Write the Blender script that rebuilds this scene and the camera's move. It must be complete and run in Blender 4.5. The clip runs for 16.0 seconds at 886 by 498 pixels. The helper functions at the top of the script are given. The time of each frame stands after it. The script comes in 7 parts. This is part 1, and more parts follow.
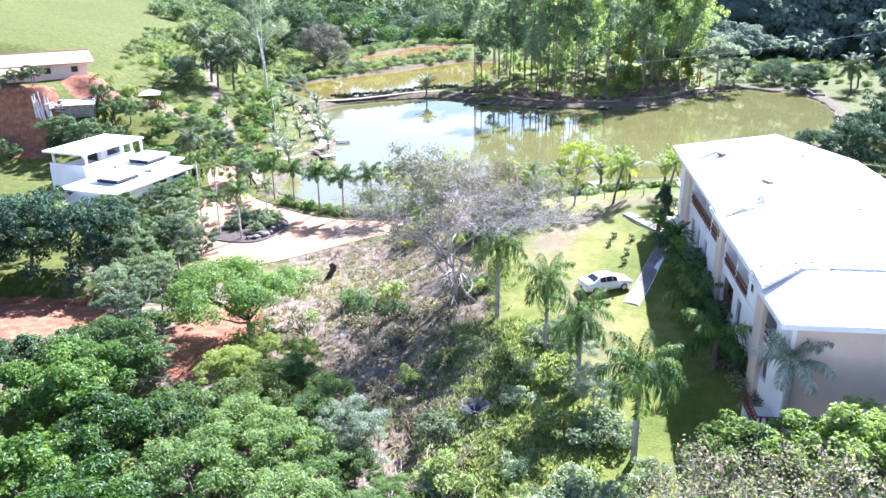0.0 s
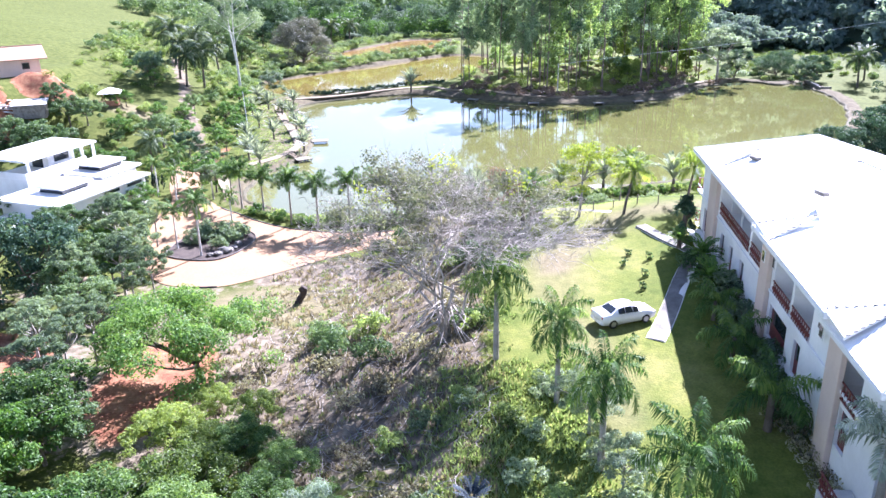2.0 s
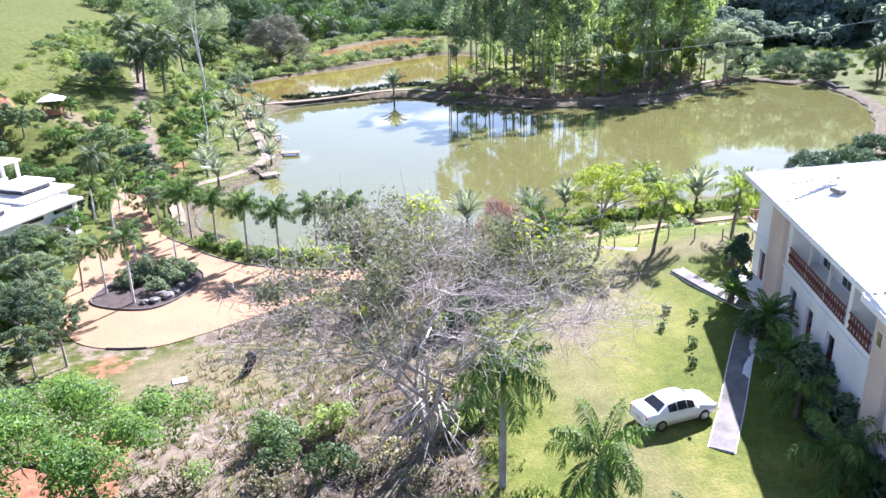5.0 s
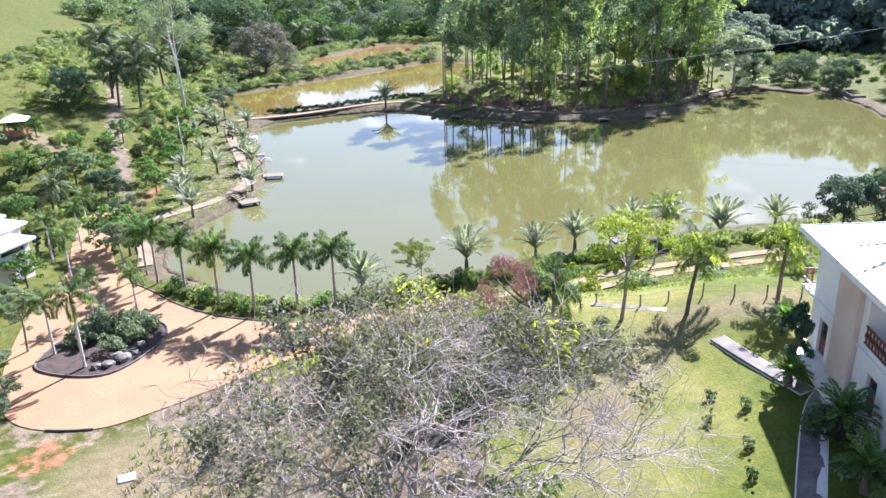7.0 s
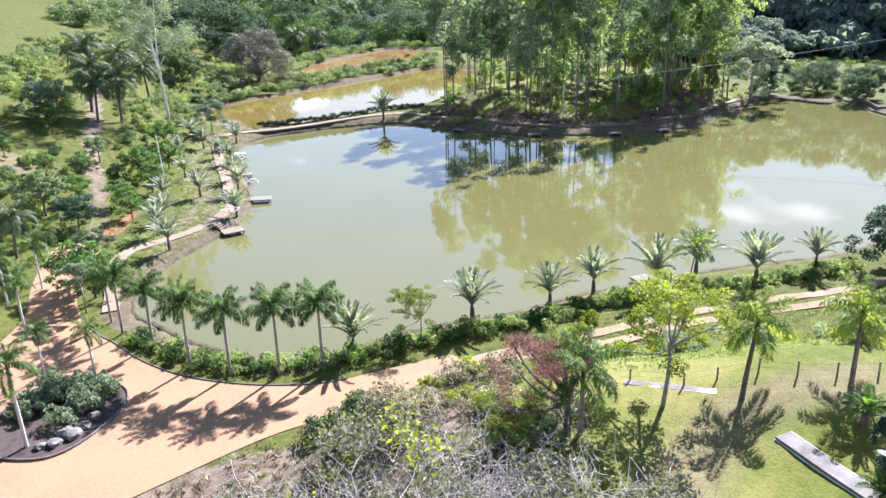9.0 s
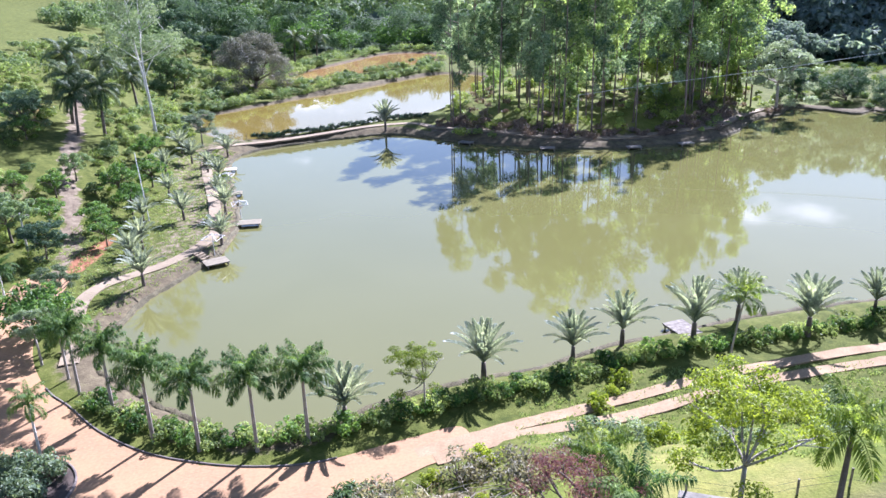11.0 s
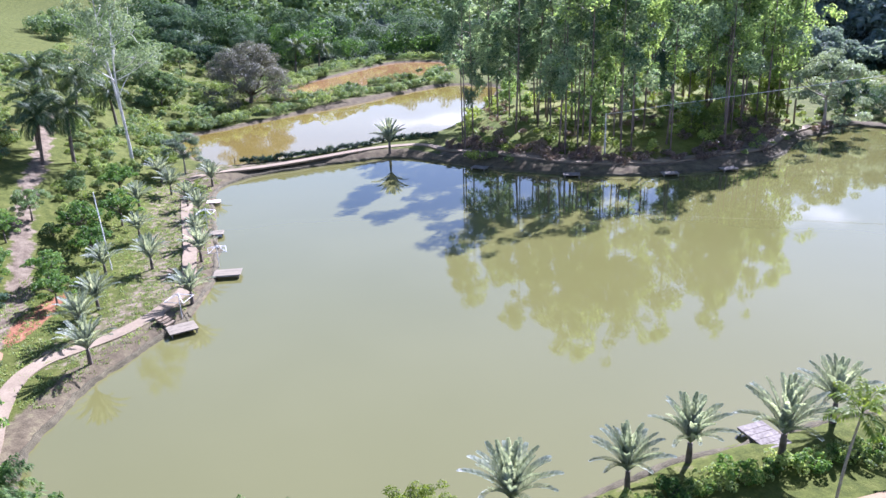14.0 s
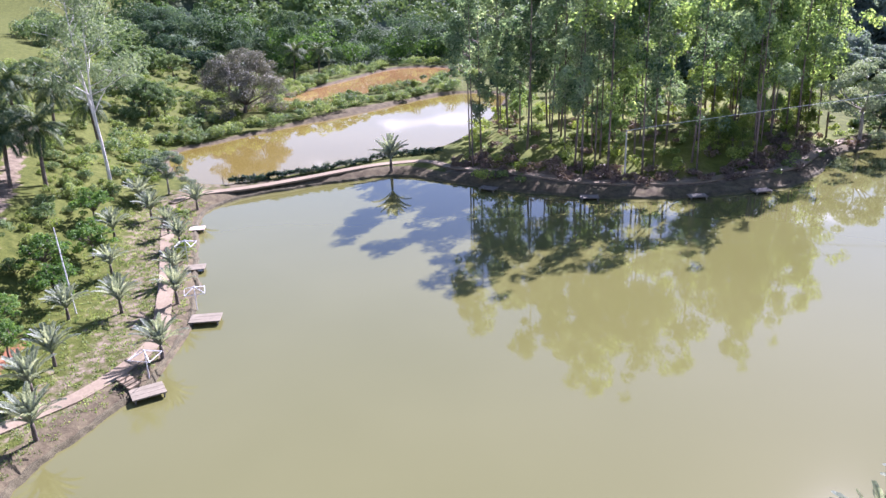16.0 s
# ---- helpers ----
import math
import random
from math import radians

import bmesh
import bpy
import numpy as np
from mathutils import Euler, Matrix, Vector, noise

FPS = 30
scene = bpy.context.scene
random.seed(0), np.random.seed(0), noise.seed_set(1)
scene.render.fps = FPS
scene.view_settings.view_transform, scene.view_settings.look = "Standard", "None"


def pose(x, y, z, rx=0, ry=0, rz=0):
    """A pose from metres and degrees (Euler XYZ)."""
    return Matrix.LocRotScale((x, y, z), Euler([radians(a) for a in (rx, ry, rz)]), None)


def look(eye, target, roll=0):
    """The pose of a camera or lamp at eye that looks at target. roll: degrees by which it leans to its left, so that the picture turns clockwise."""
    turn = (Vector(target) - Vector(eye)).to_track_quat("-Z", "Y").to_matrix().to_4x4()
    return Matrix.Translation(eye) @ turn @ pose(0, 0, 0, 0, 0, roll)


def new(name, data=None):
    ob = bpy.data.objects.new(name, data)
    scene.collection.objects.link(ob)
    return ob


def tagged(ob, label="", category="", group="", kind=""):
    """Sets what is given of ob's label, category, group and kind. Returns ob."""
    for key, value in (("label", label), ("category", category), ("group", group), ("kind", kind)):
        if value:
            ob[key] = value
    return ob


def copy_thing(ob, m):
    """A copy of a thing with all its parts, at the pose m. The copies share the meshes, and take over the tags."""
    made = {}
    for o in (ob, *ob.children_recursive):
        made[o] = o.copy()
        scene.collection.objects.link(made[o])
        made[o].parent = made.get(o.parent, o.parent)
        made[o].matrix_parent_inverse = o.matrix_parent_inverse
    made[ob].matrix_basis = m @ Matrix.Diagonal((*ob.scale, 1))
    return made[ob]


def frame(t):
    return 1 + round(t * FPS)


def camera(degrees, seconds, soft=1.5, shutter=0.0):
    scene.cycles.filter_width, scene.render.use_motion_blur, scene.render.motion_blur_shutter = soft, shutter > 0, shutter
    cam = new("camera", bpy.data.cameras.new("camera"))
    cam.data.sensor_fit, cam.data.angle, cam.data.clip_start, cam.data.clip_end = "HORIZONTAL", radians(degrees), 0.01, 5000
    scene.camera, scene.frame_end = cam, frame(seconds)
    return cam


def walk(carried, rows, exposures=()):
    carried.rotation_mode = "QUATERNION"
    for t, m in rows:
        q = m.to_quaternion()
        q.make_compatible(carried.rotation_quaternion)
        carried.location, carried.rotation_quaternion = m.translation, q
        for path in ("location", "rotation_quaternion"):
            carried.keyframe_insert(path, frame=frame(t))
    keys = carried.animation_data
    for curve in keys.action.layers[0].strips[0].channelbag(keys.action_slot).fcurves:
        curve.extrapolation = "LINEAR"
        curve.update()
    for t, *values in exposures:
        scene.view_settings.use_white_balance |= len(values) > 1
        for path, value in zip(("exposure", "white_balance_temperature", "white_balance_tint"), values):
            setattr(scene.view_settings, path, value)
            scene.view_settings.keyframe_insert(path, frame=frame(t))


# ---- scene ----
cam = camera(59.0, 16.0)
EXPOSURES = [(0.0, 2.36, 5450, 28), (4.0, 2.12, 5600, 28), (7.0, 1.82, 5800, 25), (9.5, 1.8, 5850, 26), (12.0, 1.75, 5350, 29), (14.0, 1.72, 5450, 32), (16.0, 1.69, 5750, 38)]
PATH = [
    (0, (0.787, 1.915, 32.124), (0.743, 3.791, 31.431), -0.7),
    (0.5, (0.695, 4.81, 31.838), (0.661, 6.685, 31.141), -0.7),
    (1, (0.616, 7.573, 31.398), (0.589, 9.447, 30.698), -0.8),
    (1.5, (0.643, 10.272, 30.899), (0.623, 12.145, 30.199), -0.9),
    (2, (0.674, 12.899, 30.35), (0.661, 14.771, 29.648), -1.0),
    (2.5, (0.755, 15.58, 29.828), (0.749, 17.452, 29.124), -1.1),
    (3, (0.775, 18.177, 29.309), (0.775, 20.049, 28.605), -1.2),
    (3.5, (0.803, 20.694, 28.846), (0.809, 22.566, 28.141), -1.2),
    (4, (0.827, 23.204, 28.619), (0.837, 25.076, 27.913), -1.3),
    (6.3, (0.976, 34.675, 29.195), (1.003, 36.545, 28.487), -1.3),
    (6.5, (0.977, 35.65, 29.225), (1.004, 37.522, 28.52), -1.5),
    (7, (1.007, 38.024, 29.407), (1.035, 39.895, 28.703), -1.6),
    (7.5, (1.084, 40.378, 29.567), (1.111, 42.25, 28.864), -1.7),
    (8, (1.12, 42.787, 29.699), (1.147, 44.66, 28.997), -1.7),
    (8.5, (1.143, 45.197, 29.792), (1.17, 47.07, 29.089), -1.7),
    (9, (1.079, 47.635, 29.877), (1.106, 49.507, 29.174), -1.7),
    (9.5, (1.062, 50.091, 29.921), (1.086, 51.964, 29.218), -1.7),
    (9.7, (1.089, 51.057, 29.928), (1.11, 52.929, 29.223), -1.5),
    (12, (1.149, 62.487, 30.055), (1.158, 64.36, 29.353), -1.9),
    (12.5, (1.139, 65.037, 30.053), (1.143, 66.91, 29.352), -1.9),
    (13, (1.133, 67.568, 30.028), (1.133, 69.442, 29.328), -2.0),
    (13.5, (1.175, 70.107, 30.014), (1.17, 71.981, 29.315), -2.0),
    (14, (1.223, 72.572, 30.04), (1.214, 74.447, 29.343), -2.1),
    (14.5, (1.259, 75.078, 30.117), (1.246, 76.953, 29.42), -2.1),
    (15, (1.213, 77.641, 30.215), (1.197, 79.515, 29.518), -2.2),
    (15.5, (1.171, 80.219, 30.315), (1.153, 82.094, 29.618), -2.2),
    (16, (1.124, 82.815, 30.381), (1.104, 84.689, 29.684), -2.2),
]
walk(cam, [(t, look(eye, target, roll)) for t, eye, target, roll in PATH], EXPOSURES)


# ---- light ----
SUN_DIR = Vector((0.4, 0.666, 0.629)).normalized()
sun = new("sun", bpy.data.lights.new("sun", "SUN"))
sun.data.energy, sun.data.angle, sun.data.color = 5.4, radians(0.53), (1.0, 0.97, 0.93)
sun.matrix_world = look(SUN_DIR * 200, (0, 0, 0))

world = bpy.data.worlds.new("sky")
scene.world = world
world.use_nodes = True
wt = world.node_tree
wt.nodes.clear()
w_out = wt.nodes.new("ShaderNodeOutputWorld")
w_bg = wt.nodes.new("ShaderNodeBackground")
w_sky = wt.nodes.new("ShaderNodeTexSky")
w_sky.sky_type, w_sky.sun_disc = "NISHITA", False
w_sky.sun_elevation = math.asin(SUN_DIR.z)
w_sky.sun_rotation = math.atan2(SUN_DIR.x, SUN_DIR.y)
w_sky.air_density, w_sky.dust_density = 1.2, 0.3
# clouds on a level sheet far overhead
w_co = wt.nodes.new("ShaderNodeTexCoord")
w_sep = wt.nodes.new("ShaderNodeSeparateXYZ")
w_up = wt.nodes.new("ShaderNodeMath")
w_up.operation = "MAXIMUM"
w_up.inputs[1].default_value = 0.04
w_add = wt.nodes.new("ShaderNodeMath")
w_add.operation = "ADD"
w_add.inputs[1].default_value = 0.12
w_x, w_y = wt.nodes.new("ShaderNodeMath"), wt.nodes.new("ShaderNodeMath")
w_x.operation = w_y.operation = "DIVIDE"
w_map = wt.nodes.new("ShaderNodeCombineXYZ")
wt.links.new(w_co.outputs["Generated"], w_sep.inputs[0])
wt.links.new(w_sep.outputs["Z"], w_up.inputs[0])
wt.links.new(w_up.outputs[0], w_add.inputs[0])
for w_n, w_axis in ((w_x, "X"), (w_y, "Y")):
    wt.links.new(w_sep.outputs[w_axis], w_n.inputs[0])
    wt.links.new(w_add.outputs[0], w_n.inputs[1])
    wt.links.new(w_n.outputs[0], w_map.inputs[w_axis])
w_noise = wt.nodes.new("ShaderNodeTexNoise")
w_noise.inputs["Scale"].default_value, w_noise.inputs["Detail"].default_value = 1.5, 7.0
w_ramp = wt.nodes.new("ShaderNodeValToRGB")
w_ramp.color_ramp.elements[0].position, w_ramp.color_ramp.elements[1].position = 0.54, 0.67
w_mix = wt.nodes.new("ShaderNodeMix")
w_mix.data_type = "RGBA"
w_mix.inputs[7].default_value = (24.0, 24.6, 25.5, 1)
w_bg.inputs["Strength"].default_value = 0.057
wt.links.new(w_map.outputs["Vector"], w_noise.inputs["Vector"])
w_low = wt.nodes.new("ShaderNodeMath")
w_low.operation = "MULTIPLY_ADD"
w_low.inputs[1].default_value, w_low.inputs[2].default_value = -0.75, 0.135
w_sum = wt.nodes.new("ShaderNodeMath")
wt.links.new(w_up.outputs[0], w_low.inputs[0])
wt.links.new(w_low.outputs[0], w_sum.inputs[0])
wt.links.new(w_noise.outputs[0], w_sum.inputs[1])
wt.links.new(w_sum.outputs[0], w_ramp.inputs["Fac"])
wt.links.new(w_ramp.outputs["Color"], w_mix.inputs[0])
wt.links.new(w_sky.outputs["Color"], w_mix.inputs[6])
wt.links.new(w_mix.outputs[2], w_bg.inputs["Color"])
wt.links.new(w_bg.outputs["Background"], w_out.inputs["Surface"])


# ---- materials ----
def material(name, rough=0.7, metal=0.0, spec=0.4):
    m = bpy.data.materials.new(name)
    m.use_nodes = True
    bsdf = m.node_tree.nodes["Principled BSDF"]
    bsdf.inputs["Roughness"].default_value = rough
    bsdf.inputs["Metallic"].default_value = metal
    bsdf.inputs["Specular IOR Level"].default_value = spec
    return m, m.node_tree.nodes, m.node_tree.links, bsdf


def noise_node(nodes, links, scale, detail=4.0, rough=0.55, coord="Object"):
    co = nodes.new("ShaderNodeTexCoord")
    n = nodes.new("ShaderNodeTexNoise")
    n.inputs["Scale"].default_value, n.inputs["Detail"].default_value = scale, detail
    n.inputs["Roughness"].default_value = rough
    links.new(co.outputs[coord], n.inputs["Vector"])
    return n


def ramp_node(nodes, links, source, stops):
    r = nodes.new("ShaderNodeValToRGB")
    while len(r.color_ramp.elements) < len(stops):
        r.color_ramp.elements.new(0.5)
    for e, (p, c) in zip(r.color_ramp.elements, stops):
        e.position, e.color = p, (*c, 1)
    links.new(source, r.inputs["Fac"])
    return r


def mix_node(nodes, links, fac, a, b, blend="MIX"):
    m = nodes.new("ShaderNodeMix")
    m.data_type, m.blend_type = "RGBA", blend
    for sock, v in ((m.inputs[0], fac), (m.inputs[6], a), (m.inputs[7], b)):
        if isinstance(v, (int, float)):
            sock.default_value = v
        elif isinstance(v, tuple):
            sock.default_value = (*v, 1)
        else:
            links.new(v, sock)
    return m.outputs[2]


def bump_node(nodes, links, source, bsdf, strength=0.4, distance=0.05):
    b = nodes.new("ShaderNodeBump")
    b.inputs["Strength"].default_value, b.inputs["Distance"].default_value = strength, distance
    links.new(source, b.inputs["Height"])
    links.new(b.outputs["Normal"], bsdf.inputs["Normal"])


def surface(name, dark, light, scale=1.0, rough=0.75, metal=0.0, bump=0.3, fine=12.0, spec=0.4, depth=0.03, stain=None, grain=0.72):
    """A worn surface: two tones at a large and a fine scale, with relief."""
    m, nodes, links, bsdf = material(name, rough, metal, spec)
    n1 = noise_node(nodes, links, scale, 5.0)
    n2 = noise_node(nodes, links, scale * fine, 3.0)
    c1 = ramp_node(nodes, links, n1.outputs[0], [(0.3, dark), (0.7, light)])
    c2 = ramp_node(nodes, links, n2.outputs[0], [(0.3, (grain, grain, grain)), (0.7, (1.0, 1.0, 1.0))])
    col = mix_node(nodes, links, 1.0, c1.outputs["Color"], c2.outputs["Color"], "MULTIPLY")
    if stain:
        n3 = noise_node(nodes, links, scale * 0.45, 6.0, 0.65)
        f3 = ramp_node(nodes, links, n3.outputs[0], [(0.55, (0, 0, 0)), (0.72, (1, 1, 1))])
        col = mix_node(nodes, links, f3.outputs["Color"], col, stain)
    links.new(col, bsdf.inputs["Base Color"])
    bump_node(nodes, links, n2.outputs[0], bsdf, bump, depth)
    return m


def foliage(name, dark, mid, light, translucent=0.42, gloss=0.3, rough=0.5, leafy=0.42):
    """Leaves: each leaf and each plant a little different, light shining through."""
    m, nodes, links, bsdf = material(name, rough, 0.0, gloss)
    geo = nodes.new("ShaderNodeNewGeometry")
    info = nodes.new("ShaderNodeObjectInfo")
    n1 = noise_node(nodes, links, 0.55, 3.0)
    add = nodes.new("ShaderNodeMath")
    add.operation = "MULTIPLY_ADD"
    add.inputs[1].default_value = leafy
    links.new(geo.outputs["Random Per Island"], add.inputs[0])
    half = nodes.new("ShaderNodeMath")
    half.operation = "MULTIPLY_ADD"
    half.inputs[1].default_value = 0.62
    links.new(n1.outputs[0], half.inputs[0])
    tint = nodes.new("ShaderNodeMath")
    tint.operation = "MULTIPLY_ADD"
    tint.inputs[1].default_value, tint.inputs[2].default_value = 0.42, -0.22 + (0.42 - leafy) / 2
    links.new(info.outputs["Random"], tint.inputs[0])
    links.new(tint.outputs[0], half.inputs[2])
    links.new(half.outputs[0], add.inputs[2])
    ramp = ramp_node(nodes, links, add.outputs[0], [(0.15, dark), (0.5, mid), (0.9, light)])
    links.new(ramp.outputs["Color"], bsdf.inputs["Base Color"])
    tr = nodes.new("ShaderNodeBsdfTranslucent")
    warm = mix_node(nodes, links, 1.0, ramp.outputs["Color"], (1.55, 1.5, 0.85), "MULTIPLY")
    links.new(warm, tr.inputs["Color"])
    ms = nodes.new("ShaderNodeMixShader")
    ms.inputs[0].default_value = translucent
    links.new(bsdf.outputs[0], ms.inputs[1])
    links.new(tr.outputs[0], ms.inputs[2])
    links.new(ms.outputs[0], nodes["Material Output"].inputs["Surface"])
    return m


def water_material(name, deep, shallow, rough=0.035, ripple=0.012):
    """Murky standing water: silt that scatters light under a smooth, slightly rippled face."""
    m, nodes, links, bsdf = material(name, rough, 0.0, 0.5)
    bsdf.inputs["IOR"].default_value = 1.65
    n1 = noise_node(nodes, links, 0.03, 3.0)
    r = ramp_node(nodes, links, n1.outputs[0], [(0.3, deep), (0.7, shallow)])
    links.new(r.outputs["Color"], bsdf.inputs["Base Color"])
    n2 = noise_node(nodes, links, 0.5, 3.0)
    bump_node(nodes, links, n2.outputs[0], bsdf, 0.15, ripple)
    return m


LEAF_BRIGHT = foliage("leaf_bright", (0.016, 0.045, 0.01), (0.07, 0.155, 0.03), (0.19, 0.3, 0.065), 0.42)
LEAF_VALLEY = foliage("leaf_valley", (0.026, 0.06, 0.018), (0.105, 0.185, 0.055), (0.24, 0.34, 0.115), 0.45)
LEAF_FRESH = foliage("leaf_fresh", (0.055, 0.09, 0.03), (0.2, 0.275, 0.1), (0.38, 0.46, 0.19), 0.48)
LEAF_MID = foliage("leaf_mid", (0.022, 0.05, 0.022), (0.105, 0.175, 0.08), (0.24, 0.32, 0.16), 0.42)
LEAF_DARK = foliage("leaf_dark", (0.014, 0.036, 0.028), (0.052, 0.105, 0.068), (0.13, 0.195, 0.12), 0.3, 0.15, 0.6)
LEAF_GREY = foliage("leaf_grey", (0.066, 0.102, 0.064), (0.20, 0.27, 0.178), (0.39, 0.46, 0.33), 0.5)
LEAF_YELLOW = foliage("leaf_yellow", (0.065, 0.105, 0.012), (0.19, 0.255, 0.028), (0.35, 0.41, 0.05), 0.5)
LEAF_OLIVE = foliage("leaf_olive", (0.034, 0.043, 0.03), (0.1, 0.115, 0.08), (0.22, 0.235, 0.17), 0.4)
LEAF_RED = foliage("leaf_red", (0.085, 0.034, 0.048), (0.185, 0.088, 0.108), (0.3, 0.175, 0.185), 0.5)
LEAF_BROWN = foliage("leaf_brown", (0.045, 0.05, 0.043), (0.11, 0.117, 0.1), (0.21, 0.215, 0.18), 0.25)
LEAF_DEEP = foliage("leaf_deep", (0.02, 0.055, 0.014), (0.08, 0.17, 0.042), (0.21, 0.33, 0.09), 0.48)
LEAF_PALM = foliage("leaf_palm", (0.024, 0.062, 0.02), (0.072, 0.142, 0.04), (0.2, 0.28, 0.085), 0.45, 0.2, 0.6)
LEAF_COCO = foliage("leaf_coconut", (0.024, 0.05, 0.024), (0.062, 0.105, 0.045), (0.17, 0.2, 0.09), 0.28, 0.25, 0.55)
LEAF_PALM_GREY = foliage("leaf_palm_grey", (0.11, 0.145, 0.125), (0.26, 0.31, 0.265), (0.52, 0.56, 0.5), 0.4, 0.45, 0.45)
LEAF_PALM_YELLOW = foliage("leaf_palm_yellow", (0.05, 0.095, 0.018), (0.15, 0.225, 0.04), (0.32, 0.38, 0.085), 0.5, 0.3, 0.5)
LEAF_EUC = foliage("leaf_eucalyptus", (0.042, 0.092, 0.04), (0.175, 0.275, 0.112), (0.39, 0.495, 0.2), 0.57)
LEAF_EUC_BLUE = foliage("leaf_eucalyptus_blue", (0.045, 0.095, 0.064), (0.175, 0.26, 0.175), (0.36, 0.44, 0.31), 0.56)
LEAF_BLUE = foliage("leaf_blue", (0.018, 0.027, 0.036), (0.04, 0.056, 0.07), (0.09, 0.115, 0.135), 0.12, 0.15, 0.65)
# far leaves: distance haze is put into the colour, paler and bluer
LEAF_FAR_HAZY = foliage("leaf_far_forest_hazy", (0.045, 0.085, 0.09), (0.155, 0.225, 0.22), (0.34, 0.4, 0.36), 0.5, 0.15, 0.6, leafy=0.2)
LEAF_WOOD = foliage("leaf_forest", (0.018, 0.045, 0.024), (0.066, 0.125, 0.054), (0.18, 0.26, 0.105), 0.2, 0.15, 0.6, leafy=0.2)
LEAF_WILLOW = foliage("leaf_willow", (0.06, 0.1, 0.078), (0.165, 0.225, 0.175), (0.34, 0.41, 0.32), 0.45)
LEAF_SUNNY = foliage("leaf_sunny", (0.045, 0.08, 0.02), (0.16, 0.23, 0.056), (0.33, 0.4, 0.11), 0.48)
LEAF_DRY = foliage("leaf_dry", (0.086, 0.079, 0.061), (0.26, 0.25, 0.18), (0.45, 0.43, 0.31), 0.4)
LEAF_FEATH = foliage("leaf_feathery", (0.036, 0.061, 0.040), (0.12, 0.18, 0.115), (0.26, 0.33, 0.22), 0.4)
LEAF_LIME = foliage("leaf_lime", (0.042, 0.085, 0.02), (0.145, 0.235, 0.058), (0.3, 0.4, 0.12), 0.48)
LEAF_LITTER = foliage("leaf_litter", (0.05, 0.034, 0.034), (0.165, 0.12, 0.108), (0.31, 0.25, 0.21), 0.35)
GRASS_DRY = foliage("grass_dry", (0.11, 0.094, 0.07), (0.215, 0.188, 0.14), (0.35, 0.31, 0.24), 0.42)
GRASS_GREEN = foliage("grass_green", (0.08, 0.12, 0.045), (0.19, 0.26, 0.1), (0.36, 0.43, 0.19), 0.45)
BARK = surface("bark", (0.09, 0.07, 0.055), (0.2, 0.165, 0.135), 2.0, 0.9, bump=0.6)
BARK_PALE = surface("bark_pale", (0.24, 0.21, 0.18), (0.46, 0.42, 0.37), 1.5, 0.85, bump=0.5)
BARK_EUC = surface("bark_eucalyptus", (0.1, 0.075, 0.065), (0.3, 0.235, 0.2), 0.5, 0.8, bump=0.4)
BARK_MAUVE = surface("bark_mauve_grey", (0.27, 0.24, 0.21), (0.53, 0.475, 0.42), 1.2, 0.9, bump=0.5)
BARK_DEAD = surface("bark_dead_wood", (0.27, 0.235, 0.18), (0.5, 0.45, 0.36), 1.2, 0.9, bump=0.5)
BARK_WHITE = surface("bark_whitewashed", (0.55, 0.53, 0.5), (0.8, 0.78, 0.74), 1.6, 0.85, bump=0.4)
WOOD_GREY = surface("weathered_wood", (0.12, 0.105, 0.09), (0.3, 0.27, 0.23), 3.0, 0.9, bump=0.5)
WALL_WHITE = surface("white_plaster", (0.72, 0.71, 0.7), (0.84, 0.83, 0.82), 0.4, 0.85, bump=0.08, depth=0.01, stain=(0.68, 0.66, 0.64), grain=0.95)
WALL_BEIGE = surface("beige_plaster", (0.56, 0.44, 0.37), (0.67, 0.54, 0.46), 0.4, 0.85, bump=0.08, depth=0.01, grain=0.95)
ROOF_WHITE = surface("white_roof_sheet", (0.72, 0.71, 0.69), (0.86, 0.85, 0.83), 0.3, 0.5, bump=0.08, depth=0.01, stain=(0.6, 0.57, 0.54), grain=0.93)
ROOF_TILE = surface("terracotta_tile", (0.38, 0.225, 0.145), (0.5, 0.31, 0.21), 0.8, 0.85, bump=0.2)
BRICK = surface("brick_red", (0.32, 0.13, 0.08), (0.5, 0.24, 0.15), 1.5, 0.9, bump=0.4)
CONCRETE = surface("pale_concrete", (0.48, 0.455, 0.42), (0.66, 0.63, 0.59), 0.6, 0.85, bump=0.3, depth=0.01, stain=(0.45, 0.42, 0.38), grain=0.88)
WALK_CONCRETE = surface("walk_concrete", (0.64, 0.62, 0.58), (0.78, 0.76, 0.72), 0.6, 0.85, bump=0.2, depth=0.01, stain=(0.6, 0.57, 0.52), grain=0.92)
CONCRETE_PATH = surface("sandy_concrete", (0.22, 0.172, 0.112), (0.31, 0.25, 0.168), 0.5, 0.9, bump=0.3, depth=0.02, stain=(0.2, 0.155, 0.1))
JETTY = surface("jetty_concrete", (0.17, 0.15, 0.105), (0.27, 0.235, 0.17), 0.8, 0.9, bump=0.3, depth=0.01, stain=(0.14, 0.12, 0.085), grain=0.85)
MUD = surface("bank_mud", (0.055, 0.048, 0.024), (0.14, 0.122, 0.066), 1.3, 0.9, bump=0.8, depth=0.08)
STONE = surface("grey_stone", (0.12, 0.11, 0.098), (0.28, 0.26, 0.235), 0.9, 0.9, bump=0.6)
TRACK_SAND = surface("track_sand", (0.25, 0.172, 0.096), (0.35, 0.252, 0.15), 0.6, 0.95, bump=0.15, stain=(0.24, 0.176, 0.105))
KERB = surface("dark_kerb", (0.1, 0.085, 0.08), (0.22, 0.19, 0.17), 1.2, 0.9, bump=0.5)
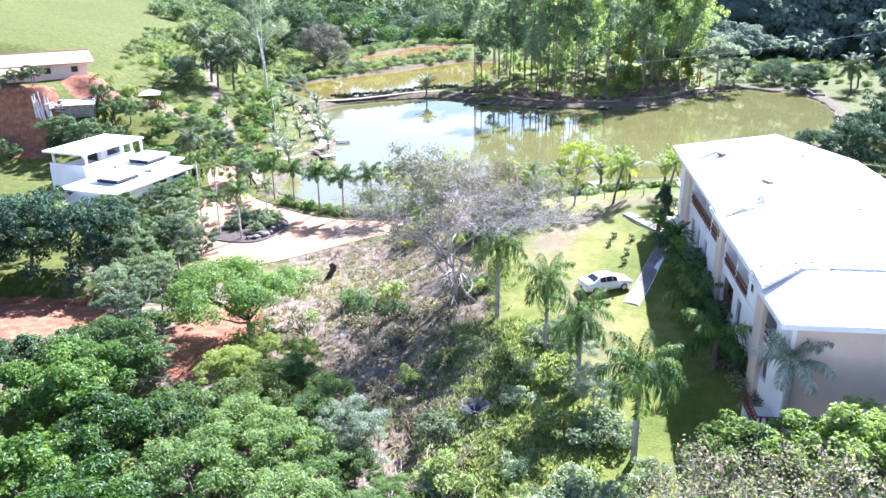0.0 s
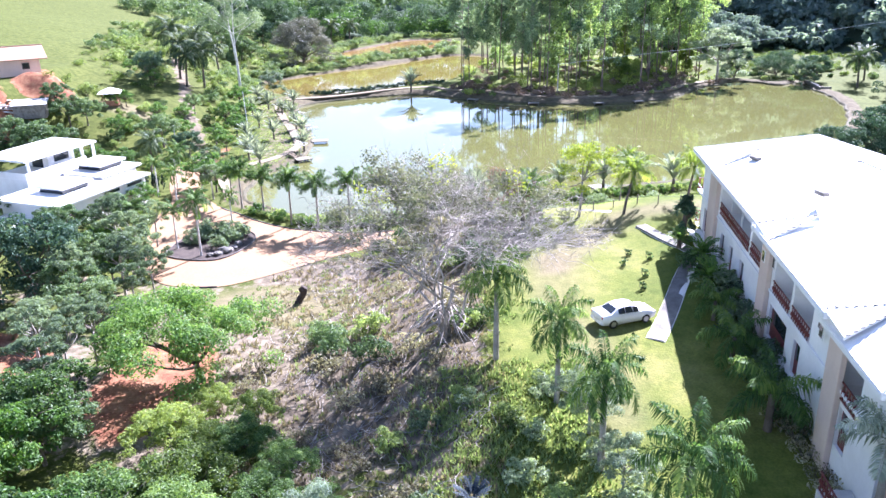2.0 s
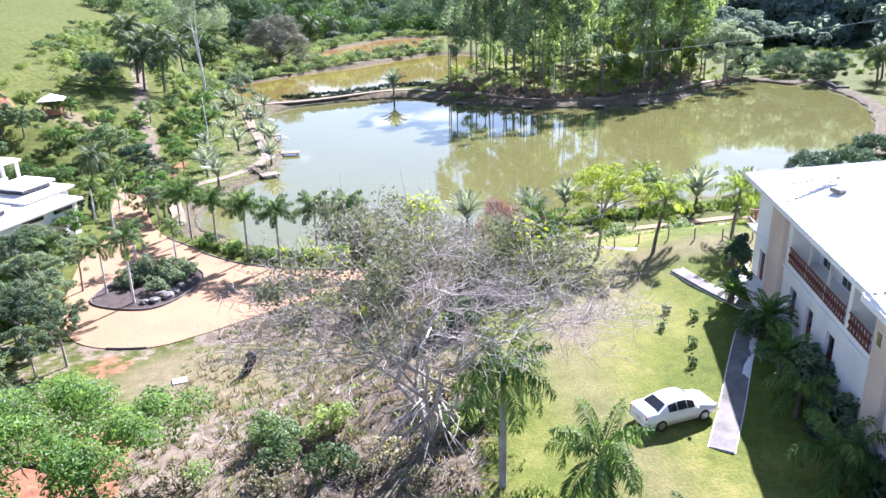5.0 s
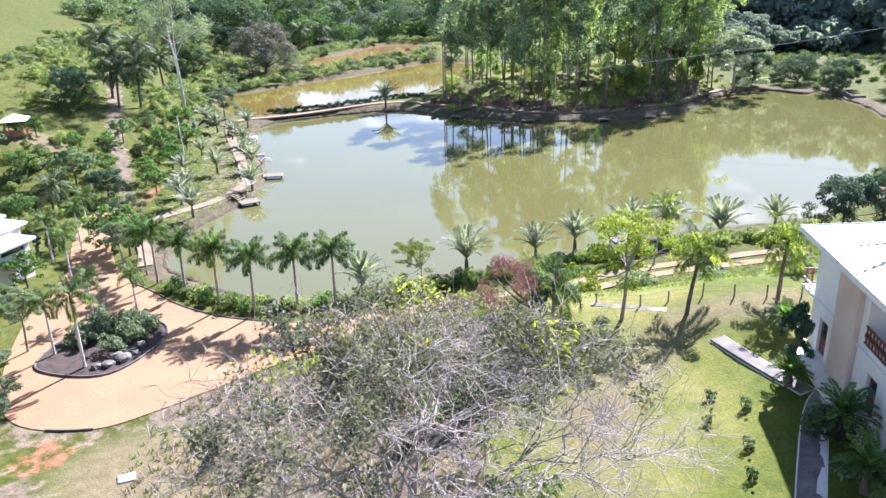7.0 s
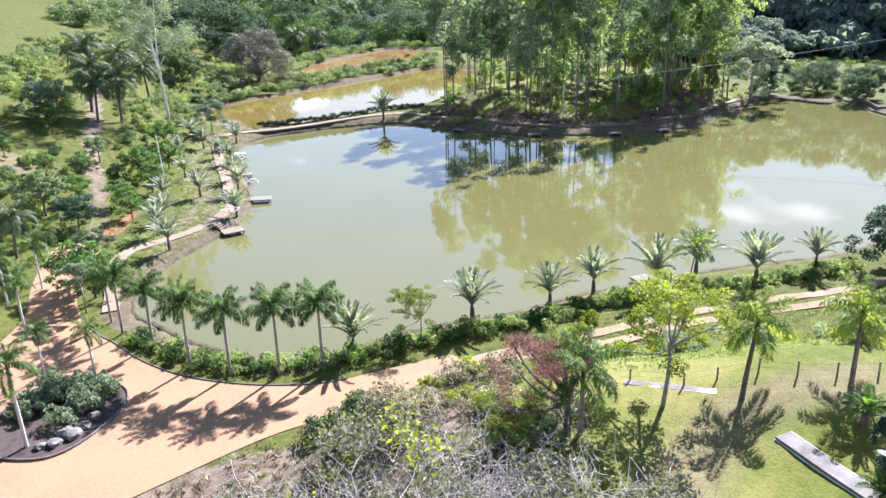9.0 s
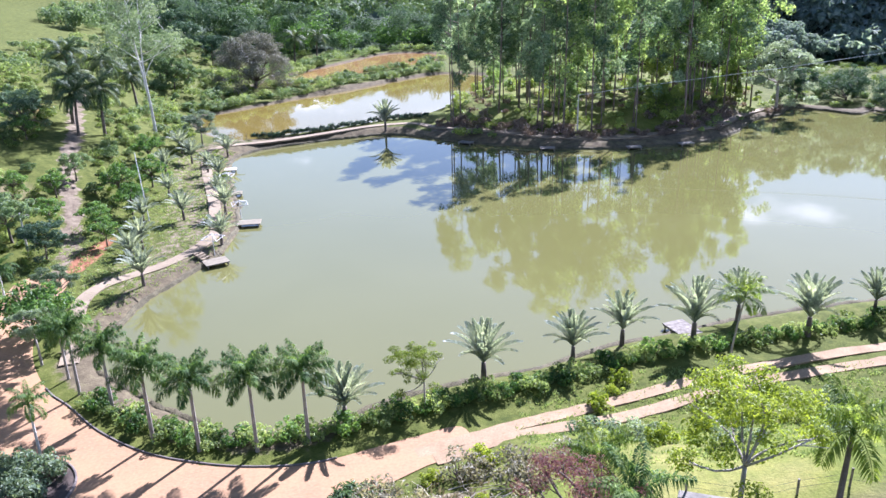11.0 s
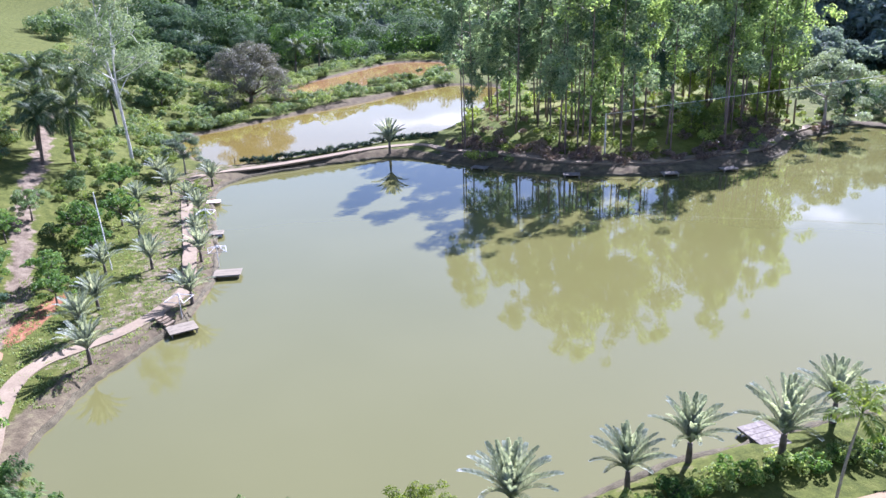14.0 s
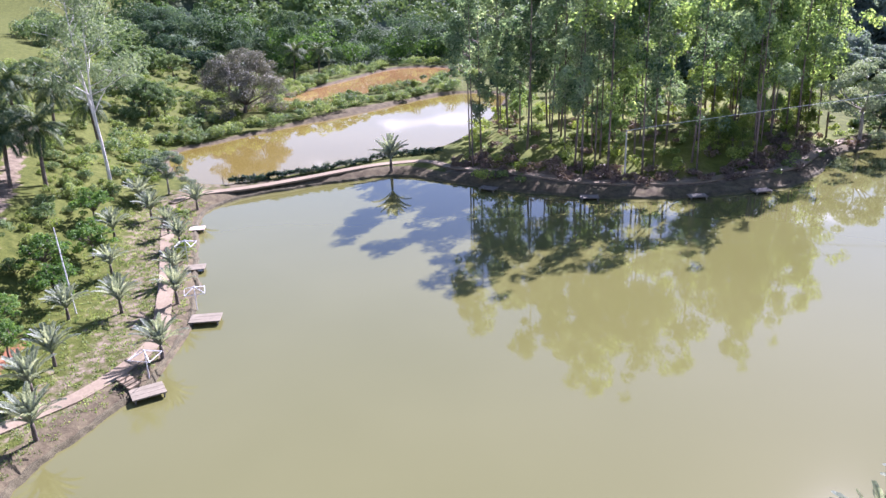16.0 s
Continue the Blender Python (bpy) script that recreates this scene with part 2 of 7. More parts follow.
MULCH = surface("dark_soil", (0.035, 0.025, 0.022), (0.1, 0.075, 0.06), 1.5, 0.95, bump=0.8)
RED_PAINT = surface("maroon_paint", (0.11, 0.02, 0.025), (0.19, 0.04, 0.04), 2.0, 0.5, bump=0.1)
IRON = surface("dark_iron", (0.03, 0.03, 0.032), (0.07, 0.07, 0.07), 2.0, 0.5, bump=0.1)
WHITE_METAL = surface("white_metal", (0.7, 0.7, 0.7), (0.85, 0.85, 0.85), 2.0, 0.4, bump=0.05)
WATER_LAKE = water_material("lake_water", (0.117, 0.116, 0.039), (0.132, 0.13, 0.048))
WATER_POND = water_material("pond_water", (0.15, 0.115, 0.028), (0.18, 0.14, 0.04))
WATER_BROWN = water_material("brown_water", (0.24, 0.14, 0.06), (0.29, 0.175, 0.08))


def glass_material():
    m, nodes, links, bsdf = material("window_glass", 0.05, 0.0, 0.6)
    bsdf.inputs["Base Color"].default_value = (0.02, 0.025, 0.03, 1)
    return m


GLASS = glass_material()


def paint_material(name, colour, rough=0.3, coat=0.6):
    m, nodes, links, bsdf = material(name, rough, 0.0, 0.5)
    n = noise_node(nodes, links, 3.0, 3.0)
    r = ramp_node(nodes, links, n.outputs[0], [(0.3, tuple(c * 0.93 for c in colour)), (0.7, colour)])
    links.new(r.outputs["Color"], bsdf.inputs["Base Color"])
    bsdf.inputs["Coat Weight"].default_value = coat
    return m


CAR_WHITE = paint_material("car_paint_white", (0.8, 0.8, 0.8))
RUBBER = paint_material("rubber", (0.025, 0.025, 0.025), 0.8, 0.0)
ALLOY = surface("alloy", (0.35, 0.35, 0.36), (0.5, 0.5, 0.52), 4.0, 0.35, 0.8, 0.05)
LAMP_RED = paint_material("lamp_red", (0.35, 0.02, 0.02), 0.15, 1.0)
LAMP_CLEAR = paint_material("lamp_clear", (0.6, 0.62, 0.65), 0.1, 1.0)


def paver_material():
    """Sandy block paving: small blocks, dusted over, with darker joints."""
    m, nodes, links, bsdf = material("sandy_paving", 0.9, 0.0, 0.25)
    co = nodes.new("ShaderNodeTexCoord")
    br = nodes.new("ShaderNodeTexBrick")
    br.inputs["Scale"].default_value = 1.0
    br.inputs["Brick Width"].default_value, br.inputs["Row Height"].default_value = 0.24, 0.12
    br.inputs["Mortar Size"].default_value = 0.012
    br.inputs["Color1"].default_value = (0.31, 0.186, 0.098, 1)
    br.inputs["Color2"].default_value = (0.36, 0.224, 0.122, 1)
    br.inputs["Mortar"].default_value = (0.29, 0.185, 0.12, 1)
    links.new(co.outputs["Object"], br.inputs["Vector"])
    n1 = noise_node(nodes, links, 0.25, 5.0)
    n2 = noise_node(nodes, links, 5.0, 4.0)
    dust = ramp_node(nodes, links, n1.outputs[0], [(0.42, (0, 0, 0)), (0.6, (1, 1, 1))])
    col = mix_node(nodes, links, dust.outputs["Color"], br.outputs["Color"], (0.355, 0.218, 0.118))
    grain = ramp_node(nodes, links, n2.outputs[0], [(0.3, (0.8, 0.8, 0.8)), (0.7, (1, 1, 1))])
    col = mix_node(nodes, links, 1.0, col, grain.outputs["Color"], "MULTIPLY")
    links.new(col, bsdf.inputs["Base Color"])
    bump_node(nodes, links, br.outputs["Fac"], bsdf, -0.3, 0.01)
    return m


PAVING = paver_material()


def ground_material():
    """Grass, dry scrub, bare red earth and sandy soil, parted by where each grows."""
    m, nodes, links, bsdf = material("ground", 0.95, 0.0, 0.15)

    def mask(name):
        a = nodes.new("ShaderNodeAttribute")
        a.attribute_name = name
        return a.outputs["Fac"]

    n1 = noise_node(nodes, links, 0.12, 6.0, 0.6)
    n2 = noise_node(nodes, links, 1.1, 6.0, 0.65)
    n3 = noise_node(nodes, links, 7.0, 3.0)
    meadow = ramp_node(nodes, links, n2.outputs[0], [(0.3, (0.048, 0.064, 0.011)), (0.5, (0.086, 0.103, 0.019)), (0.72, (0.135, 0.145, 0.036))])
    lawn = ramp_node(nodes, links, n1.outputs[0], [(0.38, (0.088, 0.12, 0.018)), (0.53, (0.148, 0.166, 0.033)), (0.7, (0.225, 0.212, 0.07))])
    dry = ramp_node(nodes, links, n2.outputs[0], [(0.3, (0.085, 0.064, 0.044)), (0.5, (0.17, 0.136, 0.095)), (0.7, (0.27, 0.228, 0.16))])
    earth = ramp_node(nodes, links, n2.outputs[0], [(0.3, (0.175, 0.058, 0.036)), (0.55, (0.29, 0.135, 0.072)), (0.75, (0.38, 0.225, 0.135))])
    bank = ramp_node(nodes, links, n2.outputs[0], [(0.3, (0.066, 0.052, 0.032)), (0.55, (0.135, 0.112, 0.068)), (0.75, (0.19, 0.172, 0.09))])

    def rough_edge(fac):
        """The mask with a broken edge."""
        a = nodes.new("ShaderNodeMath")
        a.operation = "MULTIPLY_ADD"
        a.inputs[1].default_value = 0.9
        links.new(n2.outputs[0], a.inputs[0])
        links.new(fac, a.inputs[2])
        r = ramp_node(nodes, links, a.outputs[0], [(0.86, (0, 0, 0)), (1.02, (1, 1, 1))])
        return r.outputs["Color"]

    patch = ramp_node(nodes, links, n2.outputs[0], [(0.3, (0.72, 0.8, 0.7)), (0.5, (1.0, 1.0, 1.0)), (0.7, (1.2, 1.14, 1.1))])
    turf = mix_node(nodes, links, 1.0, lawn.outputs["Color"], patch.outputs["Color"], "MULTIPLY")
    col = mix_node(nodes, links, mask("lawn"), meadow.outputs["Color"], turf)
    trodden = ramp_node(nodes, links, n2.outputs[0], [(0.3, (0.15, 0.13, 0.068)), (0.7, (0.225, 0.182, 0.108))])
    col = mix_node(nodes, links, mask("worn"), col, trodden.outputs["Color"])
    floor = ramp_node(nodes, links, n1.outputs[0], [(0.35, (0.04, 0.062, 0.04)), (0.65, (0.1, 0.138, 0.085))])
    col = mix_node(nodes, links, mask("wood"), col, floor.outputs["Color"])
    col = mix_node(nodes, links, rough_edge(mask("dry")), col, dry.outputs["Color"])
    col = mix_node(nodes, links, rough_edge(mask("bank")), col, bank.outputs["Color"])
    col = mix_node(nodes, links, rough_edge(mask("earth")), col, earth.outputs["Color"])
    grain = ramp_node(nodes, links, n3.outputs[0], [(0.3, (0.7, 0.7, 0.7)), (0.7, (1.05, 1.05, 1.05))])
    col = mix_node(nodes, links, 1.0, col, grain.outputs["Color"], "MULTIPLY")
    links.new(col, bsdf.inputs["Base Color"])
    bump_node(nodes, links, n3.outputs[0], bsdf, 0.6, 0.08)
    return m


GROUND = ground_material()


# ---- mesh helpers ----
class Geo:
    """Vertices and faces of one mesh."""

    def __init__(self):
        self.v, self.f, self.n = [], [], 0

    def add(self, v, f):
        v = np.asarray(v, float).reshape(-1, 3)
        self.v.append(v)
        self.f += [tuple(int(i) + self.n for i in q) for q in f]
        self.n += len(v)
        return self

    def box(self, c, s, rz=0.0, bev=0.0):
        """A box round c of size s, turned by rz degrees, its upright and upper edges chamfered."""
        x, y, z = (a / 2 for a in s)
        b = min(bev, x * 0.45, y * 0.45, z * 0.45)
        if b <= 0:
            v = [(i * x, j * y, k * z) for k in (-1, 1) for i, j in ((-1, -1), (1, -1), (1, 1), (-1, 1))]
            f = [(3, 2, 1, 0), (4, 5, 6, 7), (0, 1, 5, 4), (1, 2, 6, 5), (2, 3, 7, 6), (3, 0, 4, 7)]
        else:
            ring = [(-x + b, -y), (x - b, -y), (x, -y + b), (x, y - b), (x - b, y), (-x + b, y), (-x, y - b), (-x, -y + b)]
            inner = [(px - math.copysign(b, px) * (abs(px) > x - b * 0.5), py - math.copysign(b, py) * (abs(py) > y - b * 0.5)) for px, py in ring]
            v = [(*p, -z) for p in ring] + [(*p, z - b) for p in ring] + [(*p, z) for p in inner]
            f = [tuple(range(7, -1, -1)), tuple(range(16, 24))]
            f += [(8 * k + i, 8 * k + (i + 1) % 8, 8 * k + 8 + (i + 1) % 8, 8 * k + 8 + i) for k in (0, 1) for i in range(8)]
        a = radians(rz)
        v = np.array(v, float)
        r = np.array([[math.cos(a), math.sin(a), 0], [-math.sin(a), math.cos(a), 0], [0, 0, 1]])
        return self.add(v @ r + np.array(c, float), f)

    def tube(self, pts, radii, sides=6, cap=True):
        pts = np.asarray(pts, float)
        k = len(pts)
        radii = np.broadcast_to(np.asarray(radii, float), (k,))
        d = np.gradient(pts, axis=0)
        d /= np.linalg.norm(d, axis=1)[:, None] + 1e-9
        ref = np.where(np.abs(d[:, 2:3]) > 0.9, np.array([[1.0, 0, 0]]), np.array([[0, 0, 1.0]]))
        a = np.cross(d, ref)
        a /= np.linalg.norm(a, axis=1)[:, None] + 1e-9
        b = np.cross(d, a)
        for i in range(1, k):
            if a[i] @ a[i - 1] < 0:
                a[i], b[i] = -a[i], -b[i]
        t = np.linspace(0, 2 * math.pi, sides, endpoint=False)
        v = pts[:, None] + radii[:, None, None] * (np.cos(t)[None, :, None] * a[:, None] + np.sin(t)[None, :, None] * b[:, None])
        f = [(i * sides + j, i * sides + (j + 1) % sides, (i + 1) * sides + (j + 1) % sides, (i + 1) * sides + j) for i in range(k - 1) for j in range(sides)]
        if cap:
            f += [tuple(range(sides - 1, -1, -1)), tuple(range((k - 1) * sides, k * sides))]
        return self.add(v.reshape(-1, 3), f)

    def prism(self, outline, z0, z1):
        n = len(outline)
        v = [(x, y, z0) for x, y in outline] + [(x, y, z1) for x, y in outline]
        f = [tuple(range(n - 1, -1, -1)), tuple(range(n, 2 * n))] + [(i, (i + 1) % n, n + (i + 1) % n, n + i) for i in range(n)]
        return self.add(v, f)

    def quad(self, a, b, c, d):
        return self.add([a, b, c, d], [(0, 1, 2, 3)])

    def slab(self, corners, thick):
        """A flat plate: corners on its upper face, thick metres deep."""
        n = len(corners)
        c = np.asarray(corners, float)
        v = np.vstack([c, c - np.array([0, 0, thick])])
        f = [tuple(range(n)), tuple(range(2 * n - 1, n - 1, -1))] + [(i, n + i, n + (i + 1) % n, (i + 1) % n) for i in range(n)]
        return self.add(v, f)

    def mesh(self, name, mat, smooth=False):
        me = bpy.data.meshes.new(name)
        me.from_pydata(np.vstack(self.v).tolist() if self.v else [], [], self.f)
        if mat:
            me.materials.append(mat)
        if smooth:
            me.polygons.foreach_set("use_smooth", [True] * len(me.polygons))
        me.update()
        return me


def part(name, geo, mat, parent, label="", smooth=False, m=None):
    """One mesh object under a thing or under a part."""
    ob = new(name, geo if isinstance(geo, bpy.types.Mesh) else geo.mesh(name, mat, smooth))
    ob.parent = parent
    if m is not None:
        ob.matrix_basis = m
    return tagged(ob, label)


def thing(name, label, category, loc=(0, 0, 0), group="", kind="", rz=0.0):
    ob = new(name)
    ob.empty_display_size = 0.3
    ob.matrix_basis = pose(*loc, 0, 0, rz)
    return tagged(ob, label, category, group, kind)


def single(name, geo, mat, label, category, group="", kind="", smooth=False, loc=(0, 0, 0), rz=0.0):
    ob = new(name, geo.mesh(name, mat, smooth))
    ob.matrix_basis = pose(*loc, 0, 0, rz)
    return tagged(ob, label, category, group, kind)


def spread(loc, rz=0.0, s=1.0, sz=None, tilt=0.0):
    return Matrix.LocRotScale(Vector(loc), Euler((radians(tilt), 0, radians(rz))), Vector((s, s, sz or s)))


# ---- plan ----
def smooth_closed(pts, n=6):
    p = np.asarray(pts, float)
    out = []
    for i in range(len(p)):
        a, b, c, d = p[i - 1], p[i], p[(i + 1) % len(p)], p[(i + 2) % len(p)]
        for t in np.linspace(0, 1, n, endpoint=False):
            out.append(0.5 * (2 * b + (c - a) * t + (2 * a - 5 * b + 4 * c - d) * t * t + (3 * b - a - 3 * c + d) * t ** 3))
    return np.array(out)


def smooth_open(pts, n=6):
    p = np.asarray(pts, float)
    p = np.vstack([2 * p[0] - p[1], p, 2 * p[-1] - p[-2]])
    out = []
    for i in range(1, len(p) - 2):
        a, b, c, d = p[i - 1], p[i], p[i + 1], p[i + 2]
        for t in np.linspace(0, 1, n, endpoint=False):
            out.append(0.5 * (2 * b + (c - a) * t + (2 * a - 5 * b + 4 * c - d) * t * t + (3 * b - a - 3 * c + d) * t ** 3))
    out.append(p[-2])
    return np.array(out)


LAKE = smooth_closed([
    (-27, 122), (-26.6, 114), (-22, 109), (-16, 104.6), (-11, 102.8), (-6.5, 103.8), (-2, 106.6), (3, 108.6), (9, 110.6), (13.5, 113),
    (20, 115.5), (28, 118), (36, 119.8), (44, 122), (56, 130), (69, 147), (77, 161), (83, 176), (85, 187), (84.8, 194), (86, 199), (84.5, 203.5), (80, 201), (76, 205.5),
    (70.5, 208.5), (66.2, 202.4), (60.5, 199.6), (52.5, 189), (44.5, 183), (32, 180.5), (21, 181.6), (9, 186.6), (0, 192.5), (-7, 196),
    (-15, 193.8), (-22.6, 190.6), (-29, 186), (-30.9, 179.5), (-28, 167.5), (-25, 157), (-22.5, 147), (-22.3, 141), (-22.5, 136.5), (-24, 132.5), (-26, 127.5)])
POND = smooth_closed([(-39.6, 198.5), (-32, 192.6), (-24, 196), (-16, 200.5), (-6, 208), (1, 213.5), (8.5, 231), (12, 246), (14, 262), (3, 266), (-10, 254), (-21, 243), (-33, 229), (-39, 222), (-45.5, 213)])
BROWN = smooth_closed([(-42, 250), (-28, 250), (-18, 266), (0, 285), (3, 300), (0, 309), (-13, 309), (-24, 290), (-35, 270)])
DRIVE = smooth_closed([(-9.4, 92.6), (-12, 90.7), (-15.4, 87.8), (-18.3, 85.4), (-22, 83.3), (-27.2, 84), (-30.6, 88), (-33.5, 96), (-35.5, 105),
                       (-35.8, 112), (-39, 121), (-41, 131), (-36, 131), (-35, 123), (-32.2, 115), (-28.5, 109.3), (-25.6, 106.6), (-22.2, 103.3),
                       (-18.1, 100.6), (-13.9, 99.2), (-10.4, 98.7), (-7.0, 98.9), (-3.6, 100.2), (-0.5, 101.5), (2.4, 102.4), (2.9, 99.8), (0.2, 98.3), (-2.2, 96.6), (-5.2, 94.8)], 5)
BED = smooth_closed([(-30.2, 93), (-28, 90.9), (-24.2, 90.5), (-22.2, 92.9), (-21.3, 97), (-22.7, 99.6), (-26, 100.4), (-28.9, 99.2)], 5)


def signed(poly, x, y):
    """Distance to a closed outline, negative inside."""
    x, y = np.asarray(x, float), np.asarray(y, float)
    best = np.full(x.shape, 1e9)
    inside = np.zeros(x.shape, bool)
    for (ax, ay), (bx, by) in zip(poly, np.roll(poly, -1, axis=0)):
        dx, dy = bx - ax, by - ay
        t = np.clip(((x - ax) * dx + (y - ay) * dy) / (dx * dx + dy * dy + 1e-12), 0, 1)
        best = np.minimum(best, (x - ax - t * dx) ** 2 + (y - ay - t * dy) ** 2)
        if dy:
            inside ^= ((ay > y) != (by > y)) & (x < (y - ay) / dy * dx + ax)
    return np.where(inside, -1, 1) * np.sqrt(best)


def from_line(line, x, y):
    """Distance to an open line."""
    x, y = np.asarray(x, float), np.asarray(y, float)
    best = np.full(x.shape, 1e9)
    for (ax, ay), (bx, by) in zip(line[:-1], line[1:]):
        dx, dy = bx - ax, by - ay
        t = np.clip(((x - ax) * dx + (y - ay) * dy) / (dx * dx + dy * dy + 1e-12), 0, 1)
        best = np.minimum(best, (x - ax - t * dx) ** 2 + (y - ay - t * dy) ** 2)
    return np.sqrt(best)


GULLIES = [smooth_open(q, 4) for q in ([(-1.6, 65.5), (-3.0, 60), (-4.4, 54.5), (-6.2, 48.5), (-7.4, 43)], [(-4.2, 67), (-6.4, 61.5), (-8.0, 56), (-9.6, 50)], [(0.6, 56), (-0.8, 51), (-2.2, 46), (-3.0, 40)])]
HILL_PATH = smooth_open([(-37.5, 132), (-40, 141), (-44.5, 152), (-49, 163), (-52.5, 174), (-57.5, 187), (-63, 202)], 4)


def step(a, b, v):
    t = np.clip((np.asarray(v, float) - a) / (b - a), 0, 1)
    return t * t * (3 - 2 * t)


def wave(x, y, l, s=0.0):
    """A gentle uneven swell of about unit height, l metres long."""
    return (np.sin(x / l + s) * np.cos(y / l * 1.3 + 2 * s) + 0.6 * np.sin((x * 0.7 + y) / l * 1.9 + 3 * s) + 0.4 * np.cos((x - 0.8 * y) / l * 2.7 + s)) / 2


def height(x, y):
    """The ground's height."""
    x, y = np.asarray(x, float), np.asarray(y, float)
    base = 0.35 + 2.0 * step(84, 58, y) * step(6, -8, x) + 1.2 * step(-30, -44, x) * step(128, 100, y)
    lawn = 5.7 + 0.05 * (np.clip(y, 35, 85) - 62) + 0.7 * step(15, 22, x)
    west = -15 + 6 * step(62, 84, y)
    p = step(west, 4.5, x) * step(103, 87.5, y) * step(70, 50, x)
    z = base + (lawn - base) * p
    # the cut bank below the hillside house
    z = z + 3.0 * step(132.0, 134.4, y) * step(-60, -65, x) * step(156, 143, y) * step(-110, -95, x)
    # the wooded slope to the left and the hills behind
    u = (-x - 41) + 0.28 * np.clip(y - 145, -99, 22) - 0.22 * np.clip(y - 192, 0, 120)
    z = z + np.where(u > 0, 0.36 * u - 0.0016 * np.clip(u, 0, 90) ** 2, 0) * step(118, 150, y) * step(-30, -46, x)
    # the bare yard dug into the valley floor
    z = z - 1.8 * step(1.12, 0.9, np.hypot((x + 42) / 10.5, (y - 66) / 9.5))
    # the levelled yard of the hillside house
    z = z + (12.3 - z) * step(134.0, 137.6, y) * step(-68.2, -71, x) * step(176, 160, y) * step(-114, -100, x)
    # the earth heap beside the yard
    z = z + 2.0 * step(1.2, 0.3, np.hypot((x + 66.5) / 4.6, (y - 146) / 3.6))
    z = z + 34 * step(325, 520, y) + 60 * step(480, 1500, y)
    z = z + 36 * step(268, 332, y + 0.1 * (x - 110)) * step(52, 98, x) + 32 * step(126, 168, x) * step(140, 190, y) * step(320, 285, y)
    z = z + 2.6 * step(0, 14, x) * step(182, 200, y) * step(66, 50, x) * step(290, 240, y)
    # gullies washed into the dry slope
    for line in GULLIES:
        z = z - (0.75 + 0.3 * wave(x, y, 2.0)) * step(1.9, 0.3, from_line(line, x, y))
    z = z + 0.14 * wave(x, y, 4.0) + 0.6 * wave(x, y, 23.0, 1.0) * step(30, 80, np.hypot(x - 5, y - 100)) * step(120, 200, y)
    # flats and water
    d = signed(DRIVE, x, y)
    z = z + (0.3 - z) * step(5.0, 0.3, d) * step(9, 2, x)
    for poly, level in ((POND, 0.6), (BROWN, 1.2)):
        s = signed(poly, x, y)
        near = np.minimum(np.maximum(z, level + 0.5), level + 0.42 * np.clip(s, -3, 1.2) + 0.25 * np.clip(s - 1.2, 0, 99))
        z = z + (near - z) * step(16, 5, s)
    s = signed(LAKE, x, y)
    near = np.minimum(np.maximum(z, 0.5 * step(8, 2, s)), 0.55 * np.clip(s, -3, 1.3) + 0.24 * np.clip(s - 1.3, 0, 99))
    z = z + (near - z) * step(30, 12, s)
    return z


def spaced(lo, hi, fine, far, n):
    a = np.arange(lo, hi + fine * 0.5, fine)
    g = fine * np.geomspace(1.2, 60, n)
    up = hi + np.cumsum(g * (far - hi) / g.sum())
    g2 = fine * np.geomspace(1.2, 60, n)
    down = lo - np.cumsum(g2 * (far + lo) / g2.sum())
    return np.concatenate([down[::-1], a, up])


XS, YS = spaced(-95, 105, 1.25, 3200, 26), spaced(22, 320, 1.25, 3400, 26)
MESH_X, MESH_Y = np.meshgrid(XS, YS)
TO_LAKE, TO_POND, TO_BROWN, TO_DRIVE = (signed(q, MESH_X, MESH_Y) for q in (LAKE, POND, BROWN, DRIVE))
MESH_Z = height(MESH_X, MESH_Y) + np.random.default_rng(3).normal(0, 0.035, MESH_X.shape) * (TO_DRIVE > 1)


def at(grid, x, y):
    """The value of a grid over the plan, read between its points."""
    x, y = np.asarray(x, float), np.asarray(y, float)
    i = np.clip(np.searchsorted(XS, x) - 1, 0, len(XS) - 2)
    j = np.clip(np.searchsorted(YS, y) - 1, 0, len(YS) - 2)
    u, v = (x - XS[i]) / (XS[i + 1] - XS[i]), (y - YS[j]) / (YS[j + 1] - YS[j])
    return (grid[j, i] * (1 - u) + grid[j, i + 1] * u) * (1 - v) + (grid[j + 1, i] * (1 - u) + grid[j + 1, i + 1] * u) * v


def ground_z(x, y):
    return float(at(MESH_Z, x, y))


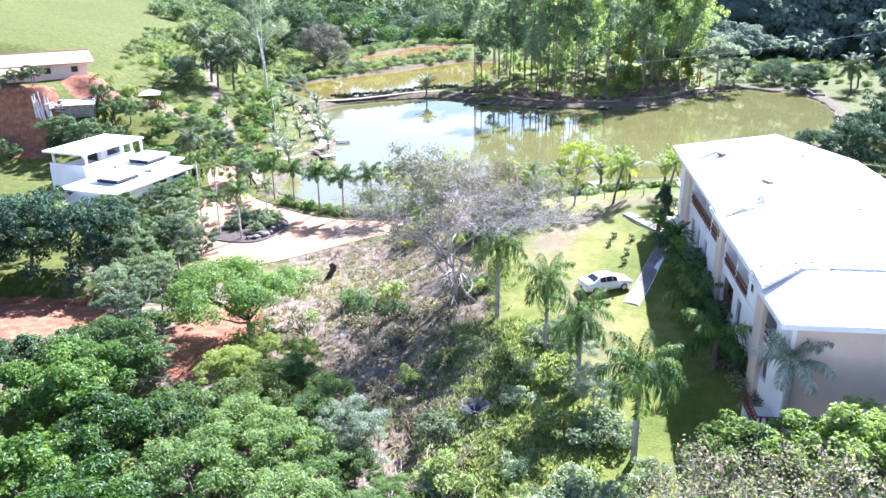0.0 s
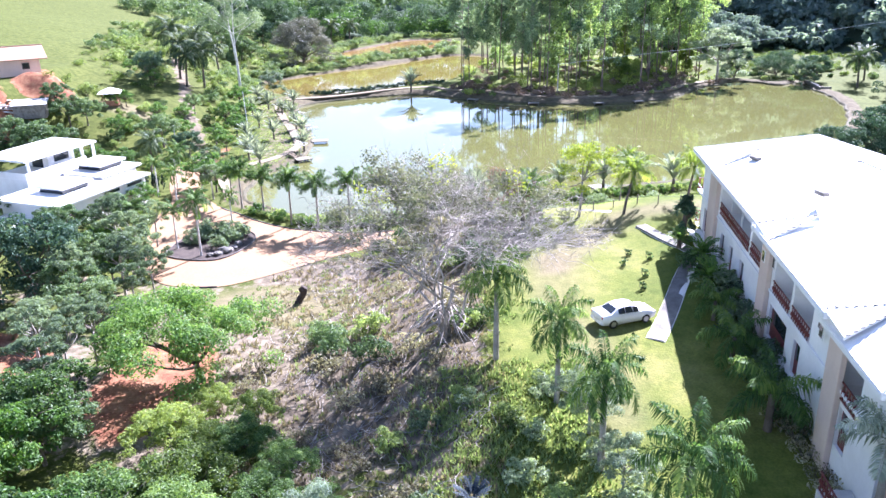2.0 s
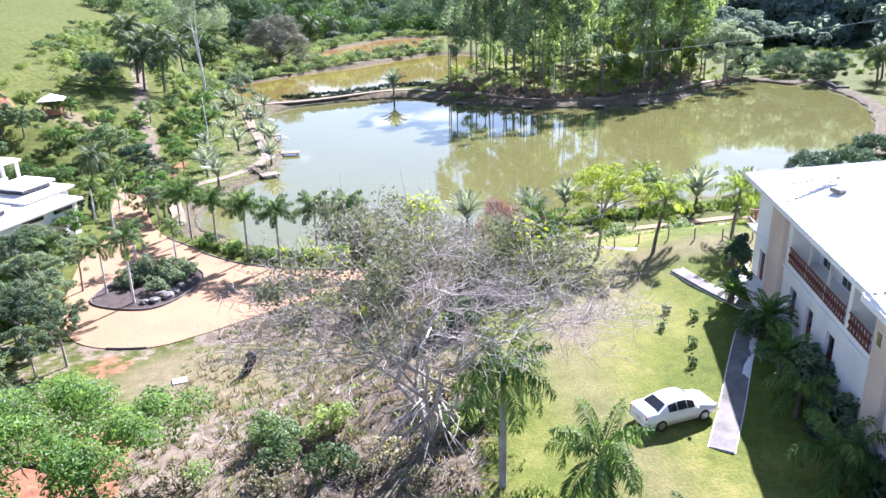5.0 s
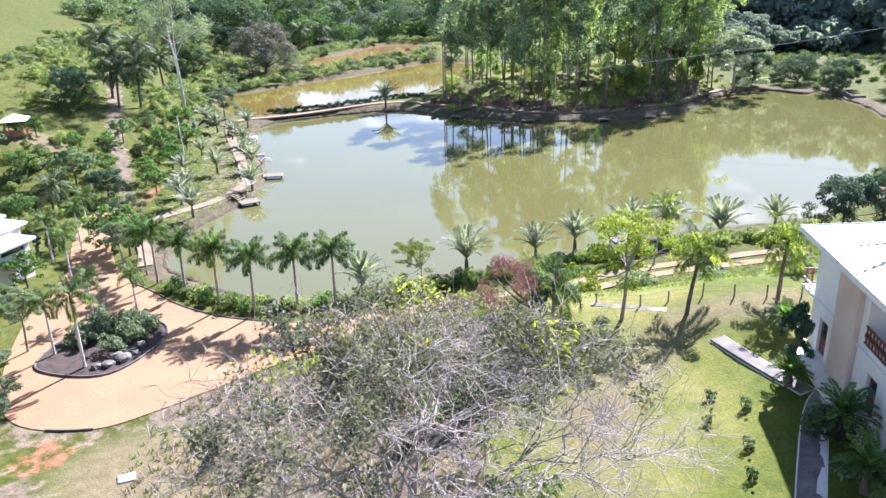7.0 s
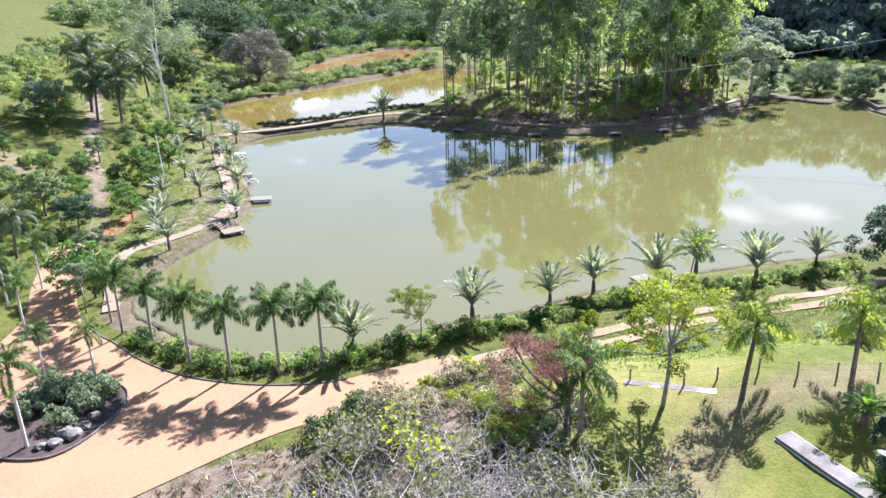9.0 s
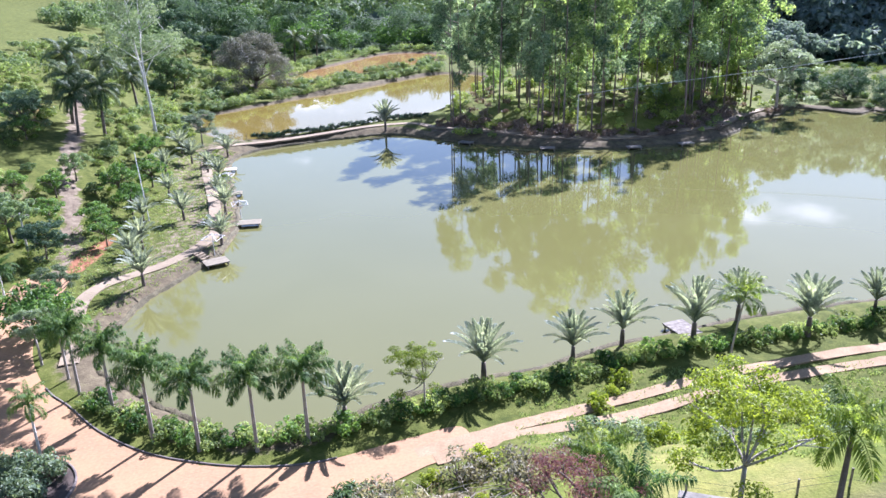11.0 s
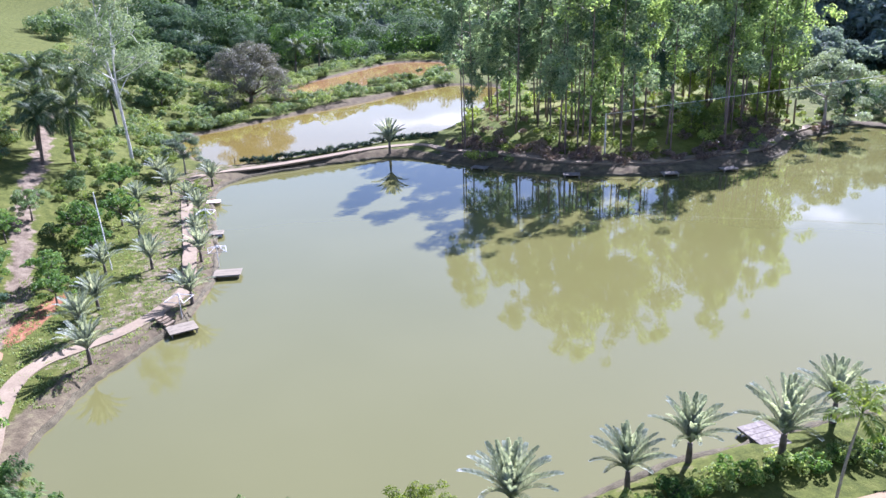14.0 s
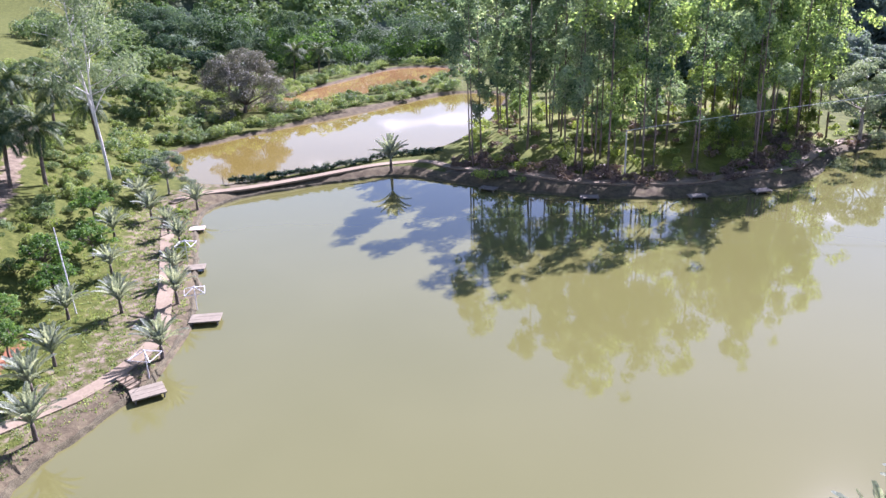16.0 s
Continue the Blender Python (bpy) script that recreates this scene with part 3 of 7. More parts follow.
def make_ground():
    xs, ys, gx, gy, gz = XS, YS, MESH_X, MESH_Y, MESH_Z
    v = np.stack([gx, gy, gz], -1).reshape(-1, 3)
    nx, ny = len(xs), len(ys)
    i = (np.arange(ny - 1)[:, None] * nx + np.arange(nx - 1)[None]).reshape(-1)
    f = np.stack([i, i + 1, i + nx + 1, i + nx], 1)
    me = bpy.data.meshes.new("ground")
    me.from_pydata(v.tolist(), [], f.tolist())
    me.materials.append(GROUND)
    me.polygons.foreach_set("use_smooth", [True] * len(me.polygons))
    x, y = gx.reshape(-1), gy.reshape(-1)
    lake = TO_LAKE.reshape(-1)
    lawn = 0.9 * step(-2, 6, x) * step(70, 62, x) * step(185, 189, y) * step(250, 236, y) + step(1.5, 5, x) * step(93, 89, y) * step(33, 38, y) + step(5, 9, x) * step(106, 96, y) * step(88, 92, y) * 0.7
    slope = step(4.5, 2.5, x) * step(-22, -17, x) * step(94, 88, y) * step(36, 42, y)
    dry = np.maximum(slope * (0.68 + 0.3 * wave(x, y, 5.0)) * (1 - 0.45 * step(-1, 3, x) * step(60, 52, y)), 0.5 * step(15, 6, lake) * step(-20, -26, x) * step(124, 130, y))
    dry = np.maximum(dry, 0.66 * step(9, 4, lake) * step(175, 182, y) * step(-4, 3, x) * step(62, 56, x))
    dry = np.maximum(dry, (0.5 + 0.25 * wave(x, y, 4.0)) * step(-46, -38, x) * step(-8, -14, x) * step(88, 84, y) * step(44, 54, y))
    bare = step(1.2, 0.7, np.hypot((x + 15.0) / 7.5, (y - 78.3) / 5.5))
    dry = dry * (1 - 0.8 * bare)
    earth = np.zeros(len(x))
    for cx, cy, rx, ry, k in ((-20.5, 62, 4.5, 9, 0.95), (-24, 80, 3, 3, 0.5), (-41, 67, 12, 8, 1.0), (-78, 134, 14, 6.5, 1.0), (-74, 153, 9, 6, 0.5), (-66.5, 145, 5.5, 4.5, 1.0), (-71, 130.5, 4, 3.5, 1.0),
                              (-36.5, 138, 1.5, 7, 0.85), (-62, 182, 4, 10, 0.4)):
        r = np.hypot((x - cx) / rx, (y - cy) / ry)
        earth = np.maximum(earth, k * step(1.25, 0.55, r))
    dry = np.maximum(dry, 0.72 * step(1.9, 0.8, from_line(HILL_PATH, x, y)))
    bank = 0.9 * step(4.5, 1.2, lake) * (1 - 0.6 * step(-8, -3, x) * step(132, 124, y))
    for far in (TO_POND, TO_BROWN):
        bank = np.maximum(bank, 0.75 * step(2.2, 0.6, far.reshape(-1)))
    worn = 0.75 * step(2.6, 0.8, from_line(smooth_open([(24.5, 84.8), (21, 84), (17.2, 83.2), (14, 79.8), (11.4, 76.2), (9.3, 73.2)], 3), x, y)) + 0.5 * step(3.2, 0.6, from_line(smooth_open([(9.3, 73.2), (8.6, 69), (9.4, 64), (10.4, 58), (10.2, 52)], 3), x, y))
    worn = np.maximum(worn, 0.9 * bare)
    worn = np.maximum(worn, 0.85 * step(1.25, 0.6, np.hypot((x + 54.5) / 6.5, (y - 151) / 3.4)))
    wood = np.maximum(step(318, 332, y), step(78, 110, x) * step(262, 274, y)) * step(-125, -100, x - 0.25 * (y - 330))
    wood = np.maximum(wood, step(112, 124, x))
    for name, vals in (("lawn", lawn), ("worn", worn), ("wood", wood), ("dry", dry), ("earth", earth), ("bank", bank)):
        a = me.attributes.new(name, "FLOAT", "POINT")
        a.data.foreach_set("value", np.clip(vals, 0, 1).astype(np.float32))
    me.update()
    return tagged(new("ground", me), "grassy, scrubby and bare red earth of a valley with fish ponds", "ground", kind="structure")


def sheet(name, outline, z, mat, label, category, kind="structure"):
    g = Geo().add([(x, y, z) for x, y in outline], [tuple(range(len(outline)))])
    bm = bmesh.new()
    me = g.mesh(name, mat)
    bm.from_mesh(me)
    bmesh.ops.triangulate(bm, faces=bm.faces[:])
    bm.to_mesh(me)
    bm.free()
    return tagged(new(name, me), label, category, kind=kind)


def ribbon(pts, width, lift=0.03, depth=0.12, wob=0.0, seed=0):
    """A strip laid over the ground along a line, with edges turned down into it."""
    p = smooth_open(pts, 8)
    rng = np.random.default_rng(seed)
    d = np.gradient(p, axis=0)
    d /= np.linalg.norm(d, axis=1)[:, None]
    n = np.stack([-d[:, 1], d[:, 0]], 1)
    k = len(p)
    cols = []
    for s in (-0.5, -0.5, -0.17, 0.17, 0.5, 0.5):
        w = width * s + rng.normal(0, wob, k) * (abs(s) > 0.4)
        cols.append(p + n * w[:, None])
    v = []
    for j, c in enumerate(cols):
        z = at(MESH_Z, c[:, 0], c[:, 1]) + lift - (depth if j in (0, 5) else 0)
        v.append(np.column_stack([c, z]))
    v = np.stack(v, 1)
    # one level across, so that the ground never cuts through
    top = v[:, 1:5, 2].max(1)
    m = min(9, k // 2 * 2 - 1)
    top = np.convolve(np.pad(top, m // 2, mode="edge"), np.ones(m) / m, "valid") + 0.02
    v[:, 1:5, 2] = top[:, None]
    v[:, 0, 2], v[:, 5, 2] = top - depth, top - depth
    f = [(i * 6 + j, i * 6 + j + 1, (i + 1) * 6 + j + 1, (i + 1) * 6 + j) for i in range(k - 1) for j in range(5)]
    return Geo().add(v.reshape(-1, 3), f)


# ---- plants ----
def cards(geo, rng, p, nrm, size, aspect=0.5, fold=0.25):
    """Leaf blades at p facing nrm: folded four-cornered leaves."""
    n = len(p)
    nrm = nrm / (np.linalg.norm(nrm, axis=1)[:, None] + 1e-9)
    r = rng.normal(size=(n, 3))
    t = np.cross(nrm, r)
    t /= np.linalg.norm(t, axis=1)[:, None] + 1e-9
    b = np.cross(nrm, t)
    size = np.broadcast_to(np.asarray(size, float), (n,))[:, None] * rng.uniform(0.65, 1.3, (n, 1))
    dip = nrm * size * fold
    v = np.stack([p - t * size - dip, p + b * size * aspect, p + t * size - dip, p - b * size * aspect], 1).reshape(-1, 3)
    base = geo.n
    geo.v.append(v)
    geo.f += [(base + 4 * i, base + 4 * i + 1, base + 4 * i + 2, base + 4 * i + 3) for i in range(n)]
    geo.n += len(v)


def shell(rng, blobs, n, low=0.62, up=0.35, squash=0.8, loose=0.55):
    """Points near the skin of a heap of round clumps, with outward directions."""
    b = np.asarray(blobs, float)
    w = b[:, 3] ** 2
    k = rng.choice(len(b), n, p=w / w.sum())
    d = rng.normal(size=(n, 3))
    d[:, 2] += up
    d /= np.linalg.norm(d, axis=1)[:, None]
    r = b[k, 3] * rng.uniform(low, 1.06, n) ** 0.6
    p = b[k, :3] + d * r[:, None] * np.array([1, 1, squash])
    return p, d + rng.normal(0, loose, (n, 3)) + np.array([0, 0, 0.35])


def heap(rng, r, z, n, spread_r=0.62, flat=0.55, size=(0.32, 0.55)):
    """Clumps that make up a crown of radius r round height z."""
    out = [(rng.normal(0, 0.1 * r), rng.normal(0, 0.1 * r), z, r * 0.45)]
    for i in range(n):
        a = i * 2.4 + rng.uniform(-0.8, 0.8)
        q = r * spread_r * math.sqrt((i + 0.6) / n) * rng.uniform(0.8, 1.25)
        s = r * rng.uniform(*size)
        out.append((q * math.cos(a), q * math.sin(a), z + r * flat * rng.uniform(-0.75, 0.9) * (1.15 - q / r), s))
    return out


def dome(rng, r, z, n, tall=0.7, size=(0.12, 0.22)):
    """Leaf sprays that make up an uneven crown of radius r whose middle lies at height z."""
    ph = rng.uniform(0, 6.28, 2)
    out = []
    for i in range(n):
        u = (i + 0.5) / n
        a = i * 2.4 + rng.uniform(-0.5, 0.5)
        q = r * 0.9 * math.sqrt(u) * (1 + 0.2 * math.sin(3 * a + ph[0]) + 0.12 * math.sin(5 * a + ph[1])) * rng.uniform(0.85, 1.1)
        top = math.sqrt(max(0.05, 1 - 0.92 * u))
        zz = z + r * tall * (top * rng.uniform(0.55, 1.08) - 0.3)
        if rng.random() < 0.3:
            zz -= r * tall * rng.uniform(0.3, 0.9)
        out.append((q * math.cos(a), q * math.sin(a), zz, r * rng.uniform(*size)))
    return out


def limb(rng, a, b, r0, r1, bend=0.12, k=5):
    a, b = np.asarray(a, float), np.asarray(b, float)
    t = np.linspace(0, 1, k)[:, None]
    off = rng.normal(0, bend * np.linalg.norm(b - a), 3) * np.array([1, 1, 0.4])
    return a + (b - a) * t + off * np.sin(t * math.pi), np.linspace(r0, r1, k)


def tree(name, label, category, seed, h, r, leaves, size, mat, bark=None, clumps=9, trunk_r=0.16, crown_z=None, tall=0.7, low=0.3, spray=(0.13, 0.23), group="", forks=9, aspect=0.5, squash=0.6, shift=0.0):
    """A tree at the origin: tapered trunk with limbs, and a crown of leaves in uneven clumps."""
    rng = np.random.default_rng(seed)
    ob = thing(name, label, category, group=group)
    zc = crown_z or (h - r * 0.8)
    blobs = [(bx + shift, by, bz, br) for bx, by, bz, br in dome(rng, r, zc, clumps, tall, spray)]
    g = Geo()
    lean = rng.normal(0, 0.04 * h, 2)
    fork = np.array([lean[0] * 0.5, lean[1] * 0.5, zc - r * 0.45 if zc - r * 0.45 > 0.4 else 0.4])
    pts = np.array([(0, 0, -0.4), (0, 0, 0), fork * 0.5 + rng.normal(0, 0.03, 3), fork])
    g.tube(pts, (trunk_r * 1.7, trunk_r * 1.25, trunk_r, trunk_r * 0.8), 7)
    for bx, by, bz, br in blobs[::max(1, clumps // forks)]:
        p, q = limb(rng, fork, (bx, by, bz), trunk_r * 0.55, 0.03)
        g.tube(p, q, 5)
        for _ in range(2):
            e = np.array([bx, by, bz]) + rng.normal(0, br * 0.45, 3)
            p2, q2 = limb(rng, p[3], e, trunk_r * 0.22, 0.015, k=3)
            g.tube(p2, q2, 4)
    part("trunk", g, bark or BARK, ob, smooth=True)
    c = Geo()
    p, d = shell(rng, blobs, leaves, low, squash=squash)
    cards(c, rng, p, d + np.array([0, 0, 0.4]), size, aspect)
    part("crown", c, mat, ob)
    return ob


def frond_mesh(name, mat, seed, length, rise, arch, pairs=24, leaf=0.7, width=0.045, droop=0.35, plume=0.0, splay=0.75, v_up=0.25):
    """One palm frond from the origin along +x: an arched midrib with leaflets on both sides."""
    rng = np.random.default_rng(seed)
    g = Geo()
    k = 9
    ang = rise - arch * np.linspace(0, 1, k) ** 1.3
    seg = length / (k - 1)
    pts = np.zeros((k, 3))
    for i in range(1, k):
        a = (ang[i] + ang[i - 1]) / 2
        pts[i] = pts[i - 1] + seg * np.array([math.cos(a), 0, math.sin(a)])
    g.tube(pts, np.linspace(0.035, 0.008, k) * (length / 2.5), 3)
    for j in range(pairs):
        s = 0.14 + 0.86 * (j + 0.5) / pairs
        f = s * (k - 1)
        i = min(int(f), k - 2)
        p = pts[i] + (pts[i + 1] - pts[i]) * (f - i)
        fwd = (pts[i + 1] - pts[i]) / seg
        upv = np.array([-fwd[2], 0, fwd[0]])
        ll = leaf * (math.sin(math.pi * min(1, 0.14 + 0.86 * s)) ** 0.55 * 0.85 + 0.15)
        for side in (-1, 1):
            roll = v_up + rng.normal(0, 0.12) + rng.uniform(-plume, plume)
            out = np.array([0, side, 0]) * math.cos(roll) + upv * math.sin(roll)
            d = out * math.cos(splay) + fwd * math.sin(splay)
            mid = p + d * ll * 0.45
            tip = p + d * ll + np.array([0, 0, -1]) * ll * droop
            wv = np.cross(d, upv + rng.normal(0, 0.15, 3))
            wv /= np.linalg.norm(wv) + 1e-9
            w = width * rng.uniform(0.8, 1.2)
            g.add([p, mid + wv * w, tip, mid - wv * w], [(0, 1, 2, 3)])
    return g.mesh(name, mat)


def palm(name, label, seed, trunk_h, trunk_r, n, fronds, bark, group="", lean=0.0, belly=1.15, shaft=0.0, low=0.0, turn=0.0, dead=0, shaft_mat=None):
    """A palm at the origin: ringed trunk, crownshaft, and fronds laid round it from upright to hanging."""
    rng = np.random.default_rng(seed)
    ob = thing(name, label, "palm tree", group=group)
    k = max(6, int(trunk_h / 0.35))
    t = np.linspace(0, 1, k)
    ring = 1 + 0.05 * (np.arange(k) % 2)
    pts = np.column_stack([lean * t ** 1.6, 0 * t, -0.3 + (trunk_h + 0.3) * t])
    g = Geo().tube(pts, trunk_r * ring * np.interp(t, [0, 0.08, 0.3, 1], [1.6, 1.2, belly, 0.85]), 8)
    part("trunk", g, bark, ob, smooth=True)
    top = np.array([lean, 0, trunk_h])
    if shaft:
        s = Geo().tube([top - (0, 0, 0.05), top + (0, 0, shaft * 0.5), top + (0, 0, shaft)], (trunk_r * 1.05, trunk_r * 0.95, trunk_r * 0.4), 8)
        part("crownshaft", s, shaft_mat or LEAF_PALM, ob, smooth=True)
    for i in range(n):
        s = (i + 0.5) / n
        m = fronds[min(int(s * len(fronds)), len(fronds) - 1)]
        a = i * 137.5 + rng.uniform(-14, 14) + turn
        tilt = rng.uniform(-7, 7) + low * s
        z = trunk_h + shaft * (0.9 - 0.5 * s)
        part("frond", m, None, ob, m=pose(lean, 0, z, rng.uniform(-10, 10), 0, a) @ pose(0, 0, 0, 0, tilt, 0))
    for i in range(dead):
        part("dead_frond", fronds[-1], None, ob, m=pose(lean, 0, trunk_h - 0.1, 0, 55, rng.uniform(0, 360)))
    return ob


def bush(name, label, category, seed, r, h, leaves, size, mat, clumps=13, group="", aspect=0.5, twigs=6):
    rng = np.random.default_rng(seed)
    ob = thing(name, label, category, group=group)
    blobs = [(q[0], q[1], max(q[2], q[3] * 0.3) * h / r, q[3]) for q in heap(rng, r, r * 0.5, clumps, 0.85, 0.7, (0.2, 0.4))]
    g = Geo()
    for bx, by, bz, br in blobs[:twigs]:
        p, q = limb(rng, (0, 0, -0.15), (bx, by, bz), 0.05, 0.012)
        g.tube(p, q, 4)
    part("stem", g, BARK, ob)
    c = Geo()
    p, d = shell(rng, blobs, leaves, 0.6)
    p[:, 2] = np.maximum(p[:, 2], 0.03)
    cards(c, rng, p, d, size, aspect)
    part("foliage", c, mat, ob)
    return ob


def place(proto, spots, seed=0, smin=0.85, smax=1.15, group="", sink=0.05):
    """Sets the first of a kind on its spot and copies it to the others. Spots: x, y and, where known, size and turn."""
    rng = random.Random(seed)
    if group:
        tagged(proto, group=group)
    for i, (x, y, *more) in enumerate(spots):
        s = more[0] if more else rng.uniform(smin, smax)
        a = more[1] if len(more) > 1 else rng.uniform(0, 360)
        z = more[2] if len(more) > 2 else ground_z(x, y) - sink
        m = spread((x, y, z), a, s, s * rng.uniform(0.94, 1.06))
        if i == 0:
            proto.matrix_basis = m
        else:
            ob = copy_thing(proto, pose(0, 0, 0))
            ob.matrix_basis = m


def woods(name, label, seed, spots, mat, leaves=230, size=0.75, kind="stuff", category="trees", squash=0.85):
    """Far trees and scrub as one mesh: heaps of leaf clumps on the ground. Spots: x, y, radius, height."""
    rng = np.random.default_rng(seed)
    g = Geo()
    for x, y, r, h in spots:
        z = ground_z(x, y)
        zc = max(h - r * 0.8, r * 0.45)
        blobs = [(x + a, y + b, z + c, d) for a, b, c, d in heap(rng, r, zc, 9, 0.8, 0.6, (0.26, 0.46))]
        p, d = shell(rng, blobs, leaves, 0.7, squash=squash, loose=0.3)
        cards(g, rng, p, d, size * (0.7 + 0.1 * r), 0.6)
    return single(name, g, mat, label, category, kind=kind)


# ---- setting ----
make_ground()
sheet("water_lake", LAKE, 0.0, WATER_LAKE, "murky olive-green fish pond, calm and reflecting the sky", "lake")
sheet("water_pond", POND, 0.6, WATER_POND, "smaller murky ochre pond behind the causeway", "pond")
sheet("water_brown", BROWN, 1.2, WATER_BROWN, "shallow muddy brown pond in the meadow", "pond")


def bank_edge(outline, level, seed, high=0.42):
    """The broken earth lip of a pond: cut bank from below the water up to the grass."""
    rng = np.random.default_rng(seed)
    p = np.vstack([outline, outline[:1]])
    seg = np.hypot(*np.diff(p, axis=0).T)
    t = np.concatenate([[0], np.cumsum(seg)])
    s = np.arange(0, t[-1], 0.45)
    q = np.column_stack([np.interp(s, t, p[:, 0]), np.interp(s, t, p[:, 1])])
    d = np.roll(q, -1, axis=0) - np.roll(q, 1, axis=0)
    d /= np.linalg.norm(d, axis=1)[:, None]
    n = np.stack([d[:, 1], -d[:, 0]], 1)
    if at(TO_LAKE, *(q[0] + n[0] * 2)) < at(TO_LAKE, *q[0]) and level == 0.0:
        n = -n
    k = len(q)
    wob = np.convolve(np.tile(rng.normal(0, 1, k), 3), np.ones(7) / 7, "same")[k:2 * k] * 0.35
    h = high * (0.75 + np.convolve(np.tile(rng.uniform(0, 1, k), 3), np.ones(5) / 5, "same")[k:2 * k] * 0.5)
    rows = []
    for off, z in ((-0.35, -0.35), (-0.12, 0.03), (0.02, 0.5), (0.16, 0.95), (0.55, None)):
        e = q + n * (off + wob + rng.normal(0, 0.04, k))[:, None]
        zz = level + (h * z if z and z > 0 else (z or 0)) if z is not None else np.minimum(at(MESH_Z, e[:, 0], e[:, 1]), level + h * 1.3) - 0.12
        rows.append(np.column_stack([e, np.broadcast_to(zz, (k,)) + rng.normal(0, 0.015, k)]))
    m = len(rows)
    v = np.stack(rows, 1).reshape(-1, 3)
    f = [(i * m + j, ((i + 1) % k) * m + j, ((i + 1) % k) * m + j + 1, i * m + j + 1) for i in range(k) for j in range(m - 1)]
    return Geo().add(v, f)


single("pond_bank", bank_edge(LAKE, 0.0, 5), MUD, "dark broken earth edge of the pond", "bank", kind="structure", smooth=True)

drive = sheet("driveway", DRIVE, 0.36, PAVING, "sandy block-paved driveway widening into a turning place", "driveway")
edge = Geo()
for (ax, ay), (bx, by) in zip(DRIVE, np.roll(DRIVE, -1, axis=0)):
    if 98 < (ay + by) / 2 < 109 and -29 < ax < -6 and ay + by > 196.6 or (ay + by) / 2 < 84.2 and -24.2 < ax < -21.5:
        l = math.hypot(bx - ax, by - ay)
        edge.box(((ax + bx) / 2, (ay + by) / 2, 0.36), (l + 0.04, 0.14, 0.18), math.degrees(math.atan2(by - ay, bx - ax)), 0.03)
single("kerb", edge, KERB, "dark stone kerb edging the sandy driveway", "kerb", kind="structure")

g = ribbon([(-28.2, 112.6), (-29.4, 116.5), (-31.2, 121), (-32.4, 125.6), (-31.8, 129.0), (-29.0, 132.2), (-27.0, 134.4), (-25.4, 138), (-24.4, 143.5), (-25.9, 149.4), (-28.4, 158), (-32, 169), (-34.6, 178), (-35.8, 183)], 1.5, 0.08, 0.25)
single("lakeside_path", g, CONCRETE_PATH, "narrow sandy concrete footpath along the pond bank", "path", kind="structure")
g = ribbon([(-36.2, 183.5), (-33.3, 186.6), (-27, 189.6), (-18.1, 194.6), (-11.1, 198.6), (-6.9, 200.2), (-1.7, 200.5), (3.4, 195.4), (13.4, 188.8), (21.8, 185.2), (33.6, 184.6), (40.8, 186.6), (49, 189.2), (55, 196), (60, 202), (66, 208)], 1.5, 0.06, 0.25)
single("causeway_path", g, CONCRETE_PATH, "pale path over the causeway and round the grove", "path", kind="structure")
g = ribbon([(-0.6, 99.6), (2.4, 100.8), (8.4, 103.0), (14.8, 105.4), (22.5, 108.2), (30.6, 110.4), (38, 112.0), (50, 116.5)], 1.1, 0.04, 0.12, 0.03)
single("wheel_track", g, TRACK_SAND, "sandy wheel rut of the lakeside track", "track", group="wheel tracks", kind="structure")
g = ribbon([(0.6, 98.8), (4.0, 99.9), (11.0, 101.9), (15.4, 103.5), (22.6, 106.4), (29.8, 108.3), (38.2, 110.1), (50.5, 114.5)], 1.1, 0.04, 0.12, 0.03, 1)
single("wheel_track", g, TRACK_SAND, "sandy wheel rut of the lakeside track", "track", group="wheel tracks", kind="structure")


def walkway(name, pts, width, label):
    """A concrete walk cast in slabs."""
    p = smooth_open(pts, 5)
    base = single(name, ribbon(pts, width * 0.9, 0.005, 0.15), STONE, label, "path", kind="structure")
    for (ax, ay), (bx, by) in zip(p[:-1], p[1:]):
        l = math.hypot(bx - ax, by - ay)
        a = math.degrees(math.atan2(by - ay, bx - ax))
        za, zb = ground_z(ax, ay), ground_z(bx, by)
        nx, ny = -math.sin(math.radians(a)) * width / 2, math.cos(math.radians(a)) * width / 2
        mx, my = (ax + bx) / 2, (ay + by) / 2
        roll = math.degrees(math.atan2(ground_z(mx + nx, my + ny) - ground_z(mx - nx, my - ny), width))
        part("slab", Geo().box((0, 0, 0), (l + 0.01, width, 0.12), 0, 0.012), WALK_CONCRETE, base, m=pose((ax + bx) / 2, (ay + by) / 2, (za + zb) / 2 - 0.035, 0, 0, a) @ pose(0, 0, 0, roll, -math.degrees(math.atan2(zb - za, l)), 0))
    return base


walkway("concrete_walk", [(14.65, 60.5), (16.5, 64.2), (18.5, 68.4), (20.3, 71.9), (21.7, 73.7), (23.5, 74.5)], 1.35, "pale concrete garden walk leading to the building")
walkway("concrete_walk", [(18.25, 80.55), (19.2, 78.3), (20.1, 76.2), (20.95, 74.2)], 1.15, "sunlit concrete garden walk across the lawn")
walkway("concrete_walk", [(11.8, 86.8), (14.1, 85.8), (16.4, 84.8)], 0.6, "short pale walk by the fence")


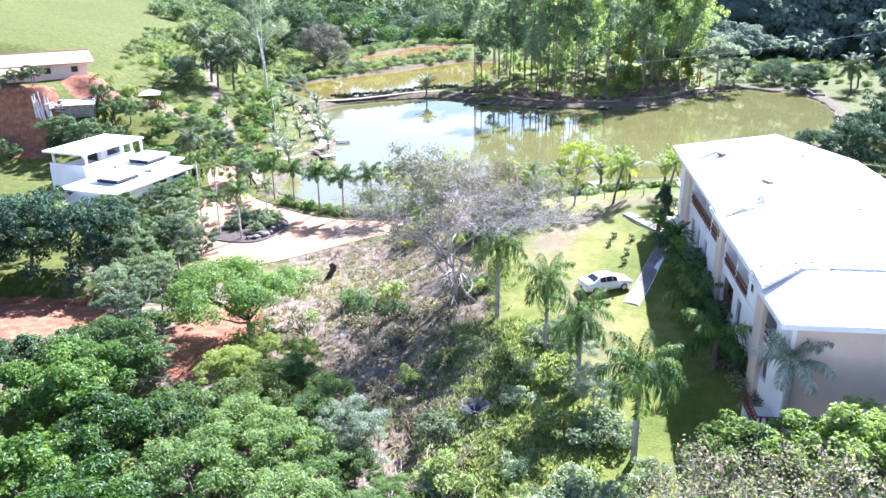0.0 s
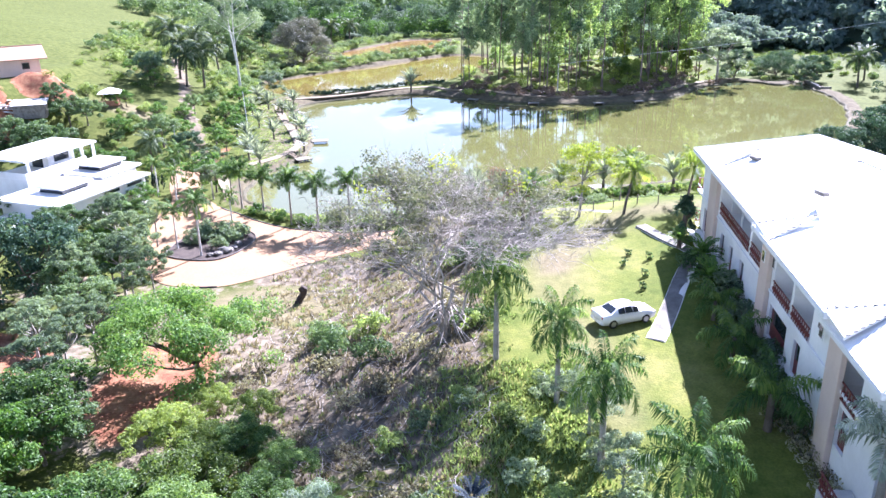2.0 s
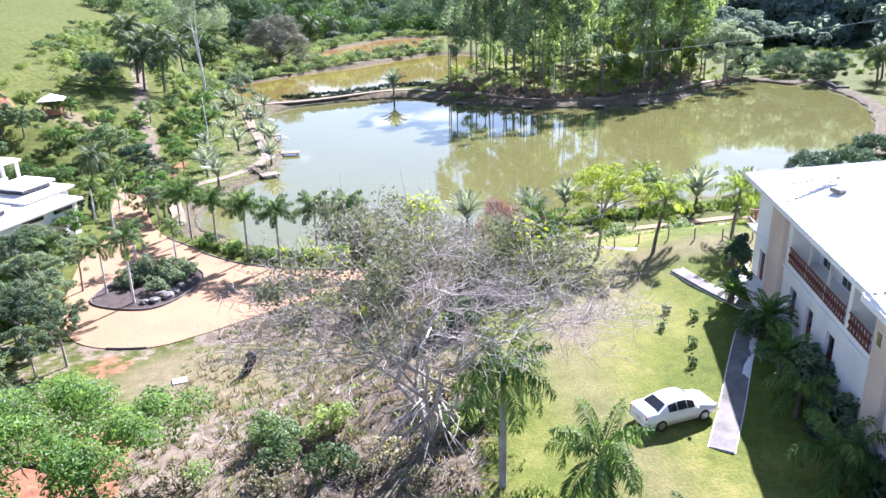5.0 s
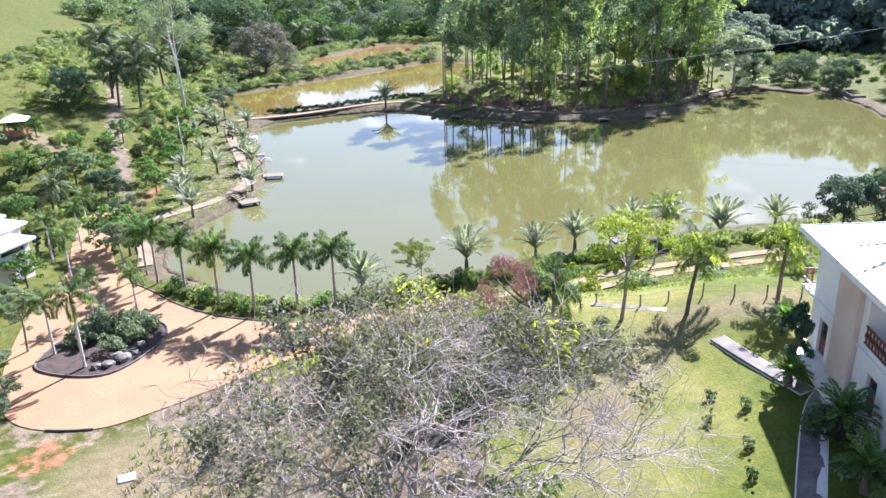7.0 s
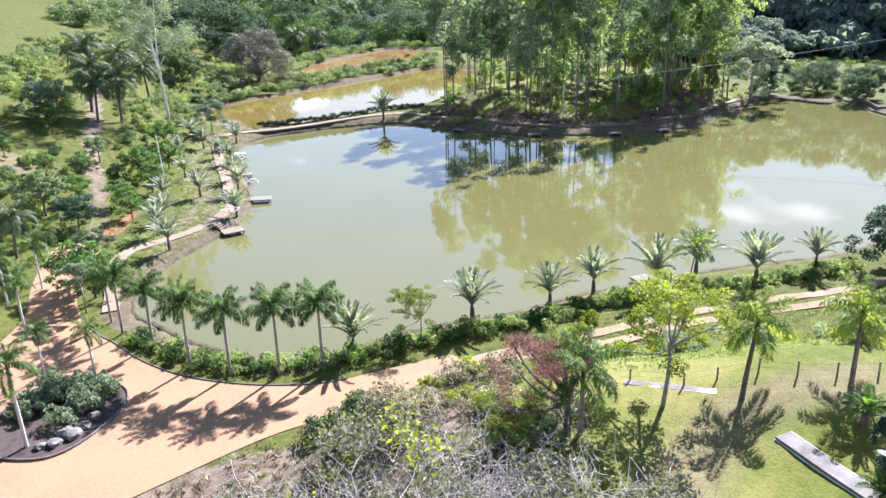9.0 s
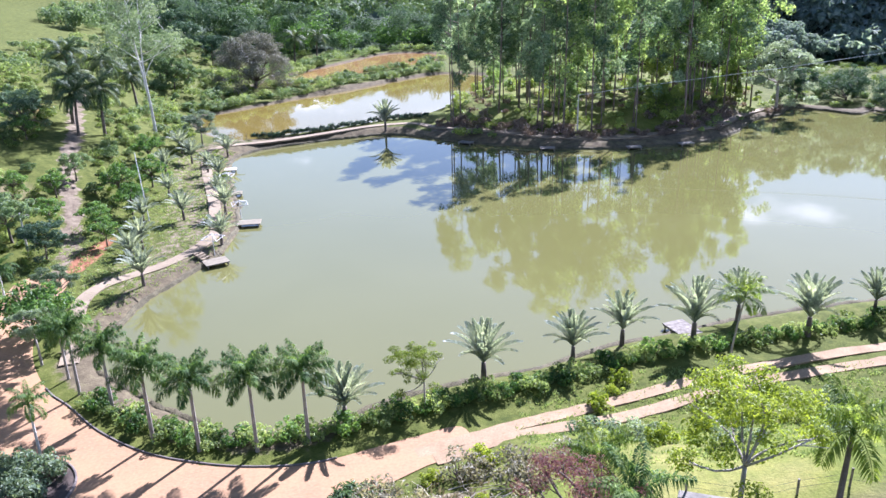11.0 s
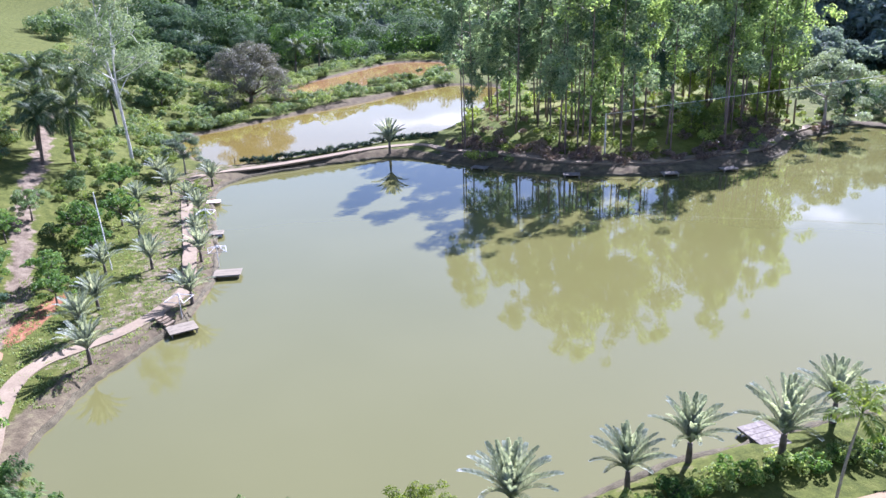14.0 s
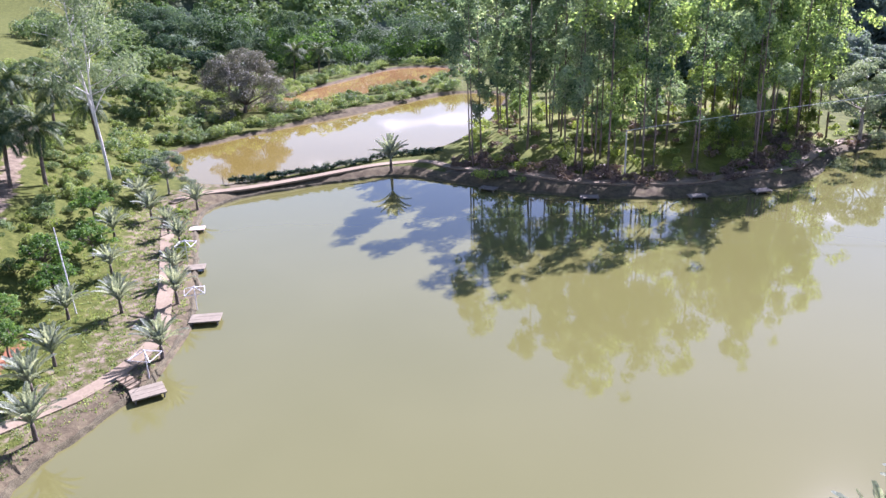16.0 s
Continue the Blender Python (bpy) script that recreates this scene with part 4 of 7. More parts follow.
# ---- guest building ----
def pierced(x, t, y0, y1, z0, z1, holes):
    """A wall in the plane x, t thick, with openings (y0, y1, z0, z1) cut through it."""
    ys = sorted({y0, y1, *(h[0] for h in holes), *(h[1] for h in holes)})
    zs = sorted({z0, z1, *(h[2] for h in holes), *(h[3] for h in holes)})
    ids, v, f = {}, [], []

    def vert(i, j, s):
        if (i, j, s) not in ids:
            ids[i, j, s] = len(v)
            v.append((x + t * s, ys[i], zs[j]))
        return ids[i, j, s]

    def solid(i, j):
        if not (0 <= i < len(ys) - 1 and 0 <= j < len(zs) - 1):
            return False
        cy, cz = (ys[i] + ys[i + 1]) / 2, (zs[j] + zs[j + 1]) / 2
        return not any(h[0] < cy < h[1] and h[2] < cz < h[3] for h in holes)

    for i in range(len(ys) - 1):
        for j in range(len(zs) - 1):
            if solid(i, j):
                f.append((vert(i, j, 0), vert(i, j + 1, 0), vert(i + 1, j + 1, 0), vert(i + 1, j, 0)))
                f.append((vert(i, j, 1), vert(i + 1, j, 1), vert(i + 1, j + 1, 1), vert(i, j + 1, 1)))
                for (di, dj), (a, c) in (((-1, 0), ((i, j), (i, j + 1))), ((1, 0), ((i + 1, j + 1), (i + 1, j))), ((0, -1), ((i + 1, j), (i, j))), ((0, 1), ((i, j + 1), (i + 1, j + 1)))):
                    if not solid(i + di, j + dj):
                        f.append((vert(*a, 0), vert(*a, 1), vert(*c, 1), vert(*c, 0)))
    return Geo().add(v, f)


def guest_building():
    rz = -6.03
    b = thing("guest_building", "long white two-storey guest building with hipped roofs and maroon railings", "building", (22.4, 80.3, 0), rz=rz)
    G0, F1, F2 = 4.6, 7.3, 10.35
    X0, X1 = 0.9, 15.6

    def west(y0, y1, bays, doors, top, F2):
        """The west wall from y0 (north) to y1, with balcony openings above and doors below; a recess lies behind the bays."""
        holes = [(d1, d0, F1, F1 + 2.15) for d0, d1 in doors] + [(d1, d0, F2, top - 0.4) for d0, d1 in bays]
        part("wall", pierced(X0, 0.25, y1, y0, G0, top, holes), WALL_WHITE, b)
        for d0, d1 in bays:
            r = Geo()
            r.box((X0 + 1.9, (d0 + d1) / 2, (F2 + top) / 2), (0.2, d0 - d1 + 0.4, top - F2))
            r.box((X0 + 1.02, d0 + 0.1, (F2 + top) / 2), (1.55, 0.2, top - F2))
            r.box((X0 + 1.02, d1 - 0.1, (F2 + top) / 2), (1.55, 0.2, top - F2))
            r.box((X0 + 1.0, (d0 + d1) / 2, F2 - 0.08), (1.6, d0 - d1, 0.2))
            part("balcony_recess", r, WALL_WHITE, b)
            n = max(1, round((d0 - d1) / 3.2))
            w = (d0 - d1) / n
            for i in range(n):
                c = d0 - w * (i + 0.5)
                door = part("balcony_door", Geo().box((X0 + 1.78, c, F2 + 1.06), (0.06, 1.5, 2.1), 0, 0.01), WHITE_METAL, b)
                part("pane", Geo().box((X0 + 1.745, c - 0.36, F2 + 1.1), (0.02, 0.6, 1.8)), GLASS, door)
                part("pane", Geo().box((X0 + 1.745, c + 0.36, F2 + 1.1), (0.02, 0.6, 1.8)), GLASS, door)
                if i:
                    part("post", Geo().box((X0 + 0.12, d0 - w * i, (F2 + top - 0.4) / 2), (0.12, 0.12, top - 0.4 - F2), 0, 0.01), WHITE_METAL, b)
                railing(d0 - w * i - 0.06, d0 - w * (i + 1) + 0.06, X0 - 0.05, F2)
        for d0, d1 in doors:
            door = part("door", Geo().box((X0 + 0.2, (d0 + d1) / 2, F1 + 1.06), (0.06, d0 - d1 - 0.02, 2.1), 0, 0.01), RED_PAINT, b, "maroon lattice door")
            part("pane", Geo().box((X0 + 0.16, (d0 + d1) / 2, F1 + 1.45), (0.02, (d0 - d1) * 0.7, 0.9)), GLASS, door)

    def railing(y0, y1, x, z, along="y"):
        l = y0 - y1
        g = Geo()
        for h in (0.12, 1.0):
            g.box((0, 0, h), (0.07, l, 0.08) if along == "y" else (l, 0.07, 0.08), 0, 0.01)
        mid = (x, (y0 + y1) / 2, z) if along == "y" else ((y0 + y1) / 2, x, z)
        r = part("railing", g, RED_PAINT, b, "maroon balcony railing", m=pose(*mid))
        n = max(3, int(l / 0.34))
        bal = Geo().box((0, 0, 0.56), (0.04, 0.13, 0.82), 0, 0.02).box((0, 0, 0.56), (0.05, 0.2, 0.2), 45, 0.02).mesh("baluster", RED_PAINT)
        for i in range(n):
            o = -l / 2 + l * (i + 0.5) / n
            part("baluster", bal, None, r, m=pose(0, o, 0) if along == "y" else pose(o, 0, 0, 0, 0, 90))

    west(-0.9, -20.4, [(-7.7, -16.5), (-16.9, -19.6)], [(-2.2, -3.4), (-8.6, -9.7), (-11.4, -12.5), (-14.6, -15.7)], 13.75, 10.62)
    west(-20.4, -32.6, [(-22.5, -25.9), (-26.2, -29.4)], [(-22.4, -25.8), (-27.2, -28.3)], 13.65, 10.1)
    west(-32.6, -39.0, [(-32.9, -36.3)], [(-34.4, -35.6)], 13.1, 9.75)
    south = Geo().box(((X0 + X1) / 2, -38.9, (G0 + 13.1) / 2), (X1 - X0 - 0.5, 0.25, 13.1 - G0))
    part("end_wall", south, WALL_BEIGE, b, "beige plaster end wall")
    # the north end runs askew
    drop = 5.0
    north = Geo().box(((X0 + X1) / 2, -1.05 - drop / 2, (G0 + 13.75) / 2), (math.hypot(X1 - X0, drop) - 0.35, 0.25, 13.75 - G0), math.degrees(math.atan2(-drop, X1 - X0)))
    part("end_wall", north, WALL_BEIGE, b, "beige plaster end wall")
    g = Geo()
    g.box((X1 - 0.12, -22.5, (G0 + 13.2) / 2), (0.25, 33, 13.2 - G0))
    part("east_wall", g, WALL_WHITE, b)
    part("band", Geo().box((X0 - 0.06, -19.9, F2 - 0.12), (0.1, 38.2, 0.18), 0, 0.02), WALL_WHITE, b)
    part("plinth", Geo().box((X0 - 0.6, -8.6, F1 - 0.75), (1.2, 14, 1.4), 0, 0.04), WALK_CONCRETE, b, "pale concrete walkway plinth along the wall")
    # windows of the south end
    for x in (7.4, 12.4):
        for z in (F1 + 1.5, F2 + 1.4):
            w = part("window", Geo().box((x, -39.05, z), (1.3, 0.06, 1.3), 0, 0.01), WHITE_METAL, b)
            for dx in (-0.31, 0.31):
                part("pane", Geo().box((x + dx, -39.09, z), (0.54, 0.03, 1.14)), GLASS, w)
    for y in (-20.9, -22.0, -30.6, -31.6):
        w = part("window", Geo().box((X0 - 0.02 - (0.3 if y in (-20.9, -31.6) else 0), y, F2 + 1.75), (0.06, 0.55, 0.8), 0, 0.01), WHITE_METAL, b)
        part("pane", Geo().box((X0 - 0.06 - (0.3 if y in (-20.9, -31.6) else 0), y, F2 + 1.75), (0.02, 0.42, 0.66)), GLASS, w)
    for z in (F2, F1):
        part("balcony", Geo().box((1.9, -0.2, z - 0.08), (2.4, 1.5, 0.16), 0, 0.02), WALL_WHITE, b)
        railing(3.1, 0.7, 0.5, z, "x")
        part("parapet", Geo().box((0.75, -0.2, z + 0.5), (0.08, 1.4, 0.1), 0, 0.02), WALL_WHITE, b)

    def hip(y0, y1, ze, zr, inset, x0=0.0, x1=15.9, across=False, cut=0.0):
        """A hipped roof of ribbed sheets over the rectangle, with ridge and hip caps."""
        xm, ym = (x0 + x1) / 2, (y0 + y1) / 2
        a, bb, c, d = (x0, y0, ze), (x1, y0 - cut, ze), (x1, y1, ze), (x0, y1, ze)
        if across:
            n, s = (x0 + inset, ym, zr), (x1 - inset, ym, zr)
            planes = ([a, d, n], [c, bb, s], [bb, a, n, s], [d, c, s, n])
            hips = ((a, n), (d, n), (bb, s), (c, s), (n, s))
        else:
            n, s = (xm, y0 - inset, zr), (xm, y1 + inset, zr)
            planes = ([a, d, s, n], [c, bb, n, s], [bb, a, n], [d, c, s])
            hips = ((a, n), (bb, n), (c, s), (d, s), (n, s))
        roof = part("roof", Geo(), None, b)
        for pl in planes:
            g = Geo()
            q = np.array(pl, float)
            e0, e1 = q[0], q[1]
            k = int(np.linalg.norm(e1 - e0) / 0.62)
            up = (q[2] + q[-1]) / 2 - (e0 + e1) / 2
            axis = (e1 - e0) / np.linalg.norm(e1 - e0)
            flat = up - axis * (up @ axis)
            ridge_lo, ridge_hi = (q[-1] - e0) @ axis, (q[2] - e0) @ axis
            L = np.linalg.norm(e1 - e0)
            cols = []
            for t, lift in [(0.0, 0.0)] + [(L * i / k + o, h) for i in range(1, k) for o, h in ((-0.06, 0.0), (-0.03, 0.02), (0.03, 0.02), (0.06, 0.0))] + [(L, 0.0)]:
                f = min(1.0, t / max(ridge_lo, 1e-3), (L - t) / max(L - ridge_hi, 1e-3))
                p0 = e0 + axis * t + np.array([0, 0, lift])
                cols += [p0, p0 + flat * max(f, 0.0), p0 - np.array([0, 0, 0.12 + lift])]
            m = len(cols) // 3
            g.add(cols, [(3 * i, 3 * i + 3, 3 * i + 4, 3 * i + 1) for i in range(m - 1)] + [(3 * i + 2, 3 * i + 5, 3 * i + 3, 3 * i) for i in range(m - 1)])
            part("roof_plane", g, ROOF_WHITE, roof)
        caps = Geo()
        for p, q in hips:
            p, q = np.array(p), np.array(q)
            caps.tube([p + (0, 0, 0.01), q + (0, 0, 0.01)], 0.045, 6)
        part("ridge_cap", caps, ROOF_WHITE, roof)
        eave = Geo()
        for p, q in ((a, bb), (bb, c), (c, d), (d, a)):
            p, q = np.array(p), np.array(q)
            l = np.linalg.norm(q - p)
            eave.box((p + q) / 2 - (0, 0, 0.2), (l, 0.06, 0.22), math.degrees(math.atan2(q[1] - p[1], q[0] - p[0])))
        part("fascia", eave, WALL_WHITE, roof)
        sof = Geo().slab([(x0 + 0.05, y0 - 0.05, ze - 0.3), (x0 + 0.05, y1 + 0.05, ze - 0.3), (x1 - 0.05, y1 + 0.05, ze - 0.3), (x1 - 0.05, y0 - cut - 0.05, ze - 0.3)], 0.05)
        part("soffit", sof, WALL_WHITE, roof)

    hip(0.2, -21.0, 14.15, 16.8, 6.5, cut=5.2)
    hip(-20.0, -33.4, 13.95, 16.3, 6.0, -0.15)
    hip(-32.4, -39.9, 13.4, 15.3, 3.4, 0.0, 15.9, True)
    # stepped hip ends where the blocks of the roof meet
    for y, z, into in ((-4.7, 14.3, 1.2), (-20.6, 14.2, 0.0), (-33.0, 14.0, 0.0)):
        p, q, r = np.array((into - 0.05, y, z + 0.33 * into)), np.array((-0.05, y - 2.7, z - 0.2)), np.array((3.0 + 0.6 * into, y - 1.7, z + 1.14 + 0.2 * into))
        end = part("hip_end", Geo().add([p, q, r, p - (0, 0, 0.16), q - (0, 0, 0.16), r - (0, 0, 0.1)], [(0, 1, 2), (5, 4, 3), (0, 3, 4, 1), (1, 4, 5, 2), (2, 5, 3, 0)]), ROOF_WHITE, b, "small triangular hip of white sheet")
        for e, g2 in ((p, r), (q, r)):
            cap = Geo()
            for i in range(9):
                m0 = e + (g2 - e) * (i + 0.5) / 9
                d0 = g2 - e
                cap.box(m0 + (0, 0, 0.02), (0.24, 0.07, 0.05), math.degrees(math.atan2(d0[1], d0[0])), 0.04)
            part("ridge_tile", cap, STONE, end, "grey ridge tiles")
        part("pier", Geo().box((X0 - 0.16, y - 0.5 - 0.5 * into, (G0 + z - 0.5) / 2), (0.3, 1.7 + 0.7 * into, z - 0.5 - G0), 0, 0.03), WALL_BEIGE, b, "pinkish plaster pier")
    part("terrace", Geo().box((0.1, -38.6, 6.0), (1.6, 2.9, 1.2), 0, 0.03), CONCRETE, b, "small corner terrace")
    railing(-37.2, -40.0, -0.62, 6.6)
    railing(0.85, -0.6, -39.98, 6.6, "x")
    for x, y, z in ((3.0, -8.0, 15.3), (4.2, -19.0, 15.75)):
        part("roof_vent", Geo().box((x, y, z), (0.5, 0.9, 0.25), 20, 0.04), STONE, b)
    return b


guest_building()


# ---- white house ----
def white_house():
    b = thing("white_house", "low white modern house with stepped flat roofs and an upper terrace", "house", (-44.8, 105.4, ground_z(-44.8, 105.4) - 0.3), rz=70)
    part("wall", Geo().box((0, 0, 1.45), (14.6, 8.4, 3.9), 0, 0.02), WALL_WHITE, b)
    part("roof", Geo().box((0, 0, 3.52), (15.6, 9.6, 0.26), 0, 0.05), ROOF_WHITE, b, "flat white roof slab")
    part("back_wall", Geo().box((6.6, 2.2, 1.7), (6.0, 6.2, 4.4), 0, 0.02), WALL_WHITE, b)
    part("back_roof", Geo().box((6.6, 2.2, 3.98), (7.2, 7.4, 0.26), 0, 0.05), ROOF_WHITE, b, "raised flat white roof slab")
    # dark strips under the roof edge stand in for shade between the levels
    for x, y, z in ((1.2, -4.3, 2.9), (5.2, -4.3, 2.9)):
        w = part("slot_window", Geo().box((x, y + 0.06, z), (2.8, 0.1, 0.5), 0, 0.01), WHITE_METAL, b, "long low dark slot put in for the shade below the roof slab")
        part("pane", Geo().box((x, y, z), (2.6, 0.06, 0.38)), GLASS, w)
    # stepped slabs; the dark block below each paints the shaded gap
    for x, y, sx, sy, z in ((-1.6, 0.2, 5.0, 4.4, 3.65), (7.0, 2.5, 4.8, 4.4, 4.1)):
        r = part("roof_light", Geo().box((x, y, z + 0.3), (sx - 0.9, sy - 0.9, 0.6), 0, 0.02), GLASS, b, "raised roof step, its dark base put in for the shaded gap")
        part("cover", Geo().box((x, y, z + 0.72), (sx, sy, 0.24), 0, 0.05), ROOF_WHITE, r)
    part("upper_wall", Geo().box((2.6, 8.3, 2.1), (9.8, 6.4, 4.8), 0, 0.03), WALL_WHITE, b)
    room = part("upper_room", Geo().box((5.4, 9.2, 5.55), (4.4, 4.0, 2.2), 0, 0.03), WALL_WHITE, b)
    part("door", Geo().box((3.16, 9.0, 5.5), (0.06, 1.8, 2.0), 0, 0.01), GLASS, room, "dark glass terrace door")
    part("window", Geo().box((5.4, 7.16, 5.7), (2.4, 0.06, 1.2), 0, 0.01), GLASS, room)
    part("upper_roof", Geo().box((3.7, 8.8, 6.72), (12.0, 7.4, 0.26), 0, 0.06), ROOF_WHITE, b, "wide overhanging white upper roof")
    for x, y in ((-1.6, 5.4), (7.2, 5.4), (-1.6, 11.2), (9.2, 11.6), (9.2, 5.4)):
        part("column", Geo().box((x, y, 5.55), (0.3, 0.3, 2.2), 0, 0.02), WALL_WHITE, b)
    part("parapet", Geo().box((2.6, 5.2, 4.85), (9.8, 0.16, 0.8), 0, 0.02), WALL_WHITE, b)
    part("parapet", Geo().box((-2.2, 8.3, 4.85), (0.16, 6.2, 0.8), 0, 0.02), WALL_WHITE, b)
    for x in (-5.0, -1.6):
        w = part("window", Geo().box((x, -4.22, 1.5), (1.8, 0.06, 1.3), 0, 0.01), WHITE_METAL, b)
        part("pane", Geo().box((x, -4.26, 1.5), (1.6, 0.03, 1.1)), GLASS, w)
    part("annex", Geo().box((-9.0, 1.2, 0.7), (3.4, 4.4, 2.0), 0, 0.02), WALL_WHITE, b)
    part("annex_roof", Geo().box((-9.0, 1.2, 1.82), (4.0, 5.0, 0.22), 0, 0.04), ROOF_WHITE, b, "low flat annex roof")
    return b


white_house()


def gable_house():
    b = thing("hillside_house", "pale plastered house with a terracotta roof above red earth", "house", (-76.5, 149.0, 12.4), rz=33)
    part("wall", Geo().box((0, 0, 1.2), (13.6, 7.4, 3.6)), WALL_BEIGE, b)
    roof = part("roof", Geo(), None, b)
    for sgn in (-1, 1):
        part("roof_plane", Geo().slab([(-8.0, sgn * 5.0, 2.75), (8.0, sgn * 5.0, 2.75), (8.0, 0, 4.5), (-8.0, 0, 4.5)][::sgn], 0.15), ROOF_TILE, roof)
    part("ridge", Geo().tube([(-8.0, 0, 4.53), (8.0, 0, 4.53)], 0.13, 6), ROOF_TILE, roof)
    for x in (-4.6, 0, 4.6):
        w = part("window", Geo().box((x, -3.72, 1.5), (1.2, 0.06, 1.1)), WOOD_GREY, b)
        part("pane", Geo().box((x, -3.76, 1.5), (1.0, 0.03, 0.9)), GLASS, w)
    w = part("window", Geo().box((6.82, -0.8, 1.5), (0.06, 1.3, 1.1)), WOOD_GREY, b)
    part("pane", Geo().box((6.86, -0.8, 1.5), (0.03, 1.1, 0.9)), GLASS, w)
    part("gable", Geo().add([(6.8, -3.7, 2.95), (6.8, 3.7, 2.95), (6.8, 0, 4.3)], [(0, 1, 2)]).add([(-6.8, -3.7, 2.95), (-6.8, 0, 4.3), (-6.8, 3.7, 2.95)], [(0, 1, 2)]), WALL_BEIGE, b)
    # open lean-to on posts
    part("lean_to_roof", Geo().slab([(-8.6, -9.4, 1.9), (-2.4, -9.4, 1.9), (-2.4, -4.6, 2.6), (-8.6, -4.6, 2.6)], 0.12), ROOF_TILE, b, "sloping terracotta lean-to roof")
    for x in (-8.2, -2.8):
        part("post", Geo().box((x, -9.0, 0.6), (0.2, 0.2, 2.6), 0, 0.02), WOOD_GREY, b)
    return b


gable_house()


def shed():
    b = thing("tool_shed", "low brown board shed with a pale sheet roof", "shed", (-65.0, 136.6, ground_z(-65.0, 136.6) - 0.3), rz=18)
    part("wall", Geo().box((0, 0, 1.0), (4.6, 3.0, 2.2), 0, 0.02), WOOD_GREY, b)
    part("roof", Geo().slab([(-2.6, -1.9, 2.1), (2.6, -1.9, 2.1), (2.6, 1.9, 2.5), (-2.6, 1.9, 2.5)], 0.08), CONCRETE, b)


def rubble():
    """Boards and broken sheets tipped over the bank."""
    rng = random.Random(33)
    g = Geo()
    for _ in range(16):
        x, y = rng.uniform(-70, -66.5), rng.uniform(135.4, 138.2)
        g.box((x, y, ground_z(x, y) + rng.uniform(0.1, 0.5)), (rng.uniform(0.8, 2.4), rng.uniform(0.2, 0.8), 0.1), rng.uniform(0, 180), 0.02)
    for i in range(15):
        x, y = -71.6 + 0.2 * i + rng.uniform(-0.1, 0.1), 134.1 + rng.uniform(-0.2, 0.4)
        d = rng.uniform(-1.3, -0.5)
        zb, l = ground_z(x, y), rng.uniform(2.6, 3.8)
        g.tube([(x, y, zb - 0.1), (x + d, y + 1.1, zb + l)], rng.uniform(0.07, 0.14), 4)
    single("rubble", g, CONCRETE, "pale boards and broken sheets on the cut bank", "rubble", kind="stuff")


shed()
rubble()


def kiosk():
    b = thing("garden_kiosk", "small open kiosk with a pale pyramid roof and pink low walls", "kiosk", (-58.2, 151.0, ground_z(-58.2, 151.0)), rz=15)
    for x in (-1.2, 1.2):
        for y in (-1.2, 1.2):
            part("post", Geo().box((x, y, 1.1), (0.14, 0.14, 2.3), 0, 0.01), BRICK, b)
    part("low_wall", Geo().box((0, -1.25, 0.45), (2.5, 0.12, 0.9)).box((1.25, 0, 0.45), (0.12, 2.4, 0.9)), BRICK, b)
    part("roof", Geo().add([(-1.9, -1.9, 2.2), (1.9, -1.9, 2.2), (1.9, 1.9, 2.2), (-1.9, 1.9, 2.2), (0, 0, 3.1)], [(0, 1, 4), (1, 2, 4), (2, 3, 4), (3, 0, 4), (3, 2, 1, 0)]), ROOF_WHITE, b)
    return b


kiosk()


